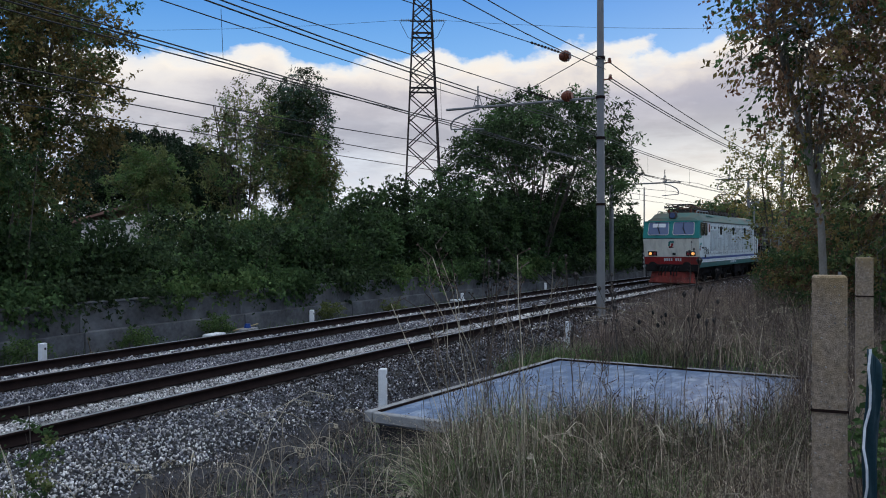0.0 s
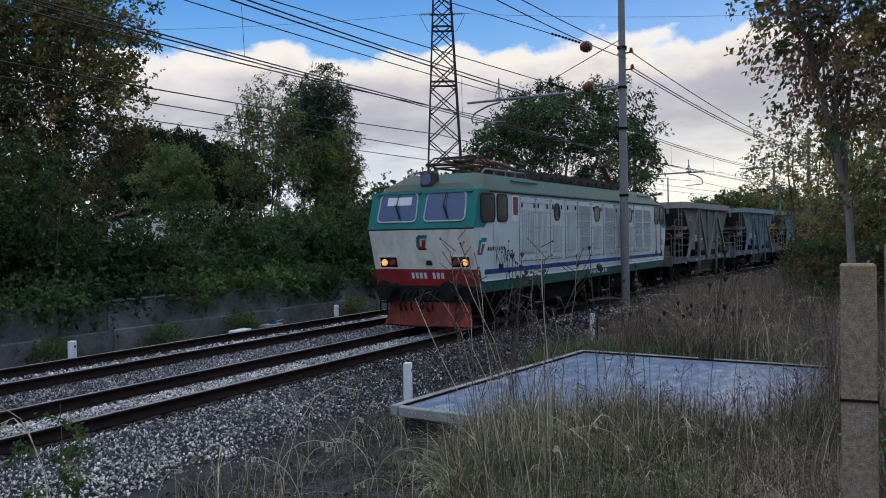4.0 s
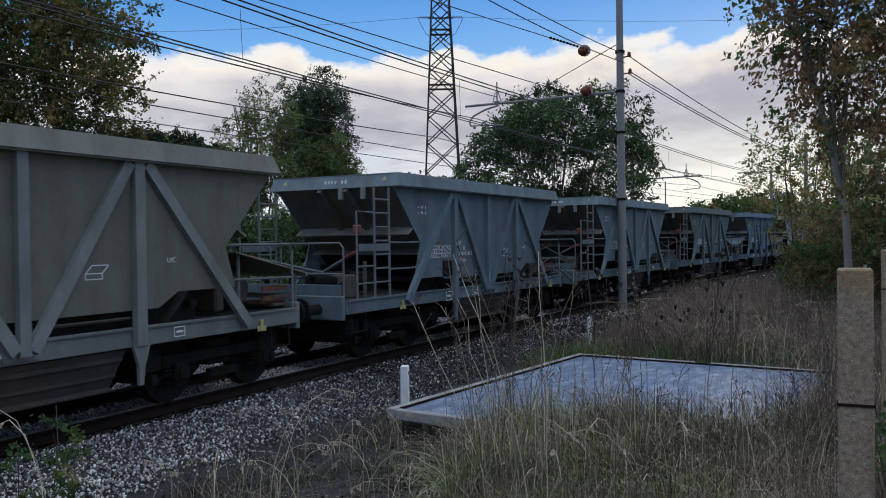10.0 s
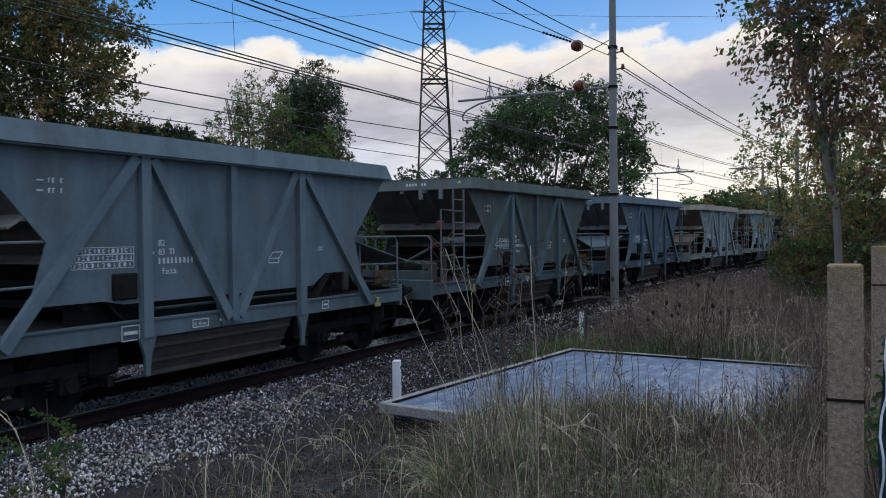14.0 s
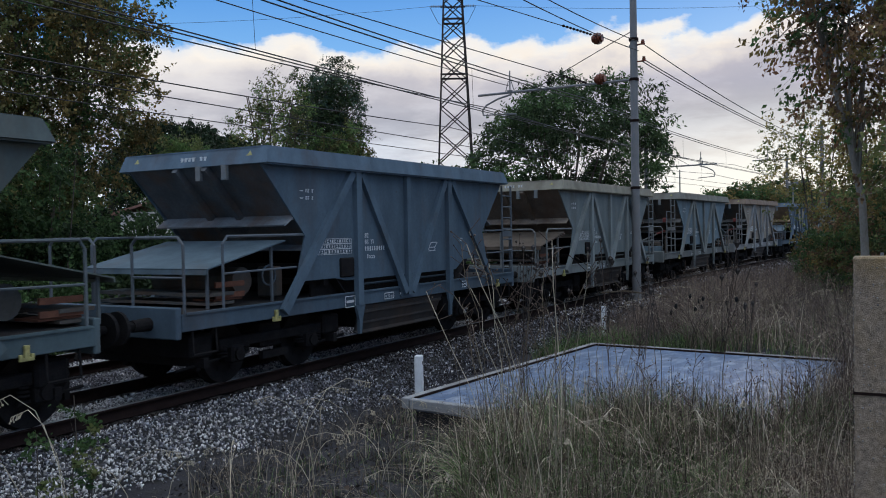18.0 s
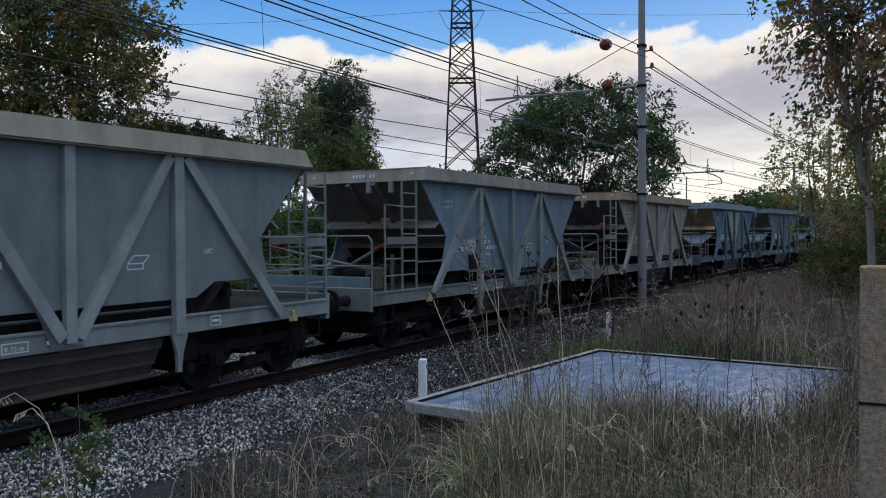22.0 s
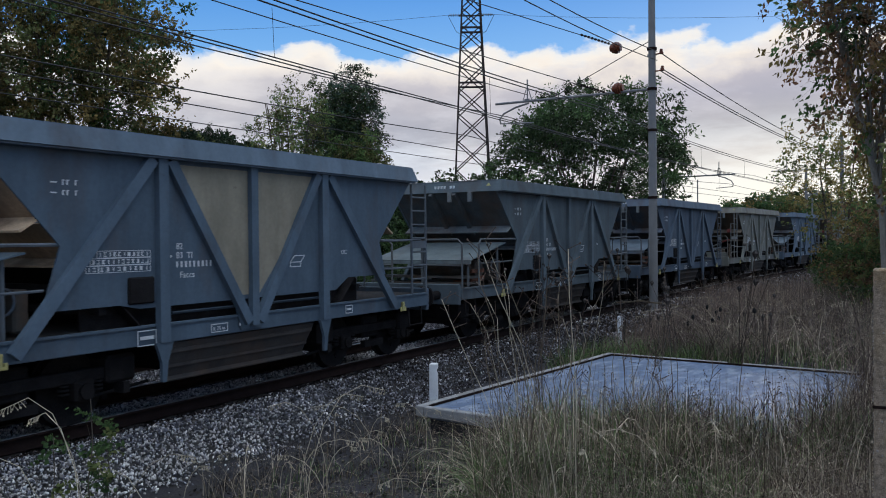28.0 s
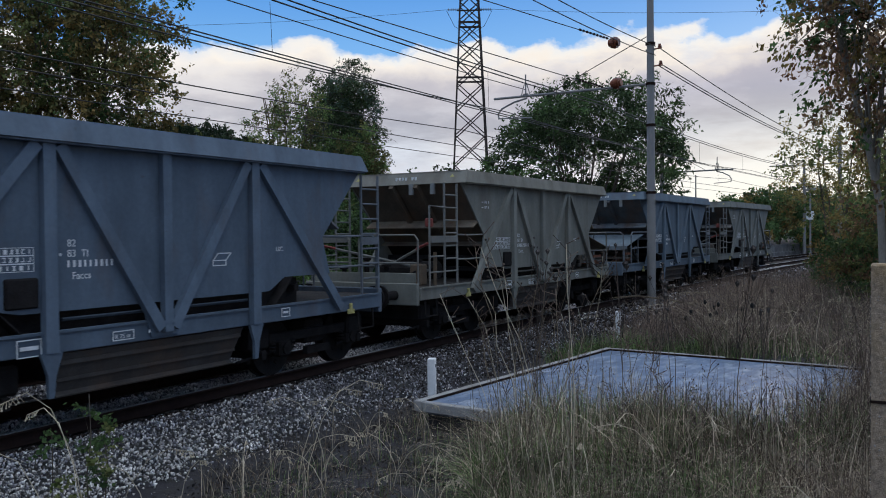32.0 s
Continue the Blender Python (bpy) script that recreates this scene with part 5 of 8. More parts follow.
        for k in range(5):
            box(bm, x + k * 0.13, x + k * 0.13 + 0.05, -0.95, 0.95, 3.9, 4.12 + rng.uniform(-0.02, 0.03))
        box(bm, x - 0.03, x + 0.66, -1.0, -0.93, 3.88, 4.05)
        box(bm, x - 0.03, x + 0.66, 0.93, 1.0, 3.88, 4.05)
        part("resistor_bank", bm, "roof_gear", lo, "rusty finned roof resistor")
        bm = B()
        pipe(bm, [(x, -1.06, 3.86), (x + 0.1, -1.08, 4.0), (x + 0.35, -1.08, 4.0), (x + 0.45, -1.06, 3.86)], 0.018)
        part("roof_bracket", bm, "roof_gear", lo)
    for x in (-6.6, -5.6, -4.9, 5.1, 6.0):
        for y in (-0.6, 0.6):
            bm = tube(B(), (x, y, 3.86), (x, y, 4.08), 0.05, n=10)
            for k in range(3):
                disc(bm, (x, y, 3.92 + k * 0.06), (0, 0, 1), 0.085, 0.02, 12)
            part("roof_insulator", bm, "insulator", lo)
    for e, up in ((-1, False), (1, True)):
        base = box(box(B(), e * 5.7 - 1.0, e * 5.7 + 1.0, -0.62, -0.54, 4.08, 4.13), e * 5.7 - 1.0, e * 5.7 + 1.0, 0.54, 0.62, 4.08, 4.13)
        for dx in (-0.9, 0.9):
            box(base, e * 5.7 + dx - 0.03, e * 5.7 + dx + 0.03, -0.6, 0.6, 4.085, 4.125)
        pan = part("pantograph", base, "roof_gear", lo, "raised pantograph" if up else "folded pantograph")
        bm = B()
        if up:
            knee, head = (5.0, 4.9), (5.93, 5.46)
        else:
            knee, head = (e * 5.7 + 0.95, 4.2), (e * 5.7 - 0.75, 4.3)
        for y in (-0.25, 0.25):
            pipe(bm, [(6.15 if up else e * 5.7 - 0.6, y * 0.3, 4.12), (knee[0], y * 0.2, knee[1])], 0.055)
            pipe(bm, [(knee[0], y * 0.4, knee[1]), (head[0], y * 1.6, head[1])], 0.028)
        part("pantograph_arm", bm, "rust_arm", pan)
        if up:
            for yy in (-0.5, 0.35):
                part("tension_rod", pipe(B(), [(6.85, yy * 0.4, 4.15), (6.3, yy * 0.7, 4.72), (5.75, yy, 5.3)], 0.016), "roof_gear", pan)
        bm = B()
        for dx in (-0.2, 0.2):
            pipe(bm, [(head[0] + dx, -0.85, head[1] - 0.12), (head[0] + dx, -0.62, head[1] + 0.06), (head[0] + dx, 0.62, head[1] + 0.06), (head[0] + dx, 0.85, head[1] - 0.12)], 0.022)
        pipe(bm, [(head[0] - 0.2, -0.4, head[1]), (head[0] + 0.2, -0.4, head[1])], 0.02)
        pipe(bm, [(head[0] - 0.2, 0.4, head[1]), (head[0] + 0.2, 0.4, head[1])], 0.02)
        part("pantograph_head", bm, "roof_gear", pan)
    for x0, x1, y, z in ((-7.0, -4.3, -0.75, 4.2), (-6.9, -4.4, 0.7, 4.22), (-6.6, -4.0, -0.3, 4.3), (-6.2, -3.9, 0.25, 4.34)):
        part("pantograph_tube", pipe(B(), [(x0, y, z - 0.04), ((x0 + x1) / 2, y * 0.9, z + 0.05), (x1, y * 0.7, z)], 0.045), "rust_arm" if y < 0 else "roof_gear", lo)
    for y in (-0.3, 0.45):
        part("bus_bar", pipe(B(), [(-4.6, y, 4.2), (5.0, y, 4.18)], 0.02), "roof_gear", lo)
    # sides
    spans = [(2.57, 3.6), (3.64, 4.5), (4.68, 5.58), (5.82, 6.7), (6.84, 7.95), (8.05, 9.03), (9.2, 10.3), (10.37, 11.27), (11.5, 12.52), (12.61, 13.66), (13.68, 14.75)]
    kinds = ["ribs", "ribs", "window", "ribs", "grille", "window", "grille", "ribs", "window", "grille", "grille"]
    for s in (-1, 1):
        y = s * 1.48
        for (a, b), k in zip(spans, kinds):
            x0, x1 = FX + a, FX + b
            part("panel_seam", box(B(), x0 - 0.009, x1 + 0.009, min(y, y + s * 0.006), max(y, y + s * 0.006), 1.62, 3.31), "rubber", lo)
            pan = part("side_panel", box(B(), x0, x1, min(y, y + s * 0.025), max(y, y + s * 0.025), 1.63, 3.3, 0.008), "loco_white", lo)
            yo = y + s * 0.025
            if k == "grille":
                part("grille_back", box(B(), x0 + 0.12, x1 - 0.12, min(yo, yo + s * 0.004), max(yo, yo + s * 0.004), 1.78, 3.16), "grille_back", pan, "brown mesh behind bars")
                n = int((x1 - x0 - 0.24) / 0.07)
                for i in range(n + 1):
                    bar = new("grille_bar", GRILLE_BAR)
                    bar.parent, bar.matrix_basis = pan, pose(x0 + 0.12 + i * (x1 - x0 - 0.24) / n, yo + s * 0.01, 0)
                for z in (1.76, 2.23, 2.7, 3.17):
                    part("grille_crossbar", box(B(), x0 + 0.1, x1 - 0.1, yo, yo + s * 0.026, z - 0.016, z + 0.016), "loco_white", pan)
            else:
                top = 2.56 if k == "window" else 2.95
                bm = B()
                m = 7
                for i in range(m):
                    x = x0 + 0.17 + i * (x1 - x0 - 0.34) / (m - 1)
                    beam(bm, (x, yo + s * 0.01, 1.84), (x, yo + s * 0.01, top - 0.03), 0.042, 0.05)
                part("pressed_rib", bm, "loco_white", pan)
                part("pressed_field", box(B(), x0 + 0.12, x1 - 0.12, min(yo, yo + s * 0.004), max(yo, yo + s * 0.004), 1.8, top), "loco_grime", pan, "grimy recessed field")
                bm = B()
                for xx in (x0 + 0.12, x1 - 0.12):
                    box(bm, xx - 0.016, xx + 0.016, yo, yo + s * 0.03, 3.02, 3.15)
                box(bm, x0 + 0.1, x1 - 0.1, yo, yo + s * 0.006, 3.14, 3.147)
                part("hinge", bm, "rubber", pan)
                if k == "window":
                    part("pane", side_rounded(B(), x0 + 0.24, x1 - 0.24, 2.71, 3.17, 0.19, min(yo, yo + s * 0.006), max(yo, yo + s * 0.006)), "dark_glass", pan, "dark rounded window")
                    part("window_seal", ring_rounded(B(), x0 + 0.24, x1 - 0.24, 2.71, 3.17, 0.19, 0.025, yo, yo + s * 0.018), "rubber", pan)
            bm = B()
            for z in (1.7, 2.0, 2.5, 2.9, 3.25):
                for xx in (x0 + 0.05, x1 - 0.05):
                    box(bm, xx - 0.014, xx + 0.014, yo, yo + s * 0.008, z - 0.014, z + 0.014)
            for i in range(1, 3):
                xx = x0 + (x1 - x0) * i / 3
                box(bm, xx - 0.014, xx + 0.014, yo, yo + s * 0.008, 1.655, 1.683)
            tagged(part("fastener", bm, "rubber", pan), kind="stuff")
        for e in (-1, 1):
            w1 = (e * 8.12, e * 7.40) if e < 0 else (7.58, 8.1)
            w2 = (e * 7.22, e * 6.68) if e < 0 else (6.88, 7.34)
            for (a, b), z0 in ((w1, 2.66), (w2, 2.67)):
                x0, x1 = min(a, b), max(a, b)
                part("cab_window", side_rounded(B(), x0, x1, z0, 3.3, 0.1, min(y, y + s * 0.02), max(y, y + s * 0.02)), "dark_glass", lo, "dark cab side window")
                part("cab_window_seal", ring_rounded(B(), x0, x1, z0, 3.3, 0.1, 0.03, y, y + s * 0.03), "rubber", lo)
            dx = (6.86, 7.44)
            door = part("cab_door", box(B(), e * dx[0], e * dx[1], min(y, y + s * 0.012), max(y, y + s * 0.012), 1.62, 2.6, 0.006), "loco_white", lo)
            part("door_handle", box(B(), e * 7.0 - 0.05, e * 7.0 + 0.05, y + s * 0.012, y + s * 0.05, 1.98, 2.02), "steel", door)
            for xx in ((6.82, 7.48) if e > 0 else ()):
                part("grab_rail", pipe(B(), [(e * xx, y + s * 0.02, 1.45), (e * xx, y + s * 0.07, 1.5), (e * xx, y + s * 0.07, 2.85), (e * xx, y + s * 0.02, 2.9)], 0.016), "steel", lo)
            part("step_recess", box(B(), e * 7.05 - 0.12, e * 7.05 + 0.12, min(y, y + s * 0.014), max(y, y + s * 0.014), 1.44, 1.6), "rubber", lo)
        part("red_panel", box(B(), FX + 2.2, FX + 2.48, min(y, y + s * 0.02), max(y, y + s * 0.02), 2.82, 3.28), "lamp_off", lo, "dark red square panel")
        part("red_panel_frame", box(B(), FX + 2.13, FX + 2.55, min(y, y + s * 0.012), max(y, y + s * 0.012), 2.66, 3.33), "marker", lo)
        bm = B()
        rng = random.Random(21)
        for i in range(10):
            x = FX + 0.72 + i * 0.098
            plate(bm, [(x, y + s * 0.016, 1.94), (x + 0.034, y + s * 0.016, 1.94), (x + 0.062, y + s * 0.016, 2.03), (x + 0.028, y + s * 0.016, 2.03)][::-s], 0.014)
        part("side_lettering", bm, "black", lo, "dark painted characters")
        for mat, pieces in (("loco_green", (((0.18, 1.9), (0.3, 1.9), (0.42, 2.2), (0.3, 2.2)), ((0.36, 2.15), (0.66, 2.15), (0.7, 2.25), (0.42, 2.25)))),
                            ("loco_red", (((0.36, 1.9), (0.48, 1.93), (0.58, 2.1), (0.44, 2.1)), ((0.18, 1.85), (0.44, 1.85), (0.47, 1.905), (0.2, 1.905))))):
            bm = B()
            for piece in pieces:
                plate(bm, [(FX + px, y + s * 0.004, pz) for px, pz in piece][::-s], 0.006)
            part("side_emblem", bm, mat, lo)
        # graffiti scrawl
        bm = B()
        strokes = [[(1.42, 1.72), (1.45, 1.95)], [(1.62, 1.95), (1.46, 1.83), (1.66, 1.68)], [(1.72, 1.92), (1.68, 1.75), (1.78, 1.7), (1.84, 1.86), (1.74, 1.92)],
                   [(1.9, 1.7), (1.94, 1.96), (2.04, 1.72), (2.08, 1.94)], [(2.3, 1.92), (2.18, 1.88), (2.26, 1.8), (2.16, 1.7)], [(2.36, 1.94), (2.4, 1.7)], [(2.54, 1.9), (2.4, 1.82), (2.58, 1.66)]]
        for st in strokes:
            for a, b in zip(st, st[1:]):
                beam(bm, (FX + a[0] - 0.26, y + s * 0.012, 1.95 - (1.95 - a[1]) * 1.3), (FX + b[0] - 0.26, y + s * 0.012, 1.95 - (1.95 - b[1]) * 1.3), 0.012, 0.012)
        tagged(part("graffiti", bm, "black", lo, "black sprayed scrawl"), kind="stuff")
        bm = B()
        for x in (4.0, 6.3, 9.0, 11.2, 13.0, 14.6):
            box(bm, FX + x, FX + x + 0.5, y, y + s * 0.004, 1.26, 1.275)
        marks = B()
        for i in range(16):
            if i not in (2, 5, 10, 13):
                box(marks, FX + 7.95 + i * 0.1, FX + 8.01 + i * 0.1, s * 1.47, s * 1.476, 1.05, 1.17)
        tagged(part("sill_lettering", marks, "white_mark", lo, "white painted characters"), kind="stuff")
        louvre = part("vent_frame", box(B(), 7.62, 8.03, min(y, y + s * 0.016), max(y, y + s * 0.016), 1.78, 2.1, 0.006), "marker", lo, "white framed cab vent")
        for i in range(9):
            xx = 7.66 + i * 0.0405
            part("vent_slat", box(B(), xx, xx + 0.018, min(y + s * 0.012, y + s * 0.024), max(y + s * 0.012, y + s * 0.024), 1.82, 2.06), "loco_grime", louvre)
        part("cab_step_recess", box(B(), 7.68, 7.88, min(y, y + s * 0.014), max(y, y + s * 0.014), 1.36, 1.62), "rubber", lo)
        for x in (3.2, 5.1, 7.4, 9.6, 12.2):
            ring = rounded(FX + x, FX + x + 0.6, 1.27, 1.56, 0.03, 2)
            for a, b in zip(ring, ring[1:] + ring[:1]):
                if a != b:
                    beam(bm, (a[0], y, a[1]), (b[0], y, b[1]), 0.008, 0.006)
        tagged(part("panel_joint", bm, "steel", lo), kind="stuff")
    # running gear
    for x in (-5.35, 0.0, 5.35):
        bogie(lo, x, 1.08, 0.6)
    bm = B()
    for x in (-2.7, 2.7):
        box(bm, x - 0.9, x + 0.9, -1.25, 1.25, 0.4, 0.9, 0.05)
    box(bm, -8.0, 8.0, -1.1, 1.1, 0.75, 0.92)
    part("underframe", bm, "under", lo)
    return lo


GRILLE_BAR = as_mesh(box(B(), -0.0105, 0.0105, -0.01, 0.01, 1.76, 3.18), "grille_bar", "loco_white")
LOCO = build_loco()

# ---- masts, markers, posts ----
def build_mast(x, y, arm, reach, label, near=True, h=11.0, balls=True):
    """Round steel mast with a bracket arm towards the line; reach: how far the arm goes across (signed)."""
    s = 1 if reach > 0 else -1
    m = thing("catenary_mast", label, "mast", pose(x, y, 0, 0, 0, heading(x)), "overhead line masts")
    for a, b, r0, r1 in ((-0.5, 4.2, 0.15, 0.14), (4.2, 7.6, 0.137, 0.128), (7.6, h, 0.125, 0.11)):
        part("pole_section", tube(B(), (0, 0, a), (0, 0, b), r0, r1, 28), "mast", m)
    part("footing", box(B(), -0.35, 0.35, -0.35, 0.35, -0.6, -0.3, 0.03), "kerb", m)
    bm = pipe(B(), [(0, s * 0.1, arm), (0, reach, arm + 0.03)], 0.045, 8)
    part("arm", bm, "mast", m)
    part("stay", pipe(B(), [(0, s * 0.1, arm + 1.62), (0, reach * 0.62, arm + 0.04)], 0.014), "wire", m)
    bm = pipe(B(), [(0, reach * 0.78, arm), (0, reach * 0.78, arm + 0.35), (0, reach * 0.78, arm + 0.82)], 0.026)
    pipe(bm, [(0, reach * 0.75, arm + 0.05), (0, reach * 0.772, arm + 0.45), (0, reach * 0.79, arm + 0.45), (0, reach * 0.81, arm + 0.05)], 0.018)
    box(bm, -0.05, 0.05, reach * 0.78 - 0.1, reach * 0.78 + 0.1, arm + 0.05, arm + 0.11)
    part("peak", bm, "mast", m)
    bm = pipe(B(), [(0, reach * 0.77, arm - 0.05), (0, reach * 0.86, arm - 0.16), (0, reach * 0.945, arm - 0.36), (0, reach * 0.972, arm - 0.55), (0, reach * 0.965, arm - 0.74)], 0.034)
    pipe(bm, [(0, reach * 0.965, arm - 0.72), (0, reach * 0.74, arm - 0.78)], 0.024)
    part("registration_arm", bm, "mast", m)
    for z in ((arm, arm + 1.35, arm - 1.4, 3.6) if near else (arm,)):
        part("clamp", disc(B(), (0, 0, z), (0, 0, 1), 0.165, 0.09, 14), "rail" if near else "mast", m)
    if balls:
        for yy, z in ((s * 1.2, arm + 0.14), (s * 1.28, arm + 1.55)):
            bm = B()
            for k in range(5):
                r = (0.13, 0.19, 0.21, 0.19, 0.13)[k]
                tube(bm, (0, yy + s * (k - 2) * 0.075 - 0.035, z), (0, yy + s * (k - 2) * 0.075 + 0.035, z), r, r * 0.93, 18)
            part("insulator", bm, "insulator", m, "red-brown ribbed insulator", smooth=False)
        for z, yy in ((8.43, -s * 0.32), (7.86, -s * 0.35)):
            bm = pipe(B(), [(0, 0, z), (0, yy, z + 0.02)], 0.025)
            for k in range(3):
                disc(bm, (0, yy, z + 0.02 + k * 0.06), (0, 0, 1), 0.075 - 0.012 * k, 0.04, 12)
            part("feeder_insulator", bm, "insulator", m)
        part("end_plate", box(B(), -0.02, 0.02, -0.16, 0.16, 8.4, 8.46), "mast", m)
    return m


build_mast(28.3, 7.62, 7.28, 6.0, "tall grey steel mast with a bracket arm and brown insulators")


def build_marker(x, y, z, h=0.45, lean=0.0, wide=0.15):
    """White painted concrete peg beside the track."""
    m = thing("track_marker", "white painted concrete peg in the ballast", "marker post", pose(x, y, z, lean, lean * 0.6, 20), "track markers")
    part("peg", box(B(), -wide / 2, wide / 2, -0.06, 0.06, -0.3, h, 0.012), "marker", m)
    part("mark", box(B(), -0.03, 0.03, -0.064, -0.06, h - 0.14, h - 0.09), "rubber", m)
    return m


build_marker(11.3, 6.5, -0.13, 0.47)
build_marker(20.1, 6.25, -0.12, 0.45)
for mx, my in ((11.94, 14.95), (21.31, 14.75), (30.8, 14.0), (40.3, 13.7)):
    build_marker(mx, my, -0.25, 0.5, wide=0.16)


def motions():
    walk(LOCO, ride(-11.2))
    for i, w in enumerate(WAGONS):
        walk(w, ride(12.25 * i - X0))
    # rolling wheels: turn by the way travelled
    ts, xs = zip(*COURSE)
    for o in WHEELS_FRONT + WHEELS_REAR:
        x, _, r = o.matrix_basis.translation
        walk(o, [(k / 10, pose(x, 0, r, 0, math.degrees((float(np.interp(k / 10, ts, xs)) - xs[0]) / r), 0)) for k in range(321)])

# ---- overhead wires and the pylon ----
def wire(name, label, points, r=0.009, sag=0.0, group="overhead wires"):
    """A wire through points, hanging by sag between each two."""
    out = []
    for p, q in zip(points, points[1:]):
        p, q = Vector(p), Vector(q)
        n = 24 if sag > 0.1 else 4
        for i in range(n):
            t = i / n
            v = p.lerp(q, t)
            v.z -= 4 * sag * t * (1 - t)
            out.append(v)
    out.append(Vector(points[-1]))
    return solo(name, pipe(B(), out, r, 6), "wire", label, "wire", group)


SPAN = [-47.1, -9.4, 28.3, 66.0, 104.0, 142.0]


def along(y, z, spans=SPAN):
    return [(x, y + shift(x), z) for x in spans]


def build_wires():
    for y, z_c, z_m, tag in ((NEAR_TRACK, 5.54, 6.75, "near"), (FAR_TRACK, 5.24, 6.76, "far"), (15.4, 5.19, 6.2, "outer")):
        dense = [x for a, b in zip(SPAN, SPAN[1:]) for x in np.linspace(a, b, 6)[:-1]] + [SPAN[-1]]
        for dy in ((-0.03, 0.03) if tag == "near" else (0.0,)):
            wire("contact_wire", "thin dark contact wire over the track", [(x, y + dy * 3 + shift(x) + 0.15 * math.sin(x * 0.06), z_c) for x in dense], 0.012)
            wire("catenary_wire", "dark carrying wire hung in shallow curves", along(y + dy, z_m + dy * 2), 0.015, 0.34)
        for a, b in zip(SPAN[:-1], SPAN[1:]):
            for i in range(1, 9):
                t = i / 9
                x = a + (b - a) * t
                top = z_m - 4 * 0.34 * t * (1 - t)
                yy = y + shift(x)
                if -8 < x < 66 and i % 2:
                    wire("dropper", "thin dropper wire between overhead wires", [(x, yy, top), (x + 0.05, yy, z_c)], 0.005, group="droppers")
    for y, z, end in ((7.30, 8.45, 7.75), (7.27, 7.92, 7.7), (7.33, 7.86, 7.62)):
        far = [(x, y + shift(x), end) for x in (66.0, 104.0, 142.0)]
        wire("feeder_wire", "dark feeder wire on the mast side", [(28.3, y, z)] + far, 0.018, 0.45)
    wire("feeder_wire", "dark feeder wire on the mast side, sagging over the verge", [(-9.4, 7.4, 8.5), (28.3, 7.45, 8.53)], 0.014, 0.8)
    wire("feeder_wire", "dark feeder wire on the mast side, sagging over the verge", [(-9.4, 7.35, 8.3), (28.3, 7.45, 8.23)], 0.014, 0.86)
    wire("guard_wire", "dark guard wire ending at a brown insulator", [(28.3, 8.85, 8.88), (-9.4, 18.7, 9.38)], 0.014, 0.05)
    wire("guard_wire", "dark guard wire ending at a brown insulator", [(28.3, 9.1, 7.25), (-9.4, 14.3, 7.4)], 0.013, 0.05)
    wire("anchor_wire", "dark wire across the line to the far mast", [(-9.4, 12.6, 7.3), (28.3, 12.2, 7.5)], 0.013, 0.25)


    # strings of insulator discs where the guard wires reach the mast
    for p, q in (((28.3, 8.85, 8.88), (-9.4, 18.7, 9.38)), ((28.3, 9.1, 7.25), (-9.4, 14.3, 7.4))):
        p, d = Vector(p), (Vector(q) - Vector(p)).normalized()
        st = thing("insulator_string", "dark string of insulator discs on a guard wire", "insulator", None, "insulator strings")
        for i in range(9):
            part("disc", disc(B(), p + d * (0.5 + 0.2 * i), d, 0.042, 0.05, 10), "rail", st)


build_wires()
build_mast(53.0, 15.75 + shift(53.0), 5.95, -4.4, "grey mast beyond the far track, with a bracket arm", False, 8.6, False)
build_mast(66.0, 7.62 + shift(66.0), 7.0, 4.8, "distant grey mast with a bracket arm", False, 9.6, False)
build_mast(92.0, 15.75 + shift(92.0), 6.4, -4.4, "distant grey mast beyond the far track", False, 9.0, False)
build_mast(104.0, 7.62 + shift(104.0), 7.0, 5.0, "far grey mast with a bracket arm", False, 9.6, False)


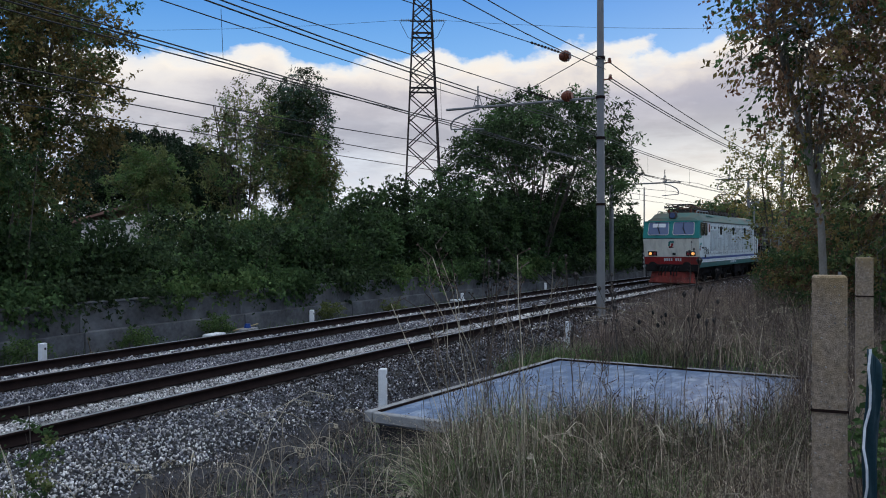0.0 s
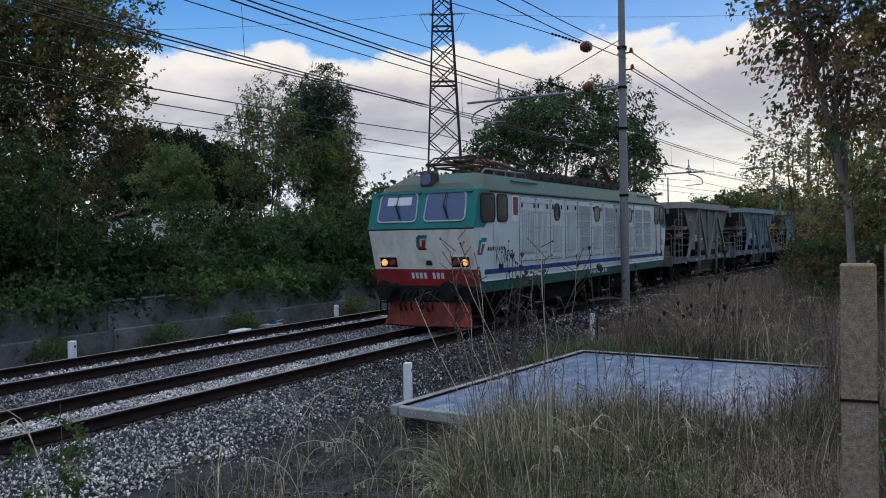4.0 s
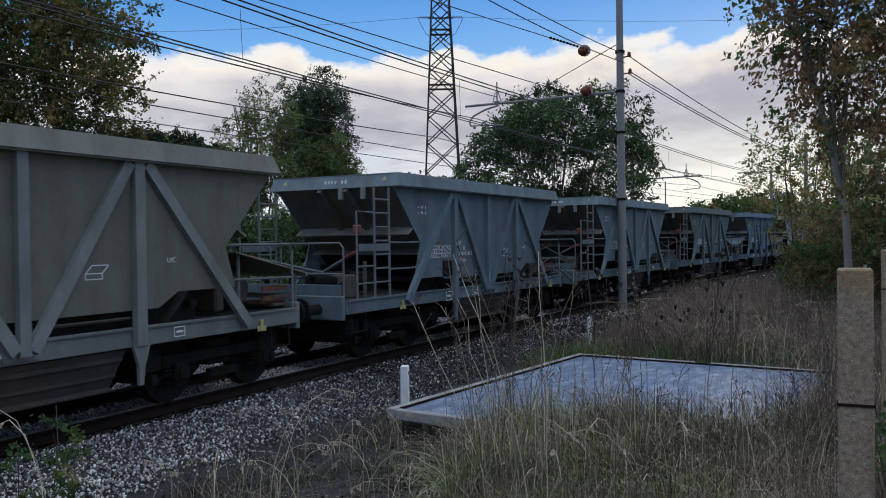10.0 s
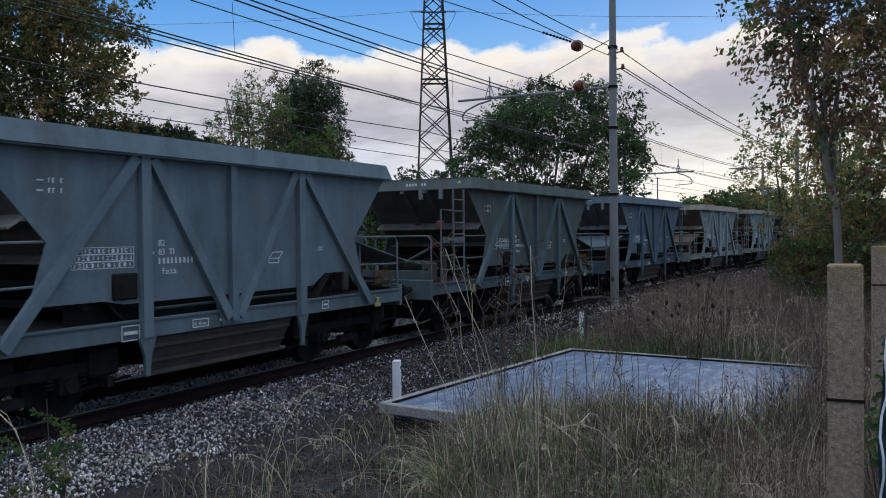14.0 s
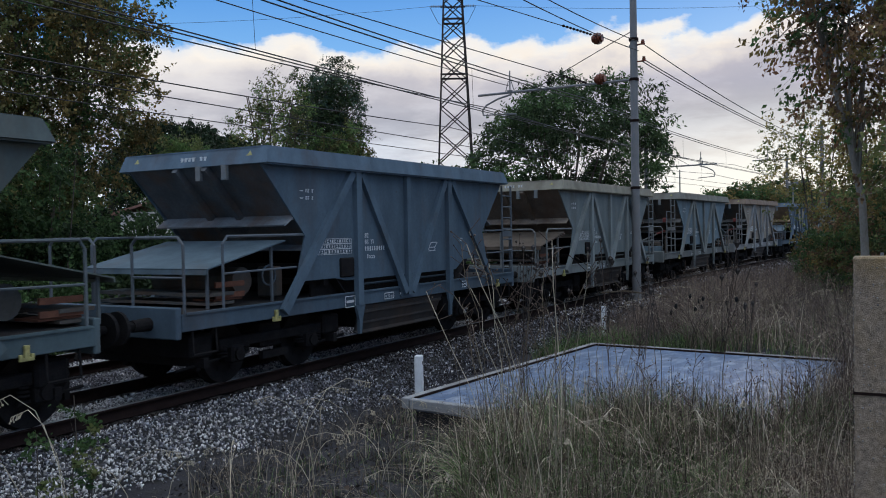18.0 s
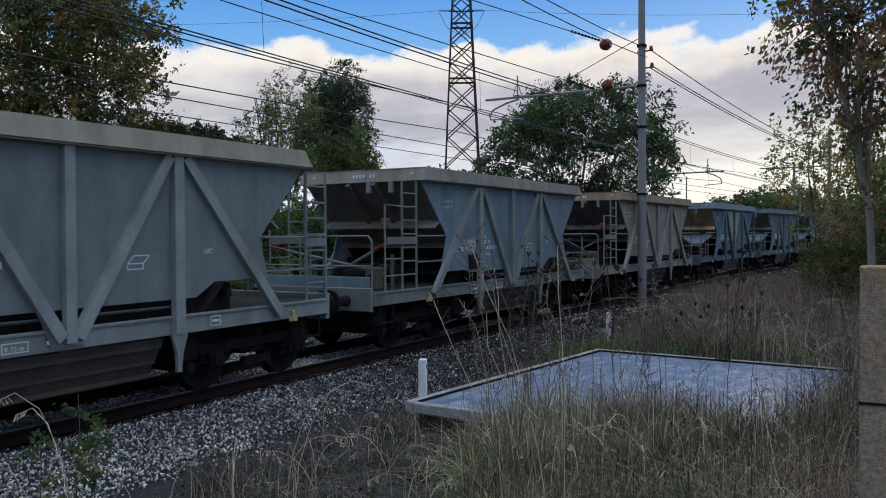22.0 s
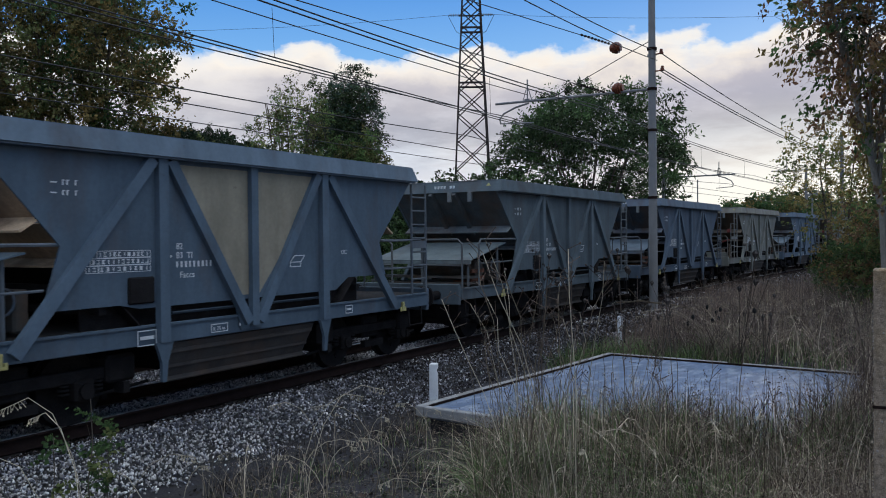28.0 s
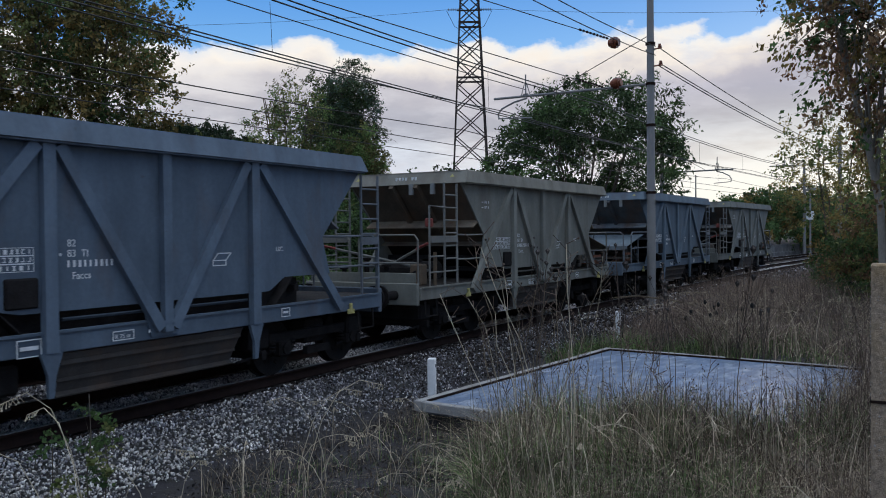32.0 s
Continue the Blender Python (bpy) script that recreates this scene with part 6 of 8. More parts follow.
def build_pylon(x, y, turn):
    """Square lattice pylon, tapering, with crossed bracing and an insulator bar."""
    ground = 1.2
    p = thing("lattice_pylon", "tall dark lattice steel pylon behind the trees", "pylon", pose(x, y, ground, 0, 0, turn))
    half = lambda z: float(np.interp(z, [0, 9, 34, 42], [3.0, 2.15, 1.0, 0.75]))
    levels = [0]
    while levels[-1] < 41:
        levels.append(levels[-1] + half(levels[-1]) * 1.75)
    corners = ((-1, -1), (1, -1), (1, 1), (-1, 1))
    for cx, cy in corners:
        bm = B()
        for a, b in zip(levels, levels[1:]):
            beam(bm, (cx * half(a), cy * half(a), a), (cx * half(b), cy * half(b), b), 0.2, 0.2)
        part("leg", bm, "tower", p)
    for k in range(4):
        (ax, ay), (bx, by) = corners[k], corners[(k + 1) % 4]
        for a, b in zip(levels, levels[1:]):
            ha, hb = half(a), half(b)
            part("brace", beam(B(), (ax * ha, ay * ha, a), (bx * hb, by * hb, b), 0.11, 0.11, (0.3, 0.2, 1)), "tower", p)
            part("brace", beam(B(), (bx * ha, by * ha, a), (ax * hb, ay * hb, b), 0.11, 0.11, (0.3, 0.2, 1)), "tower", p)
    for z in (27.6, 20.6):
        h = half(z)
        bm = B()
        for k in range(4):
            (ax, ay), (bx, by) = corners[k], corners[(k + 1) % 4]
            beam(bm, (ax * h, ay * h, z), (bx * h, by * h, z), 0.22, 0.22, (0, 0, 1))
        part("collar", bm, "tower", p)
    z = 29.4
    bm = beam(B(), (-1.6, 0, z), (1.6, 0, z), 0.16, 0.16, (0, 0, 1))
    part("cross_arm", bm, "tower", p)
    for s in (-1, 1):
        bm = B()
        for i in range(7):
            disc(bm, (s * (1.35 + i * 0.22), 0, z + 0.1), (1, 0, 0), 0.17, 0.09, 10)
        tube(bm, (s * 1.2, 0, z + 0.1), (s * 3.0, 0, z + 0.1), 0.04)
        part("insulator_string", bm, "steel", p)
        part("jumper", pipe(B(), [(s * 2.9, 0, z), (s * 1.9, 0.4, z - 1.9), (s * 0.4, 1.0, z - 2.7)], 0.03), "wire", p)
    top = Vector((x, y, ground + z + 0.1))
    d = Vector((math.cos(radians(turn)), math.sin(radians(turn)), 0))
    wire("power_cable", "thin grey power cable from the pylon", [top - d * 3, top - d * 140 + Vector((0, 0, 9))], 0.02, 5.0, "power cables")
    wire("power_cable", "thin grey power cable from the pylon", [top + d * 3, top + d * 140 + Vector((0, 0, 12))], 0.02, 5.0, "power cables")


build_pylon(95.3, 48.8, -62.0)


def build_post(x, y, top, wide, turn, strap):
    p = thing("fence_post", "square pebbled concrete fence post with a rusty strap", "fence post", pose(x, y, 0, 0, 0, turn), "fence posts")
    h = wide / 2
    post = part("shaft", box(B(), -h, h, -h * 0.8, h * 0.8, 0.2, top, 0.006), "post", p)
    bm = B()
    rng = random.Random(int(x * 100))
    for i in range(260):
        z, a = rng.uniform(0.7, top - 0.01), rng.uniform(-h * 0.92, h * 0.92)
        r = rng.uniform(0.0012, 0.0036)
        bmesh.ops.create_icosphere(bm, subdivisions=1, radius=r, matrix=Matrix.LocRotScale((-h, a * 0.8, z) if i % 2 else (a, h * 0.8, z), None, (0.7, 1.2, 1)))
    tagged(part("pebble_grain", bm, "pebble", p), kind="stuff")
    for z in strap:
        part("strap", box(B(), -h - 0.004, h + 0.004, -h * 0.8 - 0.004, h * 0.8 + 0.004, z - 0.006, z + 0.004), "rail", p)
    part("wire_tie", pipe(B(), [(h + 0.012, -h * 0.5, 0.4), (h + 0.014, -h * 0.45, 1.2), (h + 0.012, -h * 0.5, top + 0.01)], 0.006), "mast", p)
    return p


build_post(3.28, 0.055, 2.175, 0.142, 2.0, (1.705,))
build_post(7.0, -0.12, 2.175, 0.142, 3.0, (1.89,))


def build_tarp():
    """Dark sheet wrapped along the fence, its pale edge hanging in folds."""
    t = thing("tarpaulin", "dark blue tarpaulin on the fence with a white hem", "tarpaulin")
    n = 24
    v, f = [], []
    for i in range(n + 1):
        z = 0.3 + i * 1.63 / n
        for j in range(7):
            v.append((3.2 + 0.015 * math.sin(i * 1.3 + j) + j * 0.01, -0.035 - 0.004 * math.sin(i * 0.9) - 0.0075 * j - (0.03 * (i / n) ** 2), z - 0.01 * j))
    for i in range(n):
        for j in range(6):
            a = i * 7 + j
            f.append((a, a + 1, a + 8, a + 7))
    me = quads("sheet", v, f, "tarp")
    sh = new("sheet", me)
    sh.parent = t
    sol = sh.modifiers.new("thick", "SOLIDIFY")
    sol.thickness = 0.004
    part("hem", pipe(B(), [Vector(v[i * 7]) + Vector((-0.008, 0.007 * math.sin(i * 1.7) - 0.008, 0)) for i in range(n + 1)], 0.0045), "tarp_edge", t, "white rope-like hem")
    part("hem", pipe(B(), [Vector(v[i * 7]) + Vector((-0.008, -0.022 + 0.009 * math.sin(i * 1.1), 0)) for i in range(14)], 0.003), "tarp_edge", t, "white rope-like hem")


build_tarp()


def build_house(x, y, turn):
    h = thing("house", "pale house with a tiled roof behind the trees", "house", pose(x, y, 1.2, 0, 0, turn))
    part("wall", box(B(), -5, 5, -4, 4, -0.3, 3.2), "house_wall", h)
    part("roof", plate(plate(B(), [(-5.6, -4.7, 3.1), (5.6, -4.7, 3.1), (5.6, 0, 4.6), (-5.6, 0, 4.6)], 0.2), [(5.6, 4.7, 3.1), (-5.6, 4.7, 3.1), (-5.6, 0, 4.6), (5.6, 0, 4.6)], 0.2), "house_roof", h)
    for i in (-3, 0, 3):
        w = part("window", box(B(), i - 0.6, i + 0.6, -4.06, -3.98, 1.3, 2.4), "dark_glass", h)
        part("sill", box(B(), i - 0.7, i + 0.7, -4.15, -3.98, 1.2, 1.3), "kerb", w)
    part("balcony", box(B(), -5, 5, -5.0, -4.0, 0.8, 1.0), "house_roof", h)


build_house(58.6, 60.5, 40.0)


def build_small_signals():
    p = thing("signal_post", "thin grey post with a small dark sign by the far track", "signal post", pose(60.0, 13.0, 0))
    part("pole", tube(B(), (0, 0, -0.6), (0, 0, 6.2), 0.06, 0.045), "mast", p)
    part("plate", box(B(), -0.03, 0.03, -0.13, 0.13, 0.4, 1.7, 0.01), "rubber", p)
    for k in range(4):
        part("mark", box(B(), -0.036, -0.03, -0.08, 0.08, 0.5 + k * 0.3, 0.65 + k * 0.3), "marker", p)
    p = thing("relay_post", "grey post with a white relay box between the tracks", "signal post", pose(76.0, 11.6 + shift(76.0), 0))
    part("pole", tube(B(), (0, 0, -0.3), (0, 0, 5.6), 0.08, 0.06), "mast", p)
    part("relay_box", box(B(), -0.22, 0.22, -0.3, 0.3, 3.1, 3.8, 0.03), "marker", p, "white relay box")
    part("head", box(B(), -0.15, 0.15, -0.4, 0.4, 5.5, 5.65, 0.02), "mast", p)
    b = thing("junction_box", "grey trackside junction box with a blue cap", "junction box", pose(18.9, 15.3, -0.4, 0, 0, 12))
    part("case", box(B(), -0.3, 0.3, -0.2, 0.2, 0, 0.3, 0.02), "kerb", b)
    part("cap", tube(B(), (0.05, 0, 0.3), (0.05, 0, 0.42), 0.11, 0.07, 12), "loco_blue", b, "blue cap")
    part("label_plate", box(B(), -0.28, 0.0, -0.212, -0.2, 0.02, 0.18), "marker", b, "white plate")
    part("pipe", pipe(B(), [(-0.6, 0.1, 0.28), (0.9, 0.1, 0.33)], 0.02), "brass", b)
    for x, y, t in ((17.6, 15.35, 10), (32.5, 15.0, -12)):
        c = thing("cable_cover", "pale concrete cable cover lying by the track", "cable cover", pose(x, y, -0.3, 0, 0, t), "cable covers")
        part("lid", box(B(), -0.35, 0.35, -0.15, 0.15, 0.1, 0.17, 0.015), "marker", c)
        part("trough", box(B(), -0.32, 0.32, -0.13, 0.13, -0.2, 0.1), "kerb", c)
    for x, y, z0, t, l in ((13.4, 15.1, -0.26, 30, 0.5), (22.9, 6.1, 0.35, -60, 2.2), (20.0, 2.4, 0.42, -72, 2.6)):
        st = thing("fallen_branch", "pale dry fallen branch resting in the weeds", "branch", pose(x, y, z0, 0, 0, t), "fallen branches")
        part("stem", pipe(B(), [(-l / 2, 0, 0.12), (-l / 5, 0.05, 0.16), (l / 5, -0.04, 0.05), (l / 2, 0, -0.1)], 0.022), "grass_dry", st)
        part("twig", pipe(B(), [(-l / 5, 0.05, 0.16), (-l / 3, 0.1, 0.5)], 0.01), "grass_dry", st)


build_small_signals()


def build_far():
    """Low wooded hills on the horizon."""
    for name, label, dist, hgt, a0, a1, seed, mat in (("far_hill", "low hazy hill far beyond the line", 900, 40, -40, 100, 3, "far_field"), ("far_wood", "dark belt of far trees", 330, 9, -30, 95, 8, "leaf_dark")):
        rng = np.random.default_rng(seed)
        n = 260
        a = np.radians(np.linspace(a0, a1, n))
        h = hgt * (0.5 + 0.25 * np.sin(a * 9 + 1) + 0.12 * np.sin(a * 23) + (0.16 * rng.random(n) if mat == "leaf_dark" else 0.02 * rng.random(n)))
        base = np.stack([np.cos(a) * dist, np.sin(a) * dist, np.full(n, -3.0)], -1)
        top = np.stack([np.cos(a) * dist * 1.05, np.sin(a) * dist * 1.05, h], -1)
        back = np.stack([np.cos(a) * dist * 1.3, np.sin(a) * dist * 1.3, np.full(n, -3.0)], -1)
        v = np.concatenate([base, top, back])
        i = np.arange(n - 1)
        f = np.concatenate([np.stack([i, i + 1, i + 1 + n, i + n], -1), np.stack([i + n, i + 1 + n, i + 1 + 2 * n, i + 2 * n], -1)])
        tagged(new(name, quads(name, v, f, mat)), label, "hill" if name == "far_hill" else "wood", kind="structure")


build_far()

# ---- plants ----
def leaf_quads(c, n_dir, size, slim, rng):
    """Kite-shaped leaves at centres c, pointing roughly along n_dir."""
    k = len(c)
    a = n_dir + rng.normal(0, 0.55, (k, 3))
    a /= np.linalg.norm(a, axis=1, keepdims=True) + 1e-9
    b = np.cross(a, rng.normal(0, 1, (k, 3)))
    b /= np.linalg.norm(b, axis=1, keepdims=True) + 1e-9
    s = (size * rng.uniform(0.6, 1.3, k))[:, None]
    tip, root, l, r = c + a * s * 0.5, c - a * s * 0.5, c - a * s * 0.08 + b * s * slim, c - a * s * 0.08 - b * s * slim
    v = np.stack([root, r, tip, l], 1).reshape(-1, 3)
    return v, np.arange(k * 4).reshape(-1, 4)


def sticks(segs, n=5):
    """Tapered round limbs: rows of p, q, radius at p, radius at q."""
    v, f = [], []
    for p, q, r0, r1 in segs:
        p, q = np.array(p, float), np.array(q, float)
        t = (q - p) / (np.linalg.norm(q - p) + 1e-9)
        a = np.cross(t, [0.31, 0.77, 0.55])
        a /= np.linalg.norm(a)
        b = np.cross(t, a)
        k = len(v)
        for c, r in ((p, r0), (q, r1)):
            for i in range(n):
                w = 2 * math.pi * i / n
                v.append(c + (a * math.cos(w) + b * math.sin(w)) * r)
        for i in range(n):
            f.append((k + i, k + (i + 1) % n, k + n + (i + 1) % n, k + n + i))
    return v, f


def build_tree(name, label, at, trunk_h, crown, clumps, per, clump_r, leaf, mats, seed, stems=1, trunk_r=0.16, squash=0.7, slim=0.3, shell=0.55, bark="bark", lean=(0, 0), droop=0.3, fan=0.5, hollow=0.0):
    """A tree: stems, limbs to every clump of the crown, and leaves scattered about the clumps.
    crown: centre (dx, dy, z) over the foot and half-sizes."""
    rng = np.random.default_rng(seed)
    x, y = at
    z0 = float(ground_height(np.array(x, float), np.array(y, float))) - 0.15
    tree = thing(name, label, "tree" if "shrub" not in name else "shrub", pose(x, y, z0))
    (cx, cy, cz), (rx, ry, rz) = crown
    d = rng.normal(0, 1, (clumps, 3))
    d /= np.linalg.norm(d, axis=1, keepdims=True)
    rad = shell + (1 - shell) * rng.random(clumps) ** 0.7
    lump = 1 + 0.22 * np.sin(d[:, 0] * 5 + seed) * np.cos(d[:, 2] * 4 + seed * 2)
    c = np.array([cx, cy, cz]) + d * (rad * lump)[:, None] * np.array([rx, ry, rz])
    if hollow:
        reach = np.hypot((c[:, 0] - cx) / rx, (c[:, 1] - cy) / ry)
        c = c[c[:, 2] > cz + rz * (hollow - 1.25 * np.clip(reach - 0.45, 0, 1))]
    c = c[c[:, 2] > 0.4]
    segs = []
    feet = []
    for s in range(stems):
        w = 2 * math.pi * s / stems + rng.uniform(0, 1)
        off = np.array([math.cos(w), math.sin(w), 0]) * (0.0 if stems == 1 else fan * 0.4)
        out = np.array([math.cos(w), math.sin(w), 0]) * (0.0 if stems == 1 else fan)
        pts = [off + np.array([0, 0, -0.2])]
        top = np.array([cx * 0.8 + lean[0], cy * 0.8 + lean[1], max(trunk_h, 0.5)]) + out * 2.2
        for i in range(1, 6):
            t = i / 5
            pts.append(off + (top - off) * np.array([t ** 1.3, t ** 1.3, t]) + rng.normal(0, 0.05 * trunk_h / 5, 3) * (i < 5))
        for i in range(5):
            r = lambda k: trunk_r * (1 - 0.6 * k / 5)
            segs.append((pts[i], pts[i + 1], r(i), r(i + 1)))
        feet.append(pts)
    # main limbs leave the stems, and each clump hangs on the nearest of them
    r = trunk_r * 0.38
    limbs = []
    for k in c[rng.permutation(len(c))[:max(5 * stems if stems < 4 else 2 * stems, len(c) // 16)]]:
        pts = feet[int(np.argmin([np.hypot(*(q[4][:2] - k[:2])) for q in feet]))]
        at_stem = rng.uniform(2.2, 5.0) if k[2] > pts[3][2] else rng.uniform(1.8, 3.6)
        i = min(4, int(at_stem))
        p = pts[i] + (pts[i + 1] - pts[i]) * (at_stem - i)
        end = p + (k - p) * 0.8
        mid = (p + end) / 2 + np.array([0, 0, 0.1 * np.linalg.norm(end - p)]) + rng.normal(0, 0.06 * np.linalg.norm(end - p), 3)
        segs += [(p, mid, r, r * 0.65), (mid, end, r * 0.65, r * 0.3)]
        limbs += [mid, (mid + end) / 2, end]
    limbs = np.array(limbs)
    for k in c:
        p = limbs[int(np.argmin(np.linalg.norm(limbs - k, axis=1) + rng.uniform(0, clump_r, len(limbs))))]
        mid = (p + k) / 2 + np.array([0, 0, 0.1 * np.linalg.norm(k - p)])
        segs += [(p, mid, r * 0.3, r * 0.2), (mid, k, r * 0.2, r * 0.1)]
        e = k + rng.normal(0, clump_r * 0.6, 3)
        segs.append((k, e, r * 0.12, r * 0.06))
    v, f = sticks(segs[:5 * stems], 7)
    v2, f2 = sticks(segs[5 * stems:], 3)
    f = f + [tuple(i + len(v) for i in q) for q in f2]
    v = v + v2
    ob = new("trunk", quads("trunk", v, f, bark))
    ob.parent = tree
    tagged(ob, "branching trunk with thin limbs")
    n = len(mats)
    which = rng.integers(0, n, len(c))
    twigs = max(3, per // 13)
    centre = np.array([cx, cy, cz - 0.3 * rz])
    segs = []
    for j, mat in enumerate(mats):
        cc = c[which == j]
        if not len(cc):
            continue
        away = cc - centre
        away /= np.linalg.norm(away, axis=1, keepdims=True) + 1e-6
        start = np.repeat(cc, twigs, 0) + rng.normal(0, 0.22 * clump_r, (len(cc) * twigs, 3))
        d = np.repeat(away, twigs, 0) * 0.55 + rng.normal(0, 0.75, start.shape) * np.array([1, 1, squash])
        d /= np.linalg.norm(d, axis=1, keepdims=True) + 1e-6
        length = clump_r * rng.uniform(0.5, 1.25, (len(d), 1))
        ends = start + d * length - np.array([0, 0, 0.3 * droop]) * length
        segs += [(p, q, trunk_r * 0.05, trunk_r * 0.02) for p, q in zip(start[::2], ends[::2])]
        t = rng.uniform(0.1, 1.05, (len(d), 13))[:, :, None]
        pos = start[:, None] + d[:, None] * length[:, None] * t - np.array([0, 0, 0.3 * droop]) * length[:, None] * t * t
        pos = (pos + rng.normal(0, leaf * 0.42, pos.shape)).reshape(-1, 3)
        along_twig = np.repeat(d, 13, 0) * 0.6 - np.array([0, 0, droop * 0.7])
        v, f = leaf_quads(pos, along_twig, leaf, slim, rng)
        ob = new("crown", quads("crown", v, f, mat))
        ob.parent = tree
    v, f = sticks(segs, 3)
    ob = new("twig_tangle", quads("twig_tangle", v, f, bark))
    ob.parent = tree
    tagged(ob, kind="stuff")
    return tree


def build_trees():
    mixed = ["leaf_dark", "leaf_oak", "leaf_oak", "leaf_bronze", "leaf_bronze", "leaf_olive"]
    build_tree("broadleaf_tree", "tall broadleaf tree with thinning yellow-green leaves behind the wall", (17.25, 22.67), 8.8, ((0, 0, 6.8), (3.4, 3.4, 4.4)), 640, 78, 0.6, 0.13, mixed, 11, stems=4, trunk_r=0.085, shell=0.25, squash=0.9, fan=0.75)
    build_tree("broadleaf_tree", "dark broadleaf tree at the end of the hedge", (12.2, 22.6), 9.0, ((0, 0, 7.0), (3.4, 3.0, 5.6)), 130, 91, 0.72, 0.125, mixed, 12, stems=2, trunk_r=0.17, shell=0.3)
    build_tree("broadleaf_tree", "small pale green tree before the pine", (26.1, 26.2), 4.4, ((0, 0, 3.9), (1.45, 1.45, 1.7)), 170, 91, 0.45, 0.11, ["leaf_mid", "leaf_olive"], 21, stems=1, trunk_r=0.07, shell=0.25, bark="pale_bark")
    build_tree("umbrella_pine", "distant umbrella pine with a flat dark crown", (46.2, 46.6), 7.6, ((0, 0, 6.4), (5.2, 5.2, 3.0)), 900, 78, 0.62, 0.2, ["leaf_pine"], 13, trunk_r=0.25, squash=0.7, shell=0.45, hollow=-0.35)
    build_tree("umbrella_pine", "lower umbrella pine beside the larger one", (49.5, 45.0), 6.4, ((0, 0, 5.4), (4.0, 4.0, 2.9)), 520, 78, 0.6, 0.2, ["leaf_pine"], 27, trunk_r=0.22, squash=0.7, shell=0.45, hollow=-0.5)
    build_tree("broadleaf_tree", "broad dark tree behind the pale house", (63.0, 74.0), 6.0, ((0, 0, 5.2), (6.5, 6.5, 4.4)), 170, 65, 1.1, 0.36, ["leaf_dark", "leaf_pine"], 26, trunk_r=0.3, shell=0.2)
    build_tree("willow_tree", "slender yellow-green willow with upright branches", (29.8, 24.4), 7.4, ((0, 0, 5.3), (2.1, 2.1, 3.1)), 300, 52, 0.5, 0.12, ["leaf_olive", "leaf_mid", "leaf_oak"], 14, stems=7, trunk_r=0.05, slim=0.24, shell=0.3, fan=0.6, squash=1.2)
    build_tree("eucalyptus_tree", "dense dark grey-green tree with drooping leaves above the hedge", (34.5, 24.9), 8.8, ((0.0, 0, 6.3), (2.1, 2.1, 3.75)), 560, 78, 0.55, 0.14, ["leaf_heaven", "leaf_heaven", "leaf_blue"], 15, trunk_r=0.16, shell=0.25, droop=0.8, slim=0.2)
    build_tree("broadleaf_tree", "young yellow-green tree at the eucalyptus's foot", (32.95, 22.7), 4.9, ((0, 0, 4.5), (1.25, 1.25, 1.8)), 170, 78, 0.45, 0.12, ["leaf_mid", "leaf_olive", "leaf_oak"], 25, stems=1, trunk_r=0.055, shell=0.25, bark="pale_bark")
    build_tree("tree_of_heaven", "spreading tree with feathery layered leaves and many slim stems", (48.9, 17.2), 7.4, ((0.5, -0.2, 6.0), (6.2, 5.6, 5.0)), 680, 78, 0.8, 0.28, ["leaf_heaven", "leaf_heaven", "leaf_dark"], 16, stems=14, trunk_r=0.07, squash=0.3, slim=0.17, shell=0.5, droop=0.8, fan=1.3, hollow=0.22)
    build_tree("autumn_tree", "slender leaning tree with drooping bronze autumn leaves beside the slab", (19.0, 0.08), 7.6, ((0.1, 0.51, 7.4), (2.1, 1.9, 3.1)), 380, 39, 0.55, 0.135, ["leaf_autumn", "leaf_bronze", "leaf_dark", "leaf_rust"], 17, stems=1, trunk_r=0.095, slim=0.25, shell=0.25, bark="pale_bark", lean=(-0.1, 1.0), droop=1.0, fan=0.3)
    build_tree("autumn_tree", "rusty-leaved tree with crowded stems at the field's edge", (18.4, -1.25), 6.5, ((0.0, 0.1, 5.6), (2.2, 1.8, 4.2)), 200, 39, 0.6, 0.12, ["leaf_autumn", "leaf_olive", "leaf_bronze", "leaf_rust"], 18, stems=4, trunk_r=0.09, shell=0.2, bark="pale_bark", droop=0.6, fan=0.3)
    build_tree("young_tree", "young tree with thin yellow-green leaves near the line", (36.0, 2.6), 6.0, ((0, 0, 4.9), (2.3, 2.1, 2.5)), 150, 39, 0.55, 0.12, ["leaf_yellow", "leaf_olive"], 19, stems=3, trunk_r=0.05, shell=0.2, fan=0.4)
    build_tree("young_tree", "thin yellowing tree behind the weeds", (31.0, 0.6), 5.5, ((0, 0, 4.0), (2.0, 1.5, 3.0)), 200, 39, 0.55, 0.12, ["leaf_olive", "leaf_yellow", "leaf_bronze"], 22, stems=3, trunk_r=0.06, shell=0.2, fan=0.4)
    for i, (x, y, h, w) in enumerate(((23.0, 0.1, 4.6, 1.2), (21.6, -0.7, 5.0, 1.3), (25.0, 0.9, 3.6, 1.2), (22.0, -2.0, 5.4, 1.6))):
        build_tree("shrub", "tangled olive-brown shrub under the autumn trees", (x, y), h * 0.6, ((0, 0, h * 0.52), (w, w * 0.8, h * 0.5)), 130, 39, 0.45, 0.1, ["leaf_olive", "leaf_bronze", "leaf_dark", "leaf_autumn"], 110 + i, stems=5, trunk_r=0.03, shell=0.3, fan=0.3)
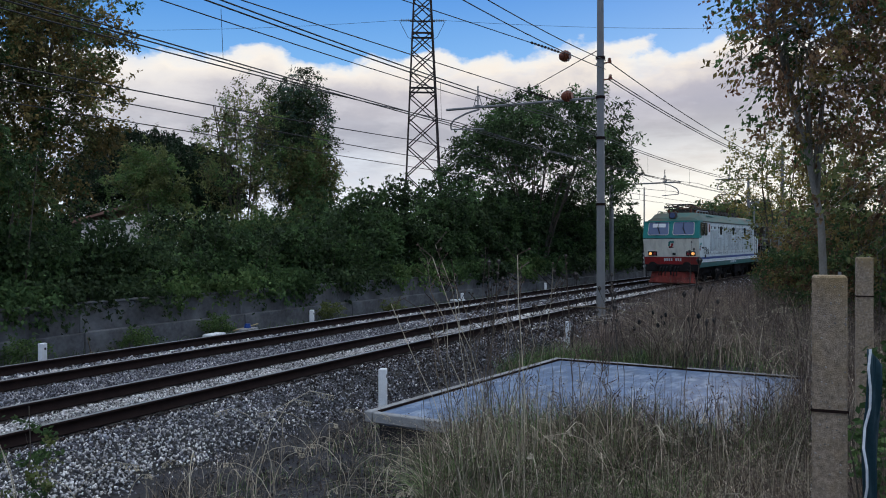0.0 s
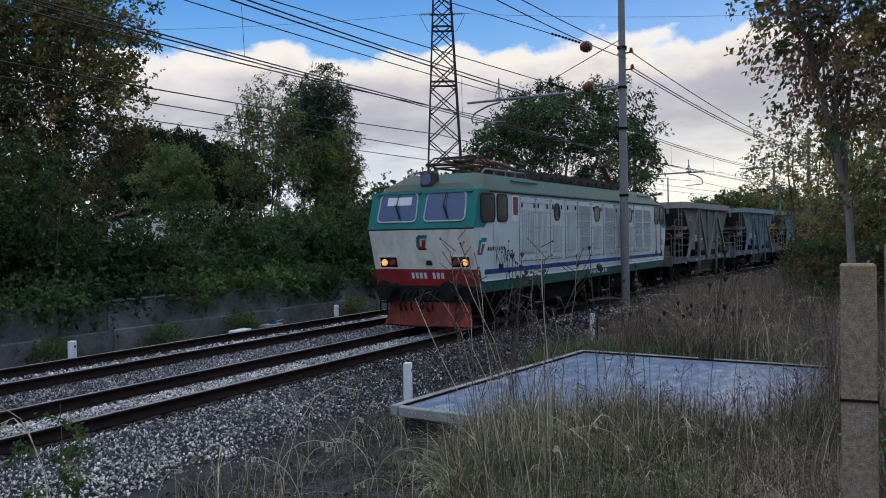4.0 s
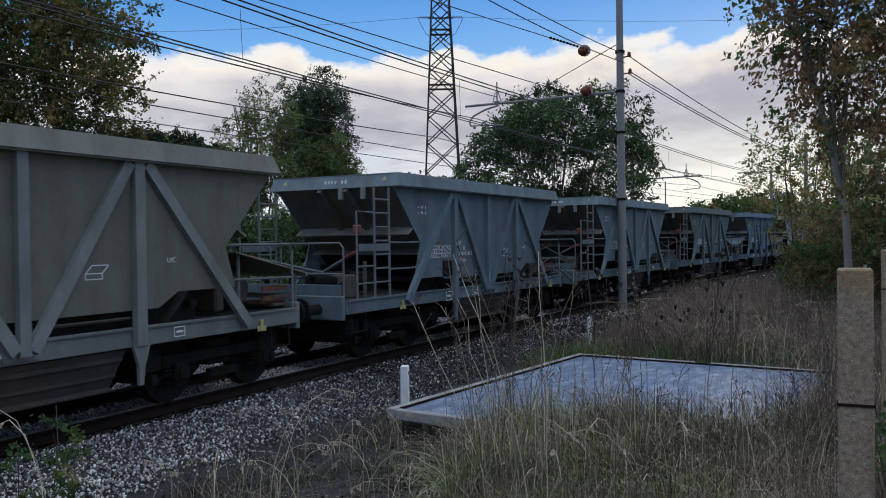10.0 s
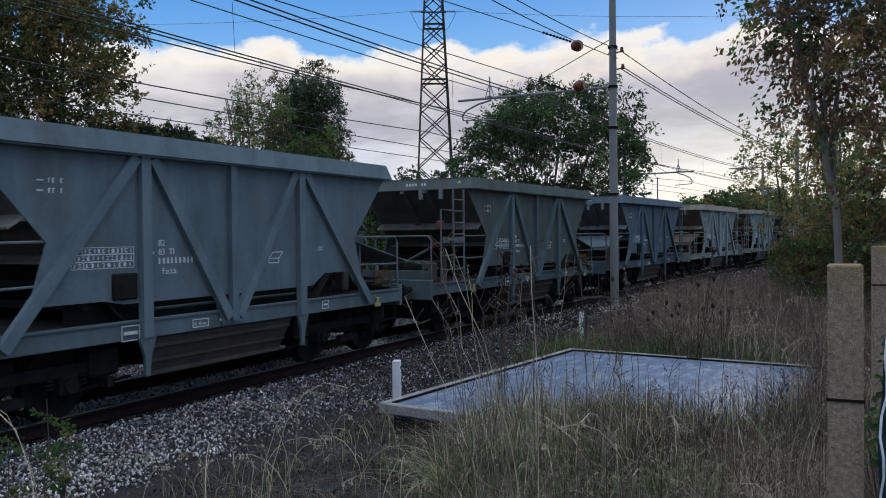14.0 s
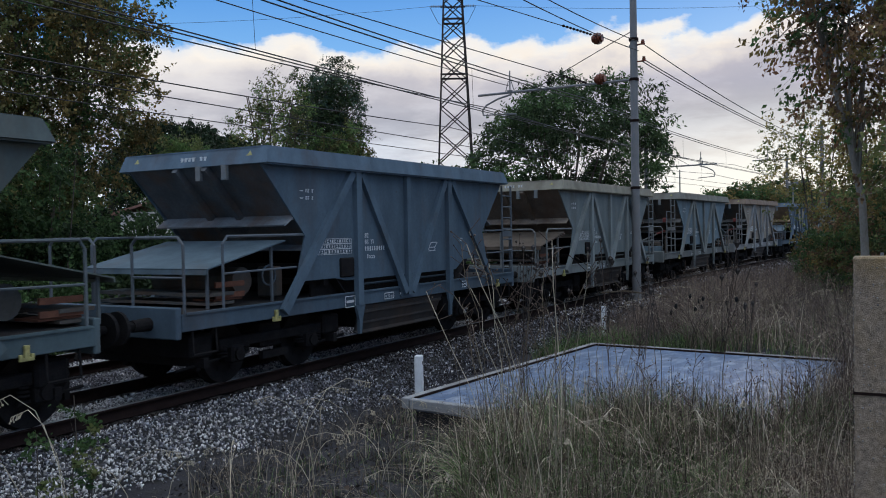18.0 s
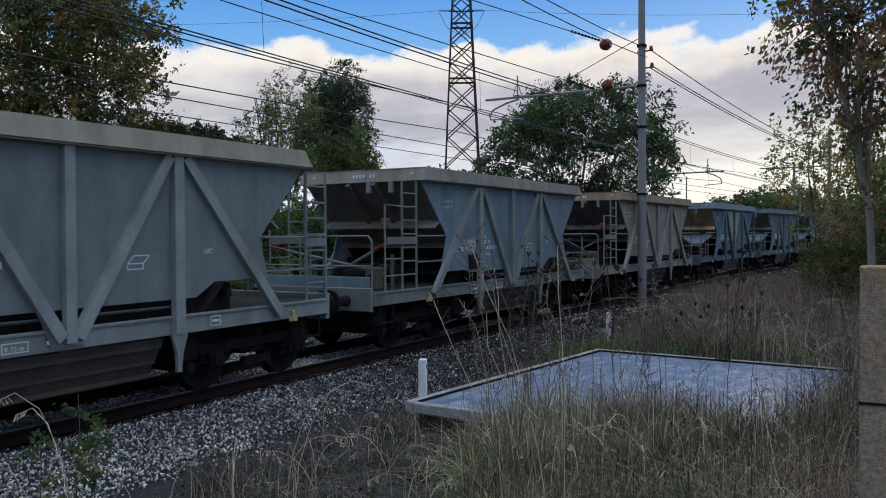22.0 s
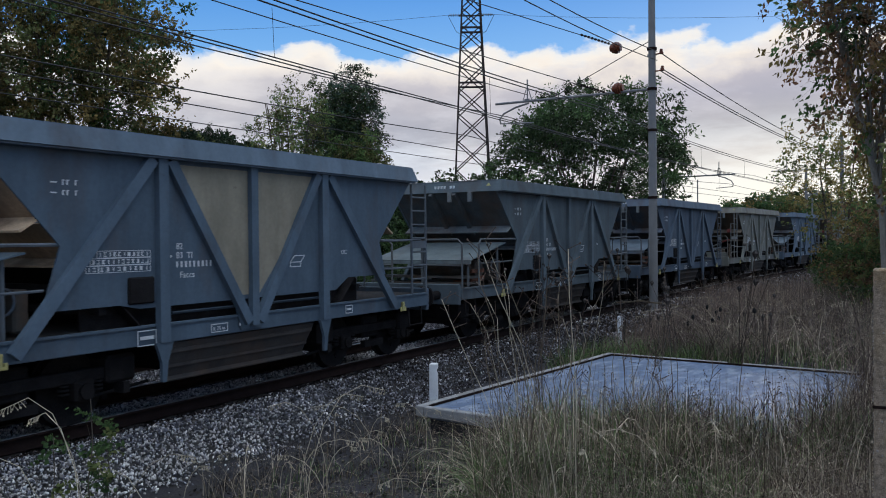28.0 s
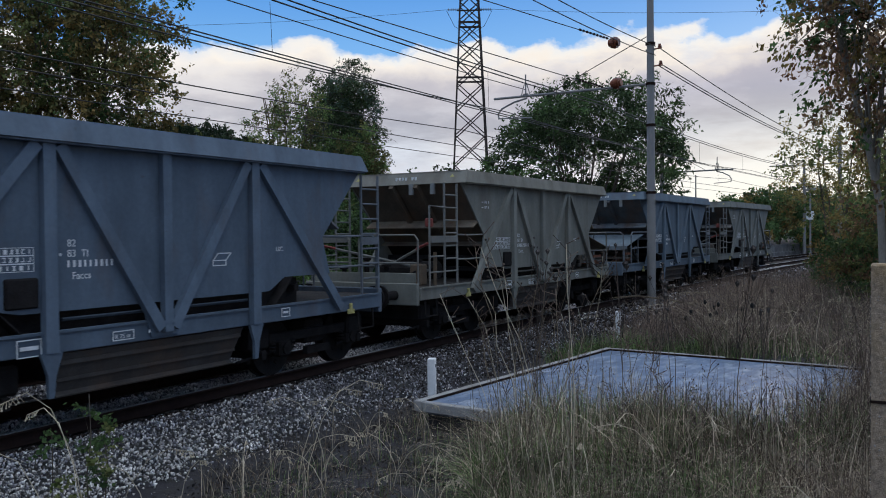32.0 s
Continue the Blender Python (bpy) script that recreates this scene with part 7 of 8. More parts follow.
    for i, (x, y, h, w) in enumerate(((28.5, 1.7, 2.2, 1.1), (25.5, 0.6, 2.7, 1.4), (33.0, 2.2, 2.3, 1.2), (29.0, -0.4, 3.2, 1.7), (24.0, -1.6, 4.4, 2.2), (26.5, -4.5, 5.2, 2.4), (42.0, 1.2, 3.0, 1.8), (50.0, 0.6, 3.4, 2.0), (21.5, -4.0, 4.2, 2.2))):
        build_tree("shrub", "dark green shrub among brambles beside the line", (x, y), h * 0.6, ((0, 0, h * 0.5), (w, w * 0.8, h * 0.5)), 90, 78, 0.45, 0.09, ["leaf_dark", "leaf_dark", "leaf_bronze"], 30 + i, stems=4, trunk_r=0.03, shell=0.3, fan=0.35)
    for i, (x, y, h, w) in enumerate(((13.6, 20.8, 4.8, 2.4), (15.8, 21.4, 3.6, 1.5), (24.9, 23.0, 2.7, 2.0), (28.6, 22.8, 2.7, 2.2), (32.0, 22.5, 3.4, 2.0), (36.5, 22.5, 3.9, 2.4), (10.0, 20.5, 4.6, 2.2))):
        # shrubs at the left end get yellower leaves for the warm light there
        build_tree("shrub", "dark green shrub under the trees behind the wall", (x, y), h * 0.6, ((0, 0, h * 0.5), (w, w * 0.8, h * 0.5)), 150, 91, 0.5, 0.11, ["leaf_dark", "leaf_mid", "leaf_olive"] if 20 < x else ["leaf_mid", "leaf_oak", "leaf_olive"], 60 + i, stems=4, trunk_r=0.04, shell=0.3, fan=0.35)
    for i, (x, y, h, w) in enumerate(((24.6, 16.75, 0.95, 0.7), (28.4, 16.5, 0.8, 0.65), (16.2, 16.9, 0.8, 0.8), (13.0, 17.0, 0.9, 0.8), (19.2, 16.9, 0.9, 0.6), (10.5, 17.0, 0.8, 0.7))):
        build_tree("shrub", "low green shrub at the foot of the wall", (x, y + shift(x)), h * 0.6, ((0, 0, h * 0.5), (w, w * 0.6, h * 0.5)), 60, 60, 0.2, 0.06, ["leaf_olive" if i < 2 else "leaf_mid"], 70 + i, stems=4, trunk_r=0.012, shell=0.2, fan=0.2)
    for i, (x, y, h, w) in enumerate(((95, 2, 6, 4), (110, -2, 7, 5), (120, 10, 6, 5), (135, 3, 7.5, 5), (150, -6, 8, 6), (105, 16, 5, 5), (128, 20, 6, 5), (88, -3, 5.5, 4), (76, 18.0, 4.4, 3.0), (84, 18.6, 5.8, 3.4), (93, 18.4, 5.6, 4.0), (104, 19.4, 7.2, 4.6), (117, 20.5, 7.4, 5.2), (98, 14.5, 5.0, 3.6))):
        build_tree("far_tree", "distant dark tree beside the line", (x, y + shift(x)), h * 0.5, ((0, 0, h * 0.55), (w, w, h * 0.42)), 75, 65, 0.9, 0.34, ["leaf_dark", "leaf_bronze", "leaf_dark"], 50 + i, stems=2, trunk_r=0.12, shell=0.3)


def build_hedge():
    """Overgrown bushes on the terrace behind the wall, in stretches."""
    rng = np.random.default_rng(77)
    k = 0
    for x0 in np.arange(6, 74, 4.0):
        seed = int(rng.integers(1, 9999))
        r2 = np.random.default_rng(seed)
        hgt = float(np.interp(x0, [6, 13, 15, 20, 22, 28, 31, 36, 39, 50, 58, 66, 74], [4.0, 3.8, 1.3, 1.2, 2.4, 2.8, 3.9, 4.8, 5.4, 5.4, 4.9, 3.2, 2.8])) + r2.uniform(-0.3, 0.3)
        n = 150
        c = np.stack([x0 + r2.uniform(-0.6, 4.6, n), np.zeros(n), np.zeros(n)], -1)
        depth = r2.uniform(0, 1, n)
        top = hgt * (0.76 + 0.2 * np.sin(c[:, 0] * 1.3 + seed) * np.sin(c[:, 0] * 0.53 + 2) + 0.12 * np.sin(c[:, 0] * 4.7 + seed) + 0.1 * r2.random(n) ** 4)
        c[:, 2] = 0.75 + (0.05 + 0.95 * r2.random(n) ** 0.8) * top
        c[:, 1] = 18.05 + 0.9 * np.sin(c[:, 0] * 1.7 + seed) ** 2 + 0.5 * depth + 3.2 * depth * (c[:, 2] / (hgt + 0.8)) + np.array([shift(x) for x in c[:, 0]])
        hang = np.stack([x0 + r2.uniform(0, 4, 26), 17.62 + r2.uniform(-0.1, 0.5, 26), 1.0 - 0.22 * r2.random(26) ** 2], -1)
        hang[:, 1] += [shift(x) for x in hang[:, 0]]
        c = np.concatenate([c, hang])
        n = len(c)
        twigs = 11
        start = np.repeat(c, twigs, 0) + r2.normal(0, 0.22, (n * twigs, 3))
        d = r2.normal(0, 1, start.shape) * np.array([1, 1, 0.7]) + np.array([0, -0.5, 0.15])
        d /= np.linalg.norm(d, axis=1, keepdims=True)
        length = r2.uniform(0.25, 0.75, (len(d), 1))
        t = r2.random((len(d), 12))[:, :, None]
        pos = start[:, None] + d[:, None] * length[:, None] * t - np.array([0, 0, 0.35]) * length[:, None] * t * t
        pos = (pos + r2.normal(0, 0.045, pos.shape)).reshape(-1, 3)
        v, f = leaf_quads(pos, np.repeat(d, 12, 0) * 0.5 - np.array([0, 0, 0.4]), 0.108 + 0.0016 * x0, 0.3, r2)
        hedge = thing("overgrown_bush", "dense dark green overgrown bush above the retaining wall", "bush", None, "bushes behind the wall")
        third = len(f) // 3
        for mat, a, b in (("leaf_dark", 0, third + (k * 7919) % third), ("leaf_heaven", third + (k * 7919) % third, 2 * third + third // 2), (("leaf_mid", "leaf_dark", "leaf_heaven")[k % 3], 2 * third + third // 2, len(f))):
            ob = new("foliage", quads("foliage", v[a * 4:b * 4], np.arange((b - a) * 4).reshape(-1, 4), mat))
            ob.parent = hedge
        segs = []
        for p in c[::4]:
            foot = np.array([p[0] + r2.uniform(-0.4, 0.4), p[1] + 0.3, 0.6])
            segs.append((foot, p, 0.03, 0.008))
        sv, sf = sticks(segs, 4)
        ob = new("stem_tangle", quads("stem_tangle", sv, sf, "bark"))
        ob.parent = hedge
        tagged(ob, kind="stuff")
        k += 1


def blades(rng, n, place, height, width, bend, seg=4):
    """Grass blades as tapering ribbons."""
    p = place(n)
    p[:, 2] = ground_height(p[:, 0], p[:, 1]) - 0.02
    h = height(n)
    a = rng.uniform(0, 2 * math.pi, n)
    tilt = np.stack([np.cos(a), np.sin(a), np.zeros(n)], -1)
    wa = rng.uniform(0, math.pi, n)
    side = np.stack([np.cos(wa), np.sin(wa), np.zeros(n)], -1)
    lean = (bend * rng.random(n) ** 1.3)[:, None]
    rows = []
    for i in range(seg + 1):
        t = i / seg
        c = p + np.array([0, 0, 1]) * (h * (t - 0.28 * lean[:, 0] * t ** 3))[:, None] + tilt * lean * (h * t ** 2.2)[:, None]
        w = (width * (1 - 0.85 * t) / 2)
        rows.append(np.stack([c - side * w, c + side * w], 1))
    v = np.stack(rows, 1).reshape(-1, 3)
    base = (np.arange(n) * (seg + 1) * 2)[:, None]
    f = np.concatenate([np.stack([base[:, 0] + 2 * i, base[:, 0] + 2 * i + 1, base[:, 0] + 2 * i + 3, base[:, 0] + 2 * i + 2], -1) for i in range(seg)])
    return v, f


def outside_slab(p):
    m = pose(9.82, 5.94, 0.0, 0, 0, -6.6).inverted()
    a = np.array(m)
    q = p @ a[:3, :3].T + a[:3, 3]
    return ~((q[:, 0] > -0.05) & (q[:, 0] < 6.3) & (q[:, 1] > -4.85) & (q[:, 1] < 0.05))


def build_grass():
    rng = np.random.default_rng(101)

    def zone(x0, x1, y0, y1, keep=None):
        def place(n):
            out = np.zeros((0, 3))
            while len(out) < n:
                q = np.stack([rng.uniform(x0, x1, n), rng.uniform(y0, y1, n), np.zeros(n)], -1)
                # patchy growth
                patch = np.sin(q[:, 0] * 1.9 + 1.0) * np.sin(q[:, 1] * 2.3) + 0.6 * np.sin(q[:, 0] * 4.1 + q[:, 1] * 3.3)
                ok = outside_slab(q) & (rng.random(n) < 0.52 + 0.42 * patch)
                if keep is not None:
                    ok &= keep(q)
                out = np.concatenate([out, q[ok]])
            return out[:n]
        return place

    east = lambda q: q[:, 1] < 0.235 * q[:, 0] - 0.4
    lush = lambda q: (q[:, 1] < 0.53 * q[:, 0] - 0.1) & ((q[:, 1] < 4.0) | (q[:, 0] < 7.6))
    lush_green = lambda q: lush(q) & (q[:, 1] > 0.2 * q[:, 0] - 0.3 + 0.5 * np.sin(q[:, 0] * 2.7) * np.sin(q[:, 1] * 3.1))
    ditch = lambda q: (q[:, 1] > 0.45 * q[:, 0]) & (q[:, 1] < 0.95 * q[:, 0] + 0.4)
    u = rng.uniform
    jobs = [
        ("green_grass", "lush green grass by the slab", "grass_green", 15000, zone(4.2, 9.4, 0.4, 5.0, lush_green), lambda n: u(0.15, 0.62, n), 0.017, 1.7),
        ("green_grass", "green grass along the slab's far side", "grass_green", 1700, zone(15.8, 20.0, 1.0, 5.6), lambda n: u(0.2, 0.5, n), 0.016, 1.4),
        ("green_grass", "rank green grass beside the ballast", "grass_green", 1300, zone(15.5, 19.5, 5.2, 6.6), lambda n: u(0.25, 0.6, n), 0.016, 1.0),
        ("dry_grass", "dry straw-coloured grass in the foreground", "grass_dry", 5200, zone(4.0, 9.6, -0.2, 5.0, lush), lambda n: u(0.3, 0.95, n), 0.0105, 2.1),
        ("dry_grass", "dry bent grass along the ditch", "grass_dry", 700, zone(4.5, 10.5, 3.0, 6.8, ditch), lambda n: u(0.25, 0.65, n), 0.008, 2.4),
        ("dead_grass", "brown dead grass and weeds", "grass_brown", 7500, zone(4.0, 9.8, -0.5, 5.0, lush), lambda n: u(0.25, 0.8, n), 0.011, 2.0),
        ("dry_grass", "tall dry grass standing before the slab", "grass_dry", 1300, zone(7.4, 9.5, 0.3, 4.2, lush), lambda n: u(0.5, 1.1, n), 0.012, 1.3),
        ("green_grass", "tall rank grass against the slab", "grass_green", 2600, zone(8.3, 9.75, 0.2, 4.1), lambda n: u(0.4, 0.82, n), 0.016, 1.3),
        ("dead_grass", "tall dead weeds against the slab", "grass_brown", 1100, zone(8.2, 9.75, 0.2, 4.1), lambda n: u(0.5, 1.05, n), 0.012, 1.2),
        ("dead_grass", "tall brown weeds at the slab's corner", "grass_brown", 3800, zone(8.0, 16.0, -1.6, 1.3), lambda n: u(0.5, 1.2, n), 0.011, 1.5),
        ("dry_grass", "tall straw weeds at the slab's corner", "grass_dry", 1700, zone(8.0, 16.0, -1.6, 1.3), lambda n: u(0.5, 1.2, n), 0.013, 1.9),
        ("dead_grass", "tall brown dead weeds beyond the slab", "weed_brown", 15000, zone(16.3, 32.0, -2.5, 6.0, east), lambda n: u(0.4, 1.5, n), 0.014, 2.2),
        ("dry_grass", "tall straw-coloured weeds beyond the slab", "grass_dry", 3600, zone(16.0, 28.0, -2.5, 6.0, east), lambda n: u(0.5, 1.4, n), 0.016, 2.5),
        ("green_grass", "green undergrowth among the dead weeds", "grass_green", 2200, zone(16.3, 30.0, -2.5, 6.0, east), lambda n: u(0.25, 0.8, n), 0.018, 1.3),
        ("dead_grass", "low brown weeds along the track", "weed_brown", 3500, zone(18.0, 36.0, 4.2, 6.6), lambda n: u(0.3, 0.8, n), 0.016, 1.3),
        ("dead_grass", "tall dark weeds between slab and track", "weed_brown", 7000, zone(21.0, 38.0, 2.0, 6.4), lambda n: u(0.6, 1.5, n), 0.015, 2.0),
        ("dead_grass", "brown weeds beside the wrapped fence", "weed_brown", 900, zone(4.3, 8.0, -0.8, -0.08), lambda n: u(0.7, 1.6, n), 0.010, 1.2),
        ("dead_grass", "low dark litter grass in the ditch", "litter", 3500, zone(3.6, 11.5, 3.2, 7.4, ditch), lambda n: u(0.06, 0.25, n), 0.010, 2.2),
        ("green_grass", "low tufts in the ditch", "grass_green", 900, zone(3.6, 11.5, 3.2, 6.4, ditch), lambda n: u(0.08, 0.3, n), 0.010, 1.6),
        ("verge_grass", "weeds on the far verge below the wall", "grass_green", 7000, zone(8.0, 60.0, 14.9, 17.4), lambda n: u(0.1, 0.4, n), 0.03, 1.1),
    ]
    for name, label, mat, n, place, h, w, bend in jobs:
        v, f = blades(rng, n, place, h, w, bend)
        tagged(new(name, quads(name, v, f, mat)), label, "grass", kind="stuff")
        if name in ("dry_grass", "dead_grass"):
            # seed panicles on some of the tips
            tips = v.reshape(n, -1, 3)[:, -1][rng.random(n) < 0.16]
            c = np.repeat(tips, 5, 0) + rng.normal(0, 1, (len(tips) * 5, 3)) * np.array([0.009, 0.009, 0.035])
            pv, pf = leaf_quads(c, np.tile(np.array([[0, 0, 0.4]]), (len(c), 1)), 0.024, 0.2, rng)
            tagged(new("seed_panicles", quads("seed_panicles", pv, pf, mat)), "feathery dry seed panicles on the grass", "grass", kind="stuff")


def stalk(rng, x, y, h, lean, mat, arch=False, turn=None):
    """One tall stem with side twigs and seed heads; an arching one bows over."""
    z = float(ground_height(np.array(x), np.array(y))) - 0.05
    a = rng.uniform(0, 6.28) if turn is None else radians(turn)
    l = lean * h
    if arch:
        pts3 = [(x + math.cos(a) * l * t ** 1.5, y + math.sin(a) * l * t ** 1.5, z + h * (1.9 * t - 1.15 * t * t)) for t in (0, 0.2, 0.4, 0.6, 0.8, 1.0)]
    else:
        pts3 = [(x + math.cos(a) * l * t ** 1.4 + rng.uniform(-0.02, 0.02) * h * t, y + math.sin(a) * l * t ** 1.4 + rng.uniform(-0.02, 0.02) * h * t, z + h * t) for t in (0, 0.15, 0.3, 0.45, 0.6, 0.75, 0.88, 1.0)]
    st = thing("dry_stalk", "tall thin dry weed stalk with a seed head" if not arch else "arching dry grass stem with a drooping head", "weed", None, "dry stalks")
    part("stem", pipe(B(), pts3, 0.0032 if arch else 0.0028, 4), mat, st)
    bm = B()
    n = rng.randint(7, 11) if arch else rng.randint(4, 8)
    for k in range(n):
        t = k / n * (0.8 if arch else 1.3)
        c = Vector(pts3[-1]).lerp(Vector(pts3[-2]), min(1, t))
        e = c + Vector((rng.uniform(-0.03, 0.03), rng.uniform(-0.03, 0.03), -0.04)) if arch else c + Vector((rng.uniform(-0.12, 0.12), rng.uniform(-0.12, 0.12), rng.uniform(0.02, 0.14)))
        pipe(bm, [c, e], 0.003, 3)
        bmesh.ops.create_icosphere(bm, subdivisions=1, radius=rng.uniform(0.005, 0.010) if arch else rng.uniform(0.004, 0.010), matrix=Matrix.Translation(e))
    tagged(part("seed_head", bm, "grass_brown" if not arch else "straw", st), kind="stuff")
    return st


def build_stalks():
    """Tall single stalks that stand up before the track, and arching stems over the ditch."""
    rng = random.Random(55)
    for i in range(34):
        stalk(rng, rng.uniform(7.6, 9.4), rng.uniform(2.2, 3.9), rng.uniform(0.9, 1.7), rng.uniform(0.05, 0.3), "grass_dry" if i % 3 else "grass_brown")
    for i in range(16):
        stalk(rng, rng.uniform(7.6, 9.4), rng.uniform(0.6, 2.6), rng.uniform(0.7, 1.2), rng.uniform(0.05, 0.3), "grass_brown")
    for i in range(22):
        stalk(rng, rng.uniform(16.5, 27.0), rng.uniform(0.5, 5.0), rng.uniform(1.0, 1.8), rng.uniform(0.1, 0.4), "grass_dry" if i % 2 else "grass_brown")
    for i in range(15):
        x = rng.uniform(5.0, 9.5)
        stalk(rng, x, min(6.2, x * rng.uniform(0.55, 0.95)), rng.uniform(0.4, 0.85), rng.uniform(0.5, 1.1), "straw", True)
    # tall single stems that stand near the viewer
    for i in range(20):
        x = rng.uniform(5.0, 6.8)
        stalk(rng, x, x * rng.uniform(0.36, 0.46), rng.uniform(1.7, 2.5), rng.uniform(0.1, 0.4), "straw" if i % 2 else "grass_dry")
    for i in range(24):
        stalk(rng, rng.uniform(6.2, 9.2), rng.uniform(0.9, 3.9), rng.uniform(0.6, 1.1), rng.uniform(0.5, 1.0), "straw", True)
    # bramble canes arching over the verge beyond the slab
    for i in range(60):
        stalk(rng, rng.uniform(16.6, 24.0), rng.uniform(0.2, 4.6), rng.uniform(0.6, 1.5), rng.uniform(0.6, 1.3), "weed_brown" if i % 4 else "straw", True)
    # dark seed umbels on thin stems
    for i in range(18):
        x = rng.uniform(7.8, 9.4) if i % 2 else rng.uniform(16.6, 19.5)
        y = x * rng.uniform(0.14, 0.44)
        h = rng.uniform(1.6, 2.45) if i % 2 else rng.uniform(1.3, 2.5)
        z = float(ground_height(np.array(x), np.array(y))) - 0.05
        st = thing("seed_umbel", "thin dry stem with dark closed seed umbels", "weed", None, "seed umbels")
        tip = Vector((x + rng.uniform(-0.15, 0.15), y + rng.uniform(-0.15, 0.15), z + h))
        part("stem", pipe(B(), [(x, y, z), (x, y, z + h * 0.5), tip], 0.004, 4), "weed_brown", st)
        for c in [tip] + [tip + Vector((rng.uniform(-0.16, 0.16), rng.uniform(-0.16, 0.16), rng.uniform(-0.3, -0.02))) for _ in range(3)]:
            r = rng.uniform(0.016, 0.03)
            bm = pipe(B(), [(x, y, z + h * 0.62), c], 0.0025, 3)
            for q in range(7):
                e = c + Vector((math.cos(q * 0.9), math.sin(q * 0.9), 0)) * r * 0.8 + Vector((0, 0, r * 1.5))
                pipe(bm, [c, e, c + Vector((0, 0, r * 2.3))], r * 0.35, 3)
            part("umbel", bm, "litter", st, "dark closed umbel")
    # dark round seed heads beyond the slab
    for i in range(9):
        x, y, h = rng.uniform(16.6, 19.0), rng.uniform(2.6, 4.3), rng.uniform(0.7, 1.05)
        z = float(ground_height(np.array(x), np.array(y))) - 0.05
        st = thing("teasel", "dry teasel with a dark round seed head", "weed", None, "teasels")
        part("stem", pipe(B(), [(x, y, z), (x + 0.02, y, z + h * 0.5), (x + rng.uniform(-0.05, 0.05), y + 0.03, z + h)], 0.006, 5), "grass_brown", st)
        bm = B()
        bmesh.ops.create_icosphere(bm, subdivisions=2, radius=0.045, matrix=Matrix.Translation((x, y + 0.03, z + h + 0.04)) @ Matrix.Diagonal((0.8, 0.8, 1.25, 1)))
        part("seed_head", bm, "rubber", st)
    # the lone stems at the gravel's edge
    for x, y, h in ((4.5, 5.6, 1.35), (4.9, 5.5, 1.1), (5.6, 6.0, 0.8), (6.8, 6.2, 0.75), (8.3, 6.2, 0.8)):
        stalk(rng, x, y, h, 0.5, "straw", True)
    for x, y, h, lean, turn in ((4.0, 5.1, 2.15, 0.28, 142), (4.1, 5.3, 1.9, 0.3, 100), (3.85, 5.3, 1.7, 0.35, 170), (6.2, 5.0, 1.75, 0.45, -50), (6.6, 5.4, 1.5, 0.5, -30), (7.4, 5.6, 1.3, 0.5, 130)):
        stalk(rng, x, y, h, lean, "straw", True, turn)
    # leafy weed by the gravel
    for i, (x, y, h) in enumerate(((4.35, 5.6, 1.75), (4.6, 5.75, 1.35), (4.2, 5.85, 1.45))):
        build_tree("leafy_weed_shrub", "leafy green weed with mottled leaves at the gravel's edge", (x, y), h * 0.95, ((0, 0, h * 0.58), (0.11, 0.11, h * 0.45)), 9, 26, 0.11, 0.042, ["leaf_dark", "leaf_olive"], 90 + i, stems=1, trunk_r=0.008, shell=0.1, slim=0.4)


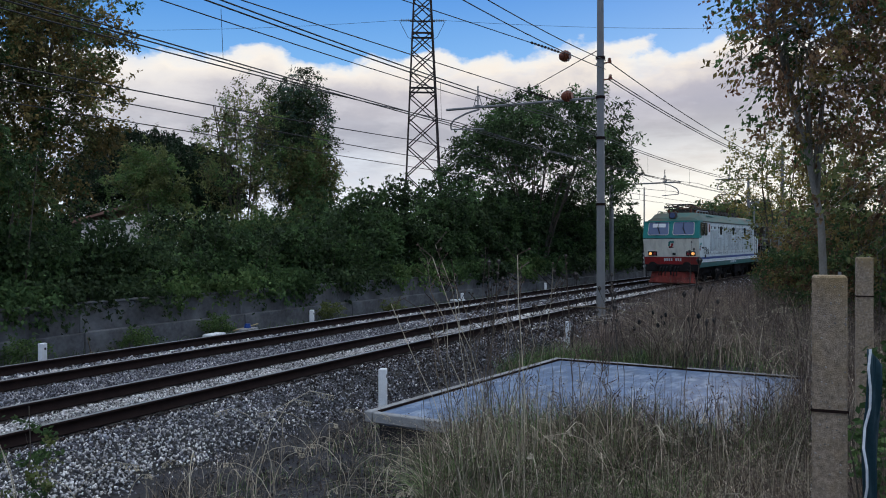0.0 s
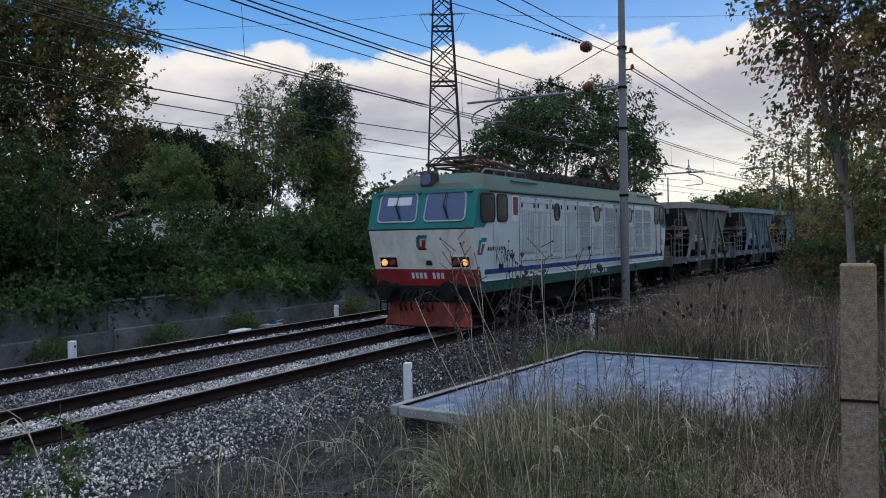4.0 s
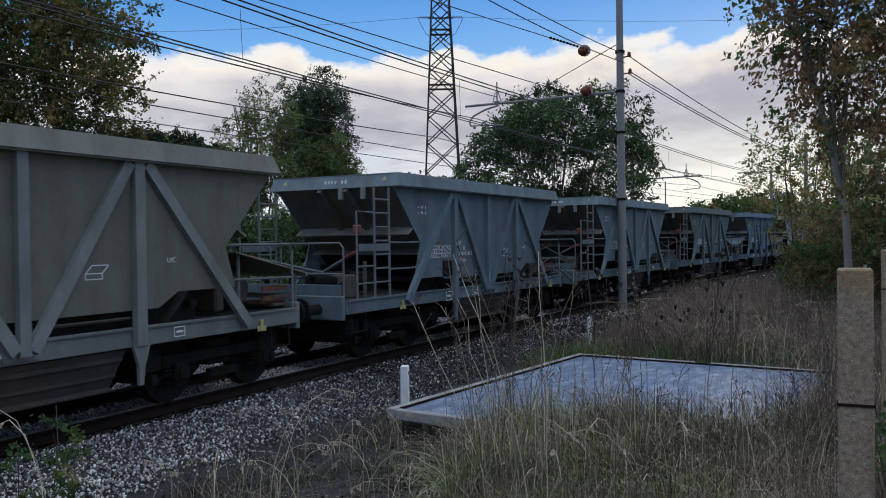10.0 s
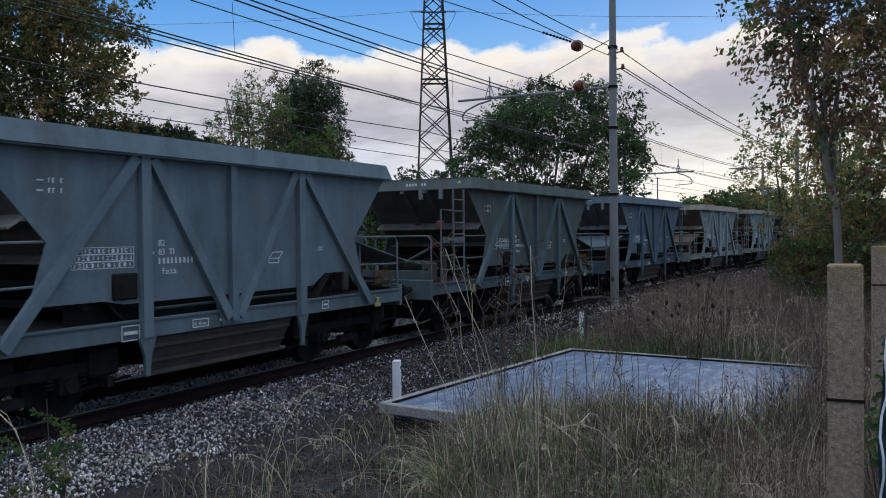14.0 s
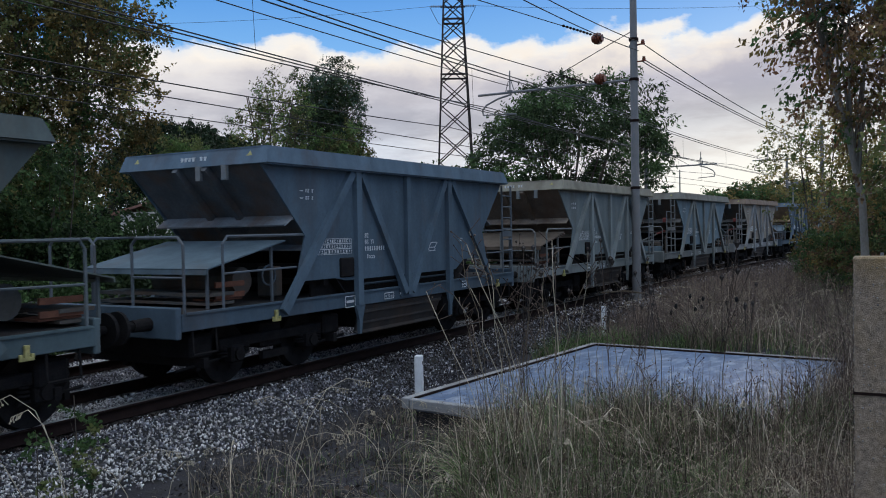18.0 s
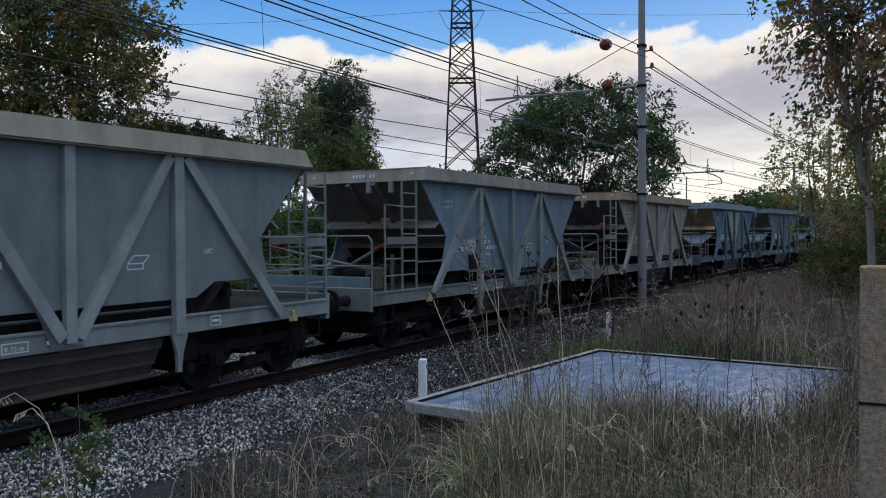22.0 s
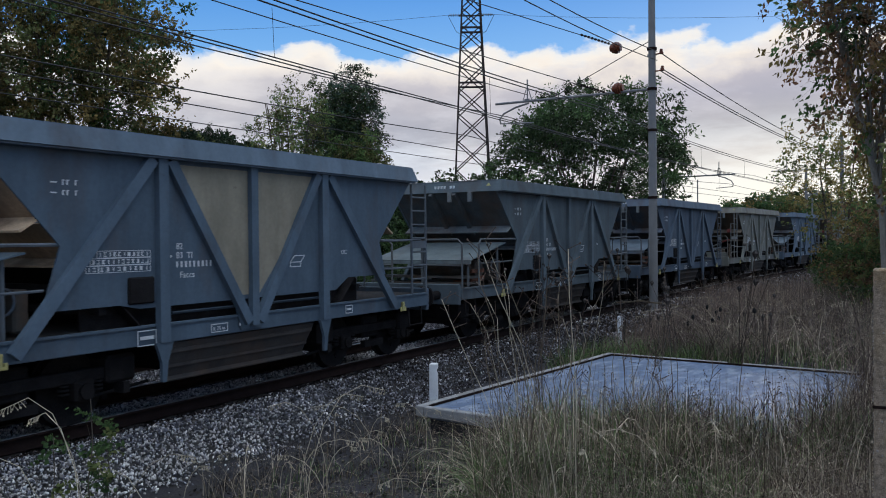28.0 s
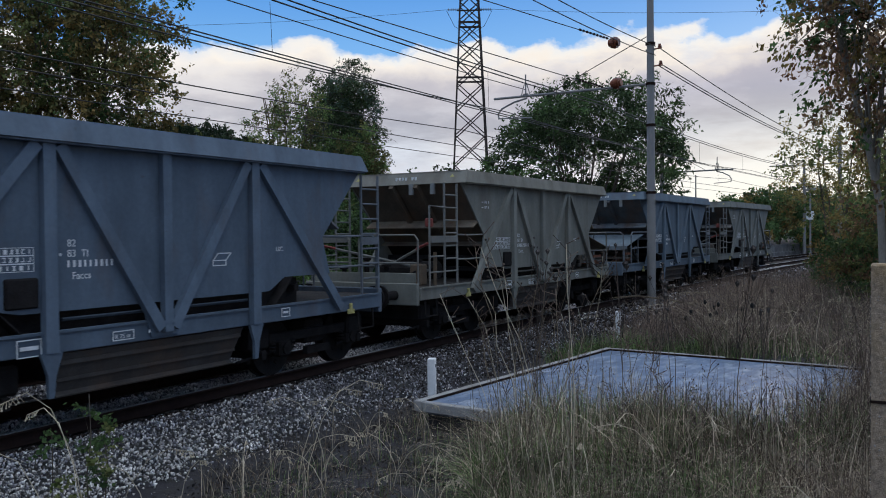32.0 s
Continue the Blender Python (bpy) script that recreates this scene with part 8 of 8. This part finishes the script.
def build_stones():
    """Crushed stone, each piece by itself, about the tracks."""
    rng = np.random.default_rng(202)
    gem = np.array([(1, 0, 0.15), (-0.55, 0.9, -0.1), (-0.5, -0.85, 0.1), (0.1, 0.05, 0.95), (-0.1, 0.1, -0.9)], float)
    tri = np.array([(0, 1, 3), (1, 2, 3), (2, 0, 3), (1, 0, 4), (2, 1, 4), (0, 2, 4)])

    def heap(name, label, n, x0, x1, bands, size):
        x = x0 + (x1 - x0) * rng.random(n) ** 1.5
        band = np.array(bands)
        pick = rng.choice(len(band), n, p=(band[:, 1] - band[:, 0]) / (band[:, 1] - band[:, 0]).sum())
        y = band[pick, 0] + (band[pick, 1] - band[pick, 0]) * rng.random(n)
        z = np.interp(y, [6.2, 7.1, 8.3, 8.75, 14.6, 15.3, 16.2], [-0.50, -0.56, -0.225, -0.168, -0.168, -0.23, -0.55]) + rng.uniform(-0.015, 0.025, n)
        z -= 0.05 * np.clip(1.3 - np.min([np.abs(y - c - w) for c in (NEAR_TRACK, FAR_TRACK) for w in (-0.7525, 0.7525)], axis=0) / 0.25, 0, 1)
        # the heap's ragged foot
        foot = 7.42 + 0.14 * np.sin(x * 1.9 + 0.5) + 0.1 * np.sin(x * 4.3) - 0.35 * np.clip((x - 9) / 5, 0, 1)
        stay = (y > foot + rng.normal(0, 0.1, n)) | (rng.random(n) < 0.05)
        x, y, z, n = x[stay], y[stay], z[stay], int(stay.sum())
        sc = rng.uniform(0.55, 1.35, (n, 1, 3)) * size * rng.uniform(0.6, 1.3, (n, 1, 1))
        q = rng.normal(0, 1, (n, 4))
        q /= np.linalg.norm(q, axis=1, keepdims=True)
        w, a, b, c = q.T
        rot = np.stack([np.stack([1 - 2 * (b * b + c * c), 2 * (a * b - c * w), 2 * (a * c + b * w)], -1), np.stack([2 * (a * b + c * w), 1 - 2 * (a * a + c * c), 2 * (b * c - a * w)], -1),
                        np.stack([2 * (a * c - b * w), 2 * (b * c + a * w), 1 - 2 * (a * a + b * b)], -1)], 1)
        v = (gem[None] * (1 + rng.uniform(-0.3, 0.35, (n, 5, 1)))) * sc
        v = np.einsum("nij,nkj->nki", rot, v)
        sh = np.where(x > 0, BEND * x * x, 0)
        v += np.stack([x, y + sh, z], -1)[:, None]
        # fresh pale stone between the rails and in heaps on the shoulder, old grey stone elsewhere
        between = lambda c: np.abs(y - c) < (0.46 if c < 11 else 0.36)
        patch = 0.5 + 0.5 * np.sin(x * 1.1 + 0.6) * np.sin(y * 1.7 + x * 0.37)
        share = 0.10 + 0.85 * between(NEAR_TRACK) + (0.25 + 0.5 * patch) * between(FAR_TRACK) + np.where(y < 9.1, (0.35 + 0.65 * patch) * np.exp(-((x - 6.2) / 3.0) ** 2) * np.clip((y - 7.1) / 0.5, 0, 1) * np.clip((8.75 - y) / 0.6, 0.12, 1), 0) + 0.3 * (np.abs(y - 8.95) < 0.25)
        pale = rng.random(n) < share
        # dark stones by the rails paint in rust and the shade under the train
        rusty = (((y > 8.86) & (y < 9.2)) | (np.min([np.abs(y - c - w) for c in (NEAR_TRACK, FAR_TRACK) for w in (-0.7525, 0.7525)], axis=0) < 0.29)) & (rng.random(n) < 0.86) | ((y < 9.0) & (rng.random(n) < np.clip((x - 10) / 9, 0, 0.55)))
        for mat, words, pick in (("stone_rust_shade", "rusty, shade-darkened", rusty), ("stone_pale", "fresh pale", pale & ~rusty), ("stone", "weathered dark grey", ~pale & ~rusty)):
            k = int(pick.sum())
            f = (np.arange(k)[:, None, None] * 5 + tri[None]).reshape(-1, 3)
            tagged(new(name, quads(name, v[pick].reshape(-1, 3), f, mat)), words + " " + label, "gravel", kind="stuff")

    rails = [NEAR_TRACK - 0.7525, NEAR_TRACK + 0.7525, FAR_TRACK - 0.7525, FAR_TRACK + 0.7525]
    inner = [(7.0, rails[0] - 0.09), (rails[0] + 0.09, rails[1] - 0.09), (rails[1] + 0.09, rails[2] - 0.09)]
    heap("ballast_stones", "crushed stone ballast around the near track", 90000, 4.0, 26.0, inner, 0.0195)
    heap("ballast_stones", "crushed stone ballast around the far track", 16000, 8.0, 34.0, [(rails[2] + 0.09, rails[3] - 0.09), (rails[3] + 0.09, 15.4)], 0.034)
    heap("ballast_stones", "crushed stone ballast further along the line", 16000, 22.0, 62.0, inner + [(rails[2] + 0.09, rails[3] - 0.09)], 0.045)


def build_litter():
    """Fallen leaves and dead bits lying in the ditch and under the grass."""
    rng = np.random.default_rng(303)
    n = 5000
    p = np.stack([rng.uniform(3.4, 11.5, n), rng.uniform(2.4, 7.0, n), np.zeros(n)], -1)
    p = p[outside_slab(p)]
    p[:, 2] = ground_height(p[:, 0], p[:, 1]) + rng.uniform(0.0, 0.04, len(p))
    d = rng.normal(0, 1, p.shape) * np.array([1, 1, 0.15])
    v, f = leaf_quads(p, d, 0.06, 0.32, rng)
    half = len(f) // 2
    for mat, a, b in (("grass_brown", 0, half // 3), ("litter", half // 3, len(f))):
        tagged(new("leaf_litter", quads("leaf_litter", v[a * 4:b * 4], np.arange((b - a) * 4).reshape(-1, 4), mat)), "fallen brown leaves lying in the ditch", "leaf litter", kind="stuff")


build_trees()
build_tree("bramble_shrub", "green bramble growing over the wrapped fence", (5.6, -0.3), 1.6, ((0, 0, 1.5), (0.3, 0.22, 0.6)), 26, 39, 0.18, 0.06, ["leaf_mid", "leaf_dark"], 97, stems=3, trunk_r=0.01, shell=0.2, fan=0.2)
build_hedge()
build_grass()
build_stalks()
build_stones()
build_litter()


motions()
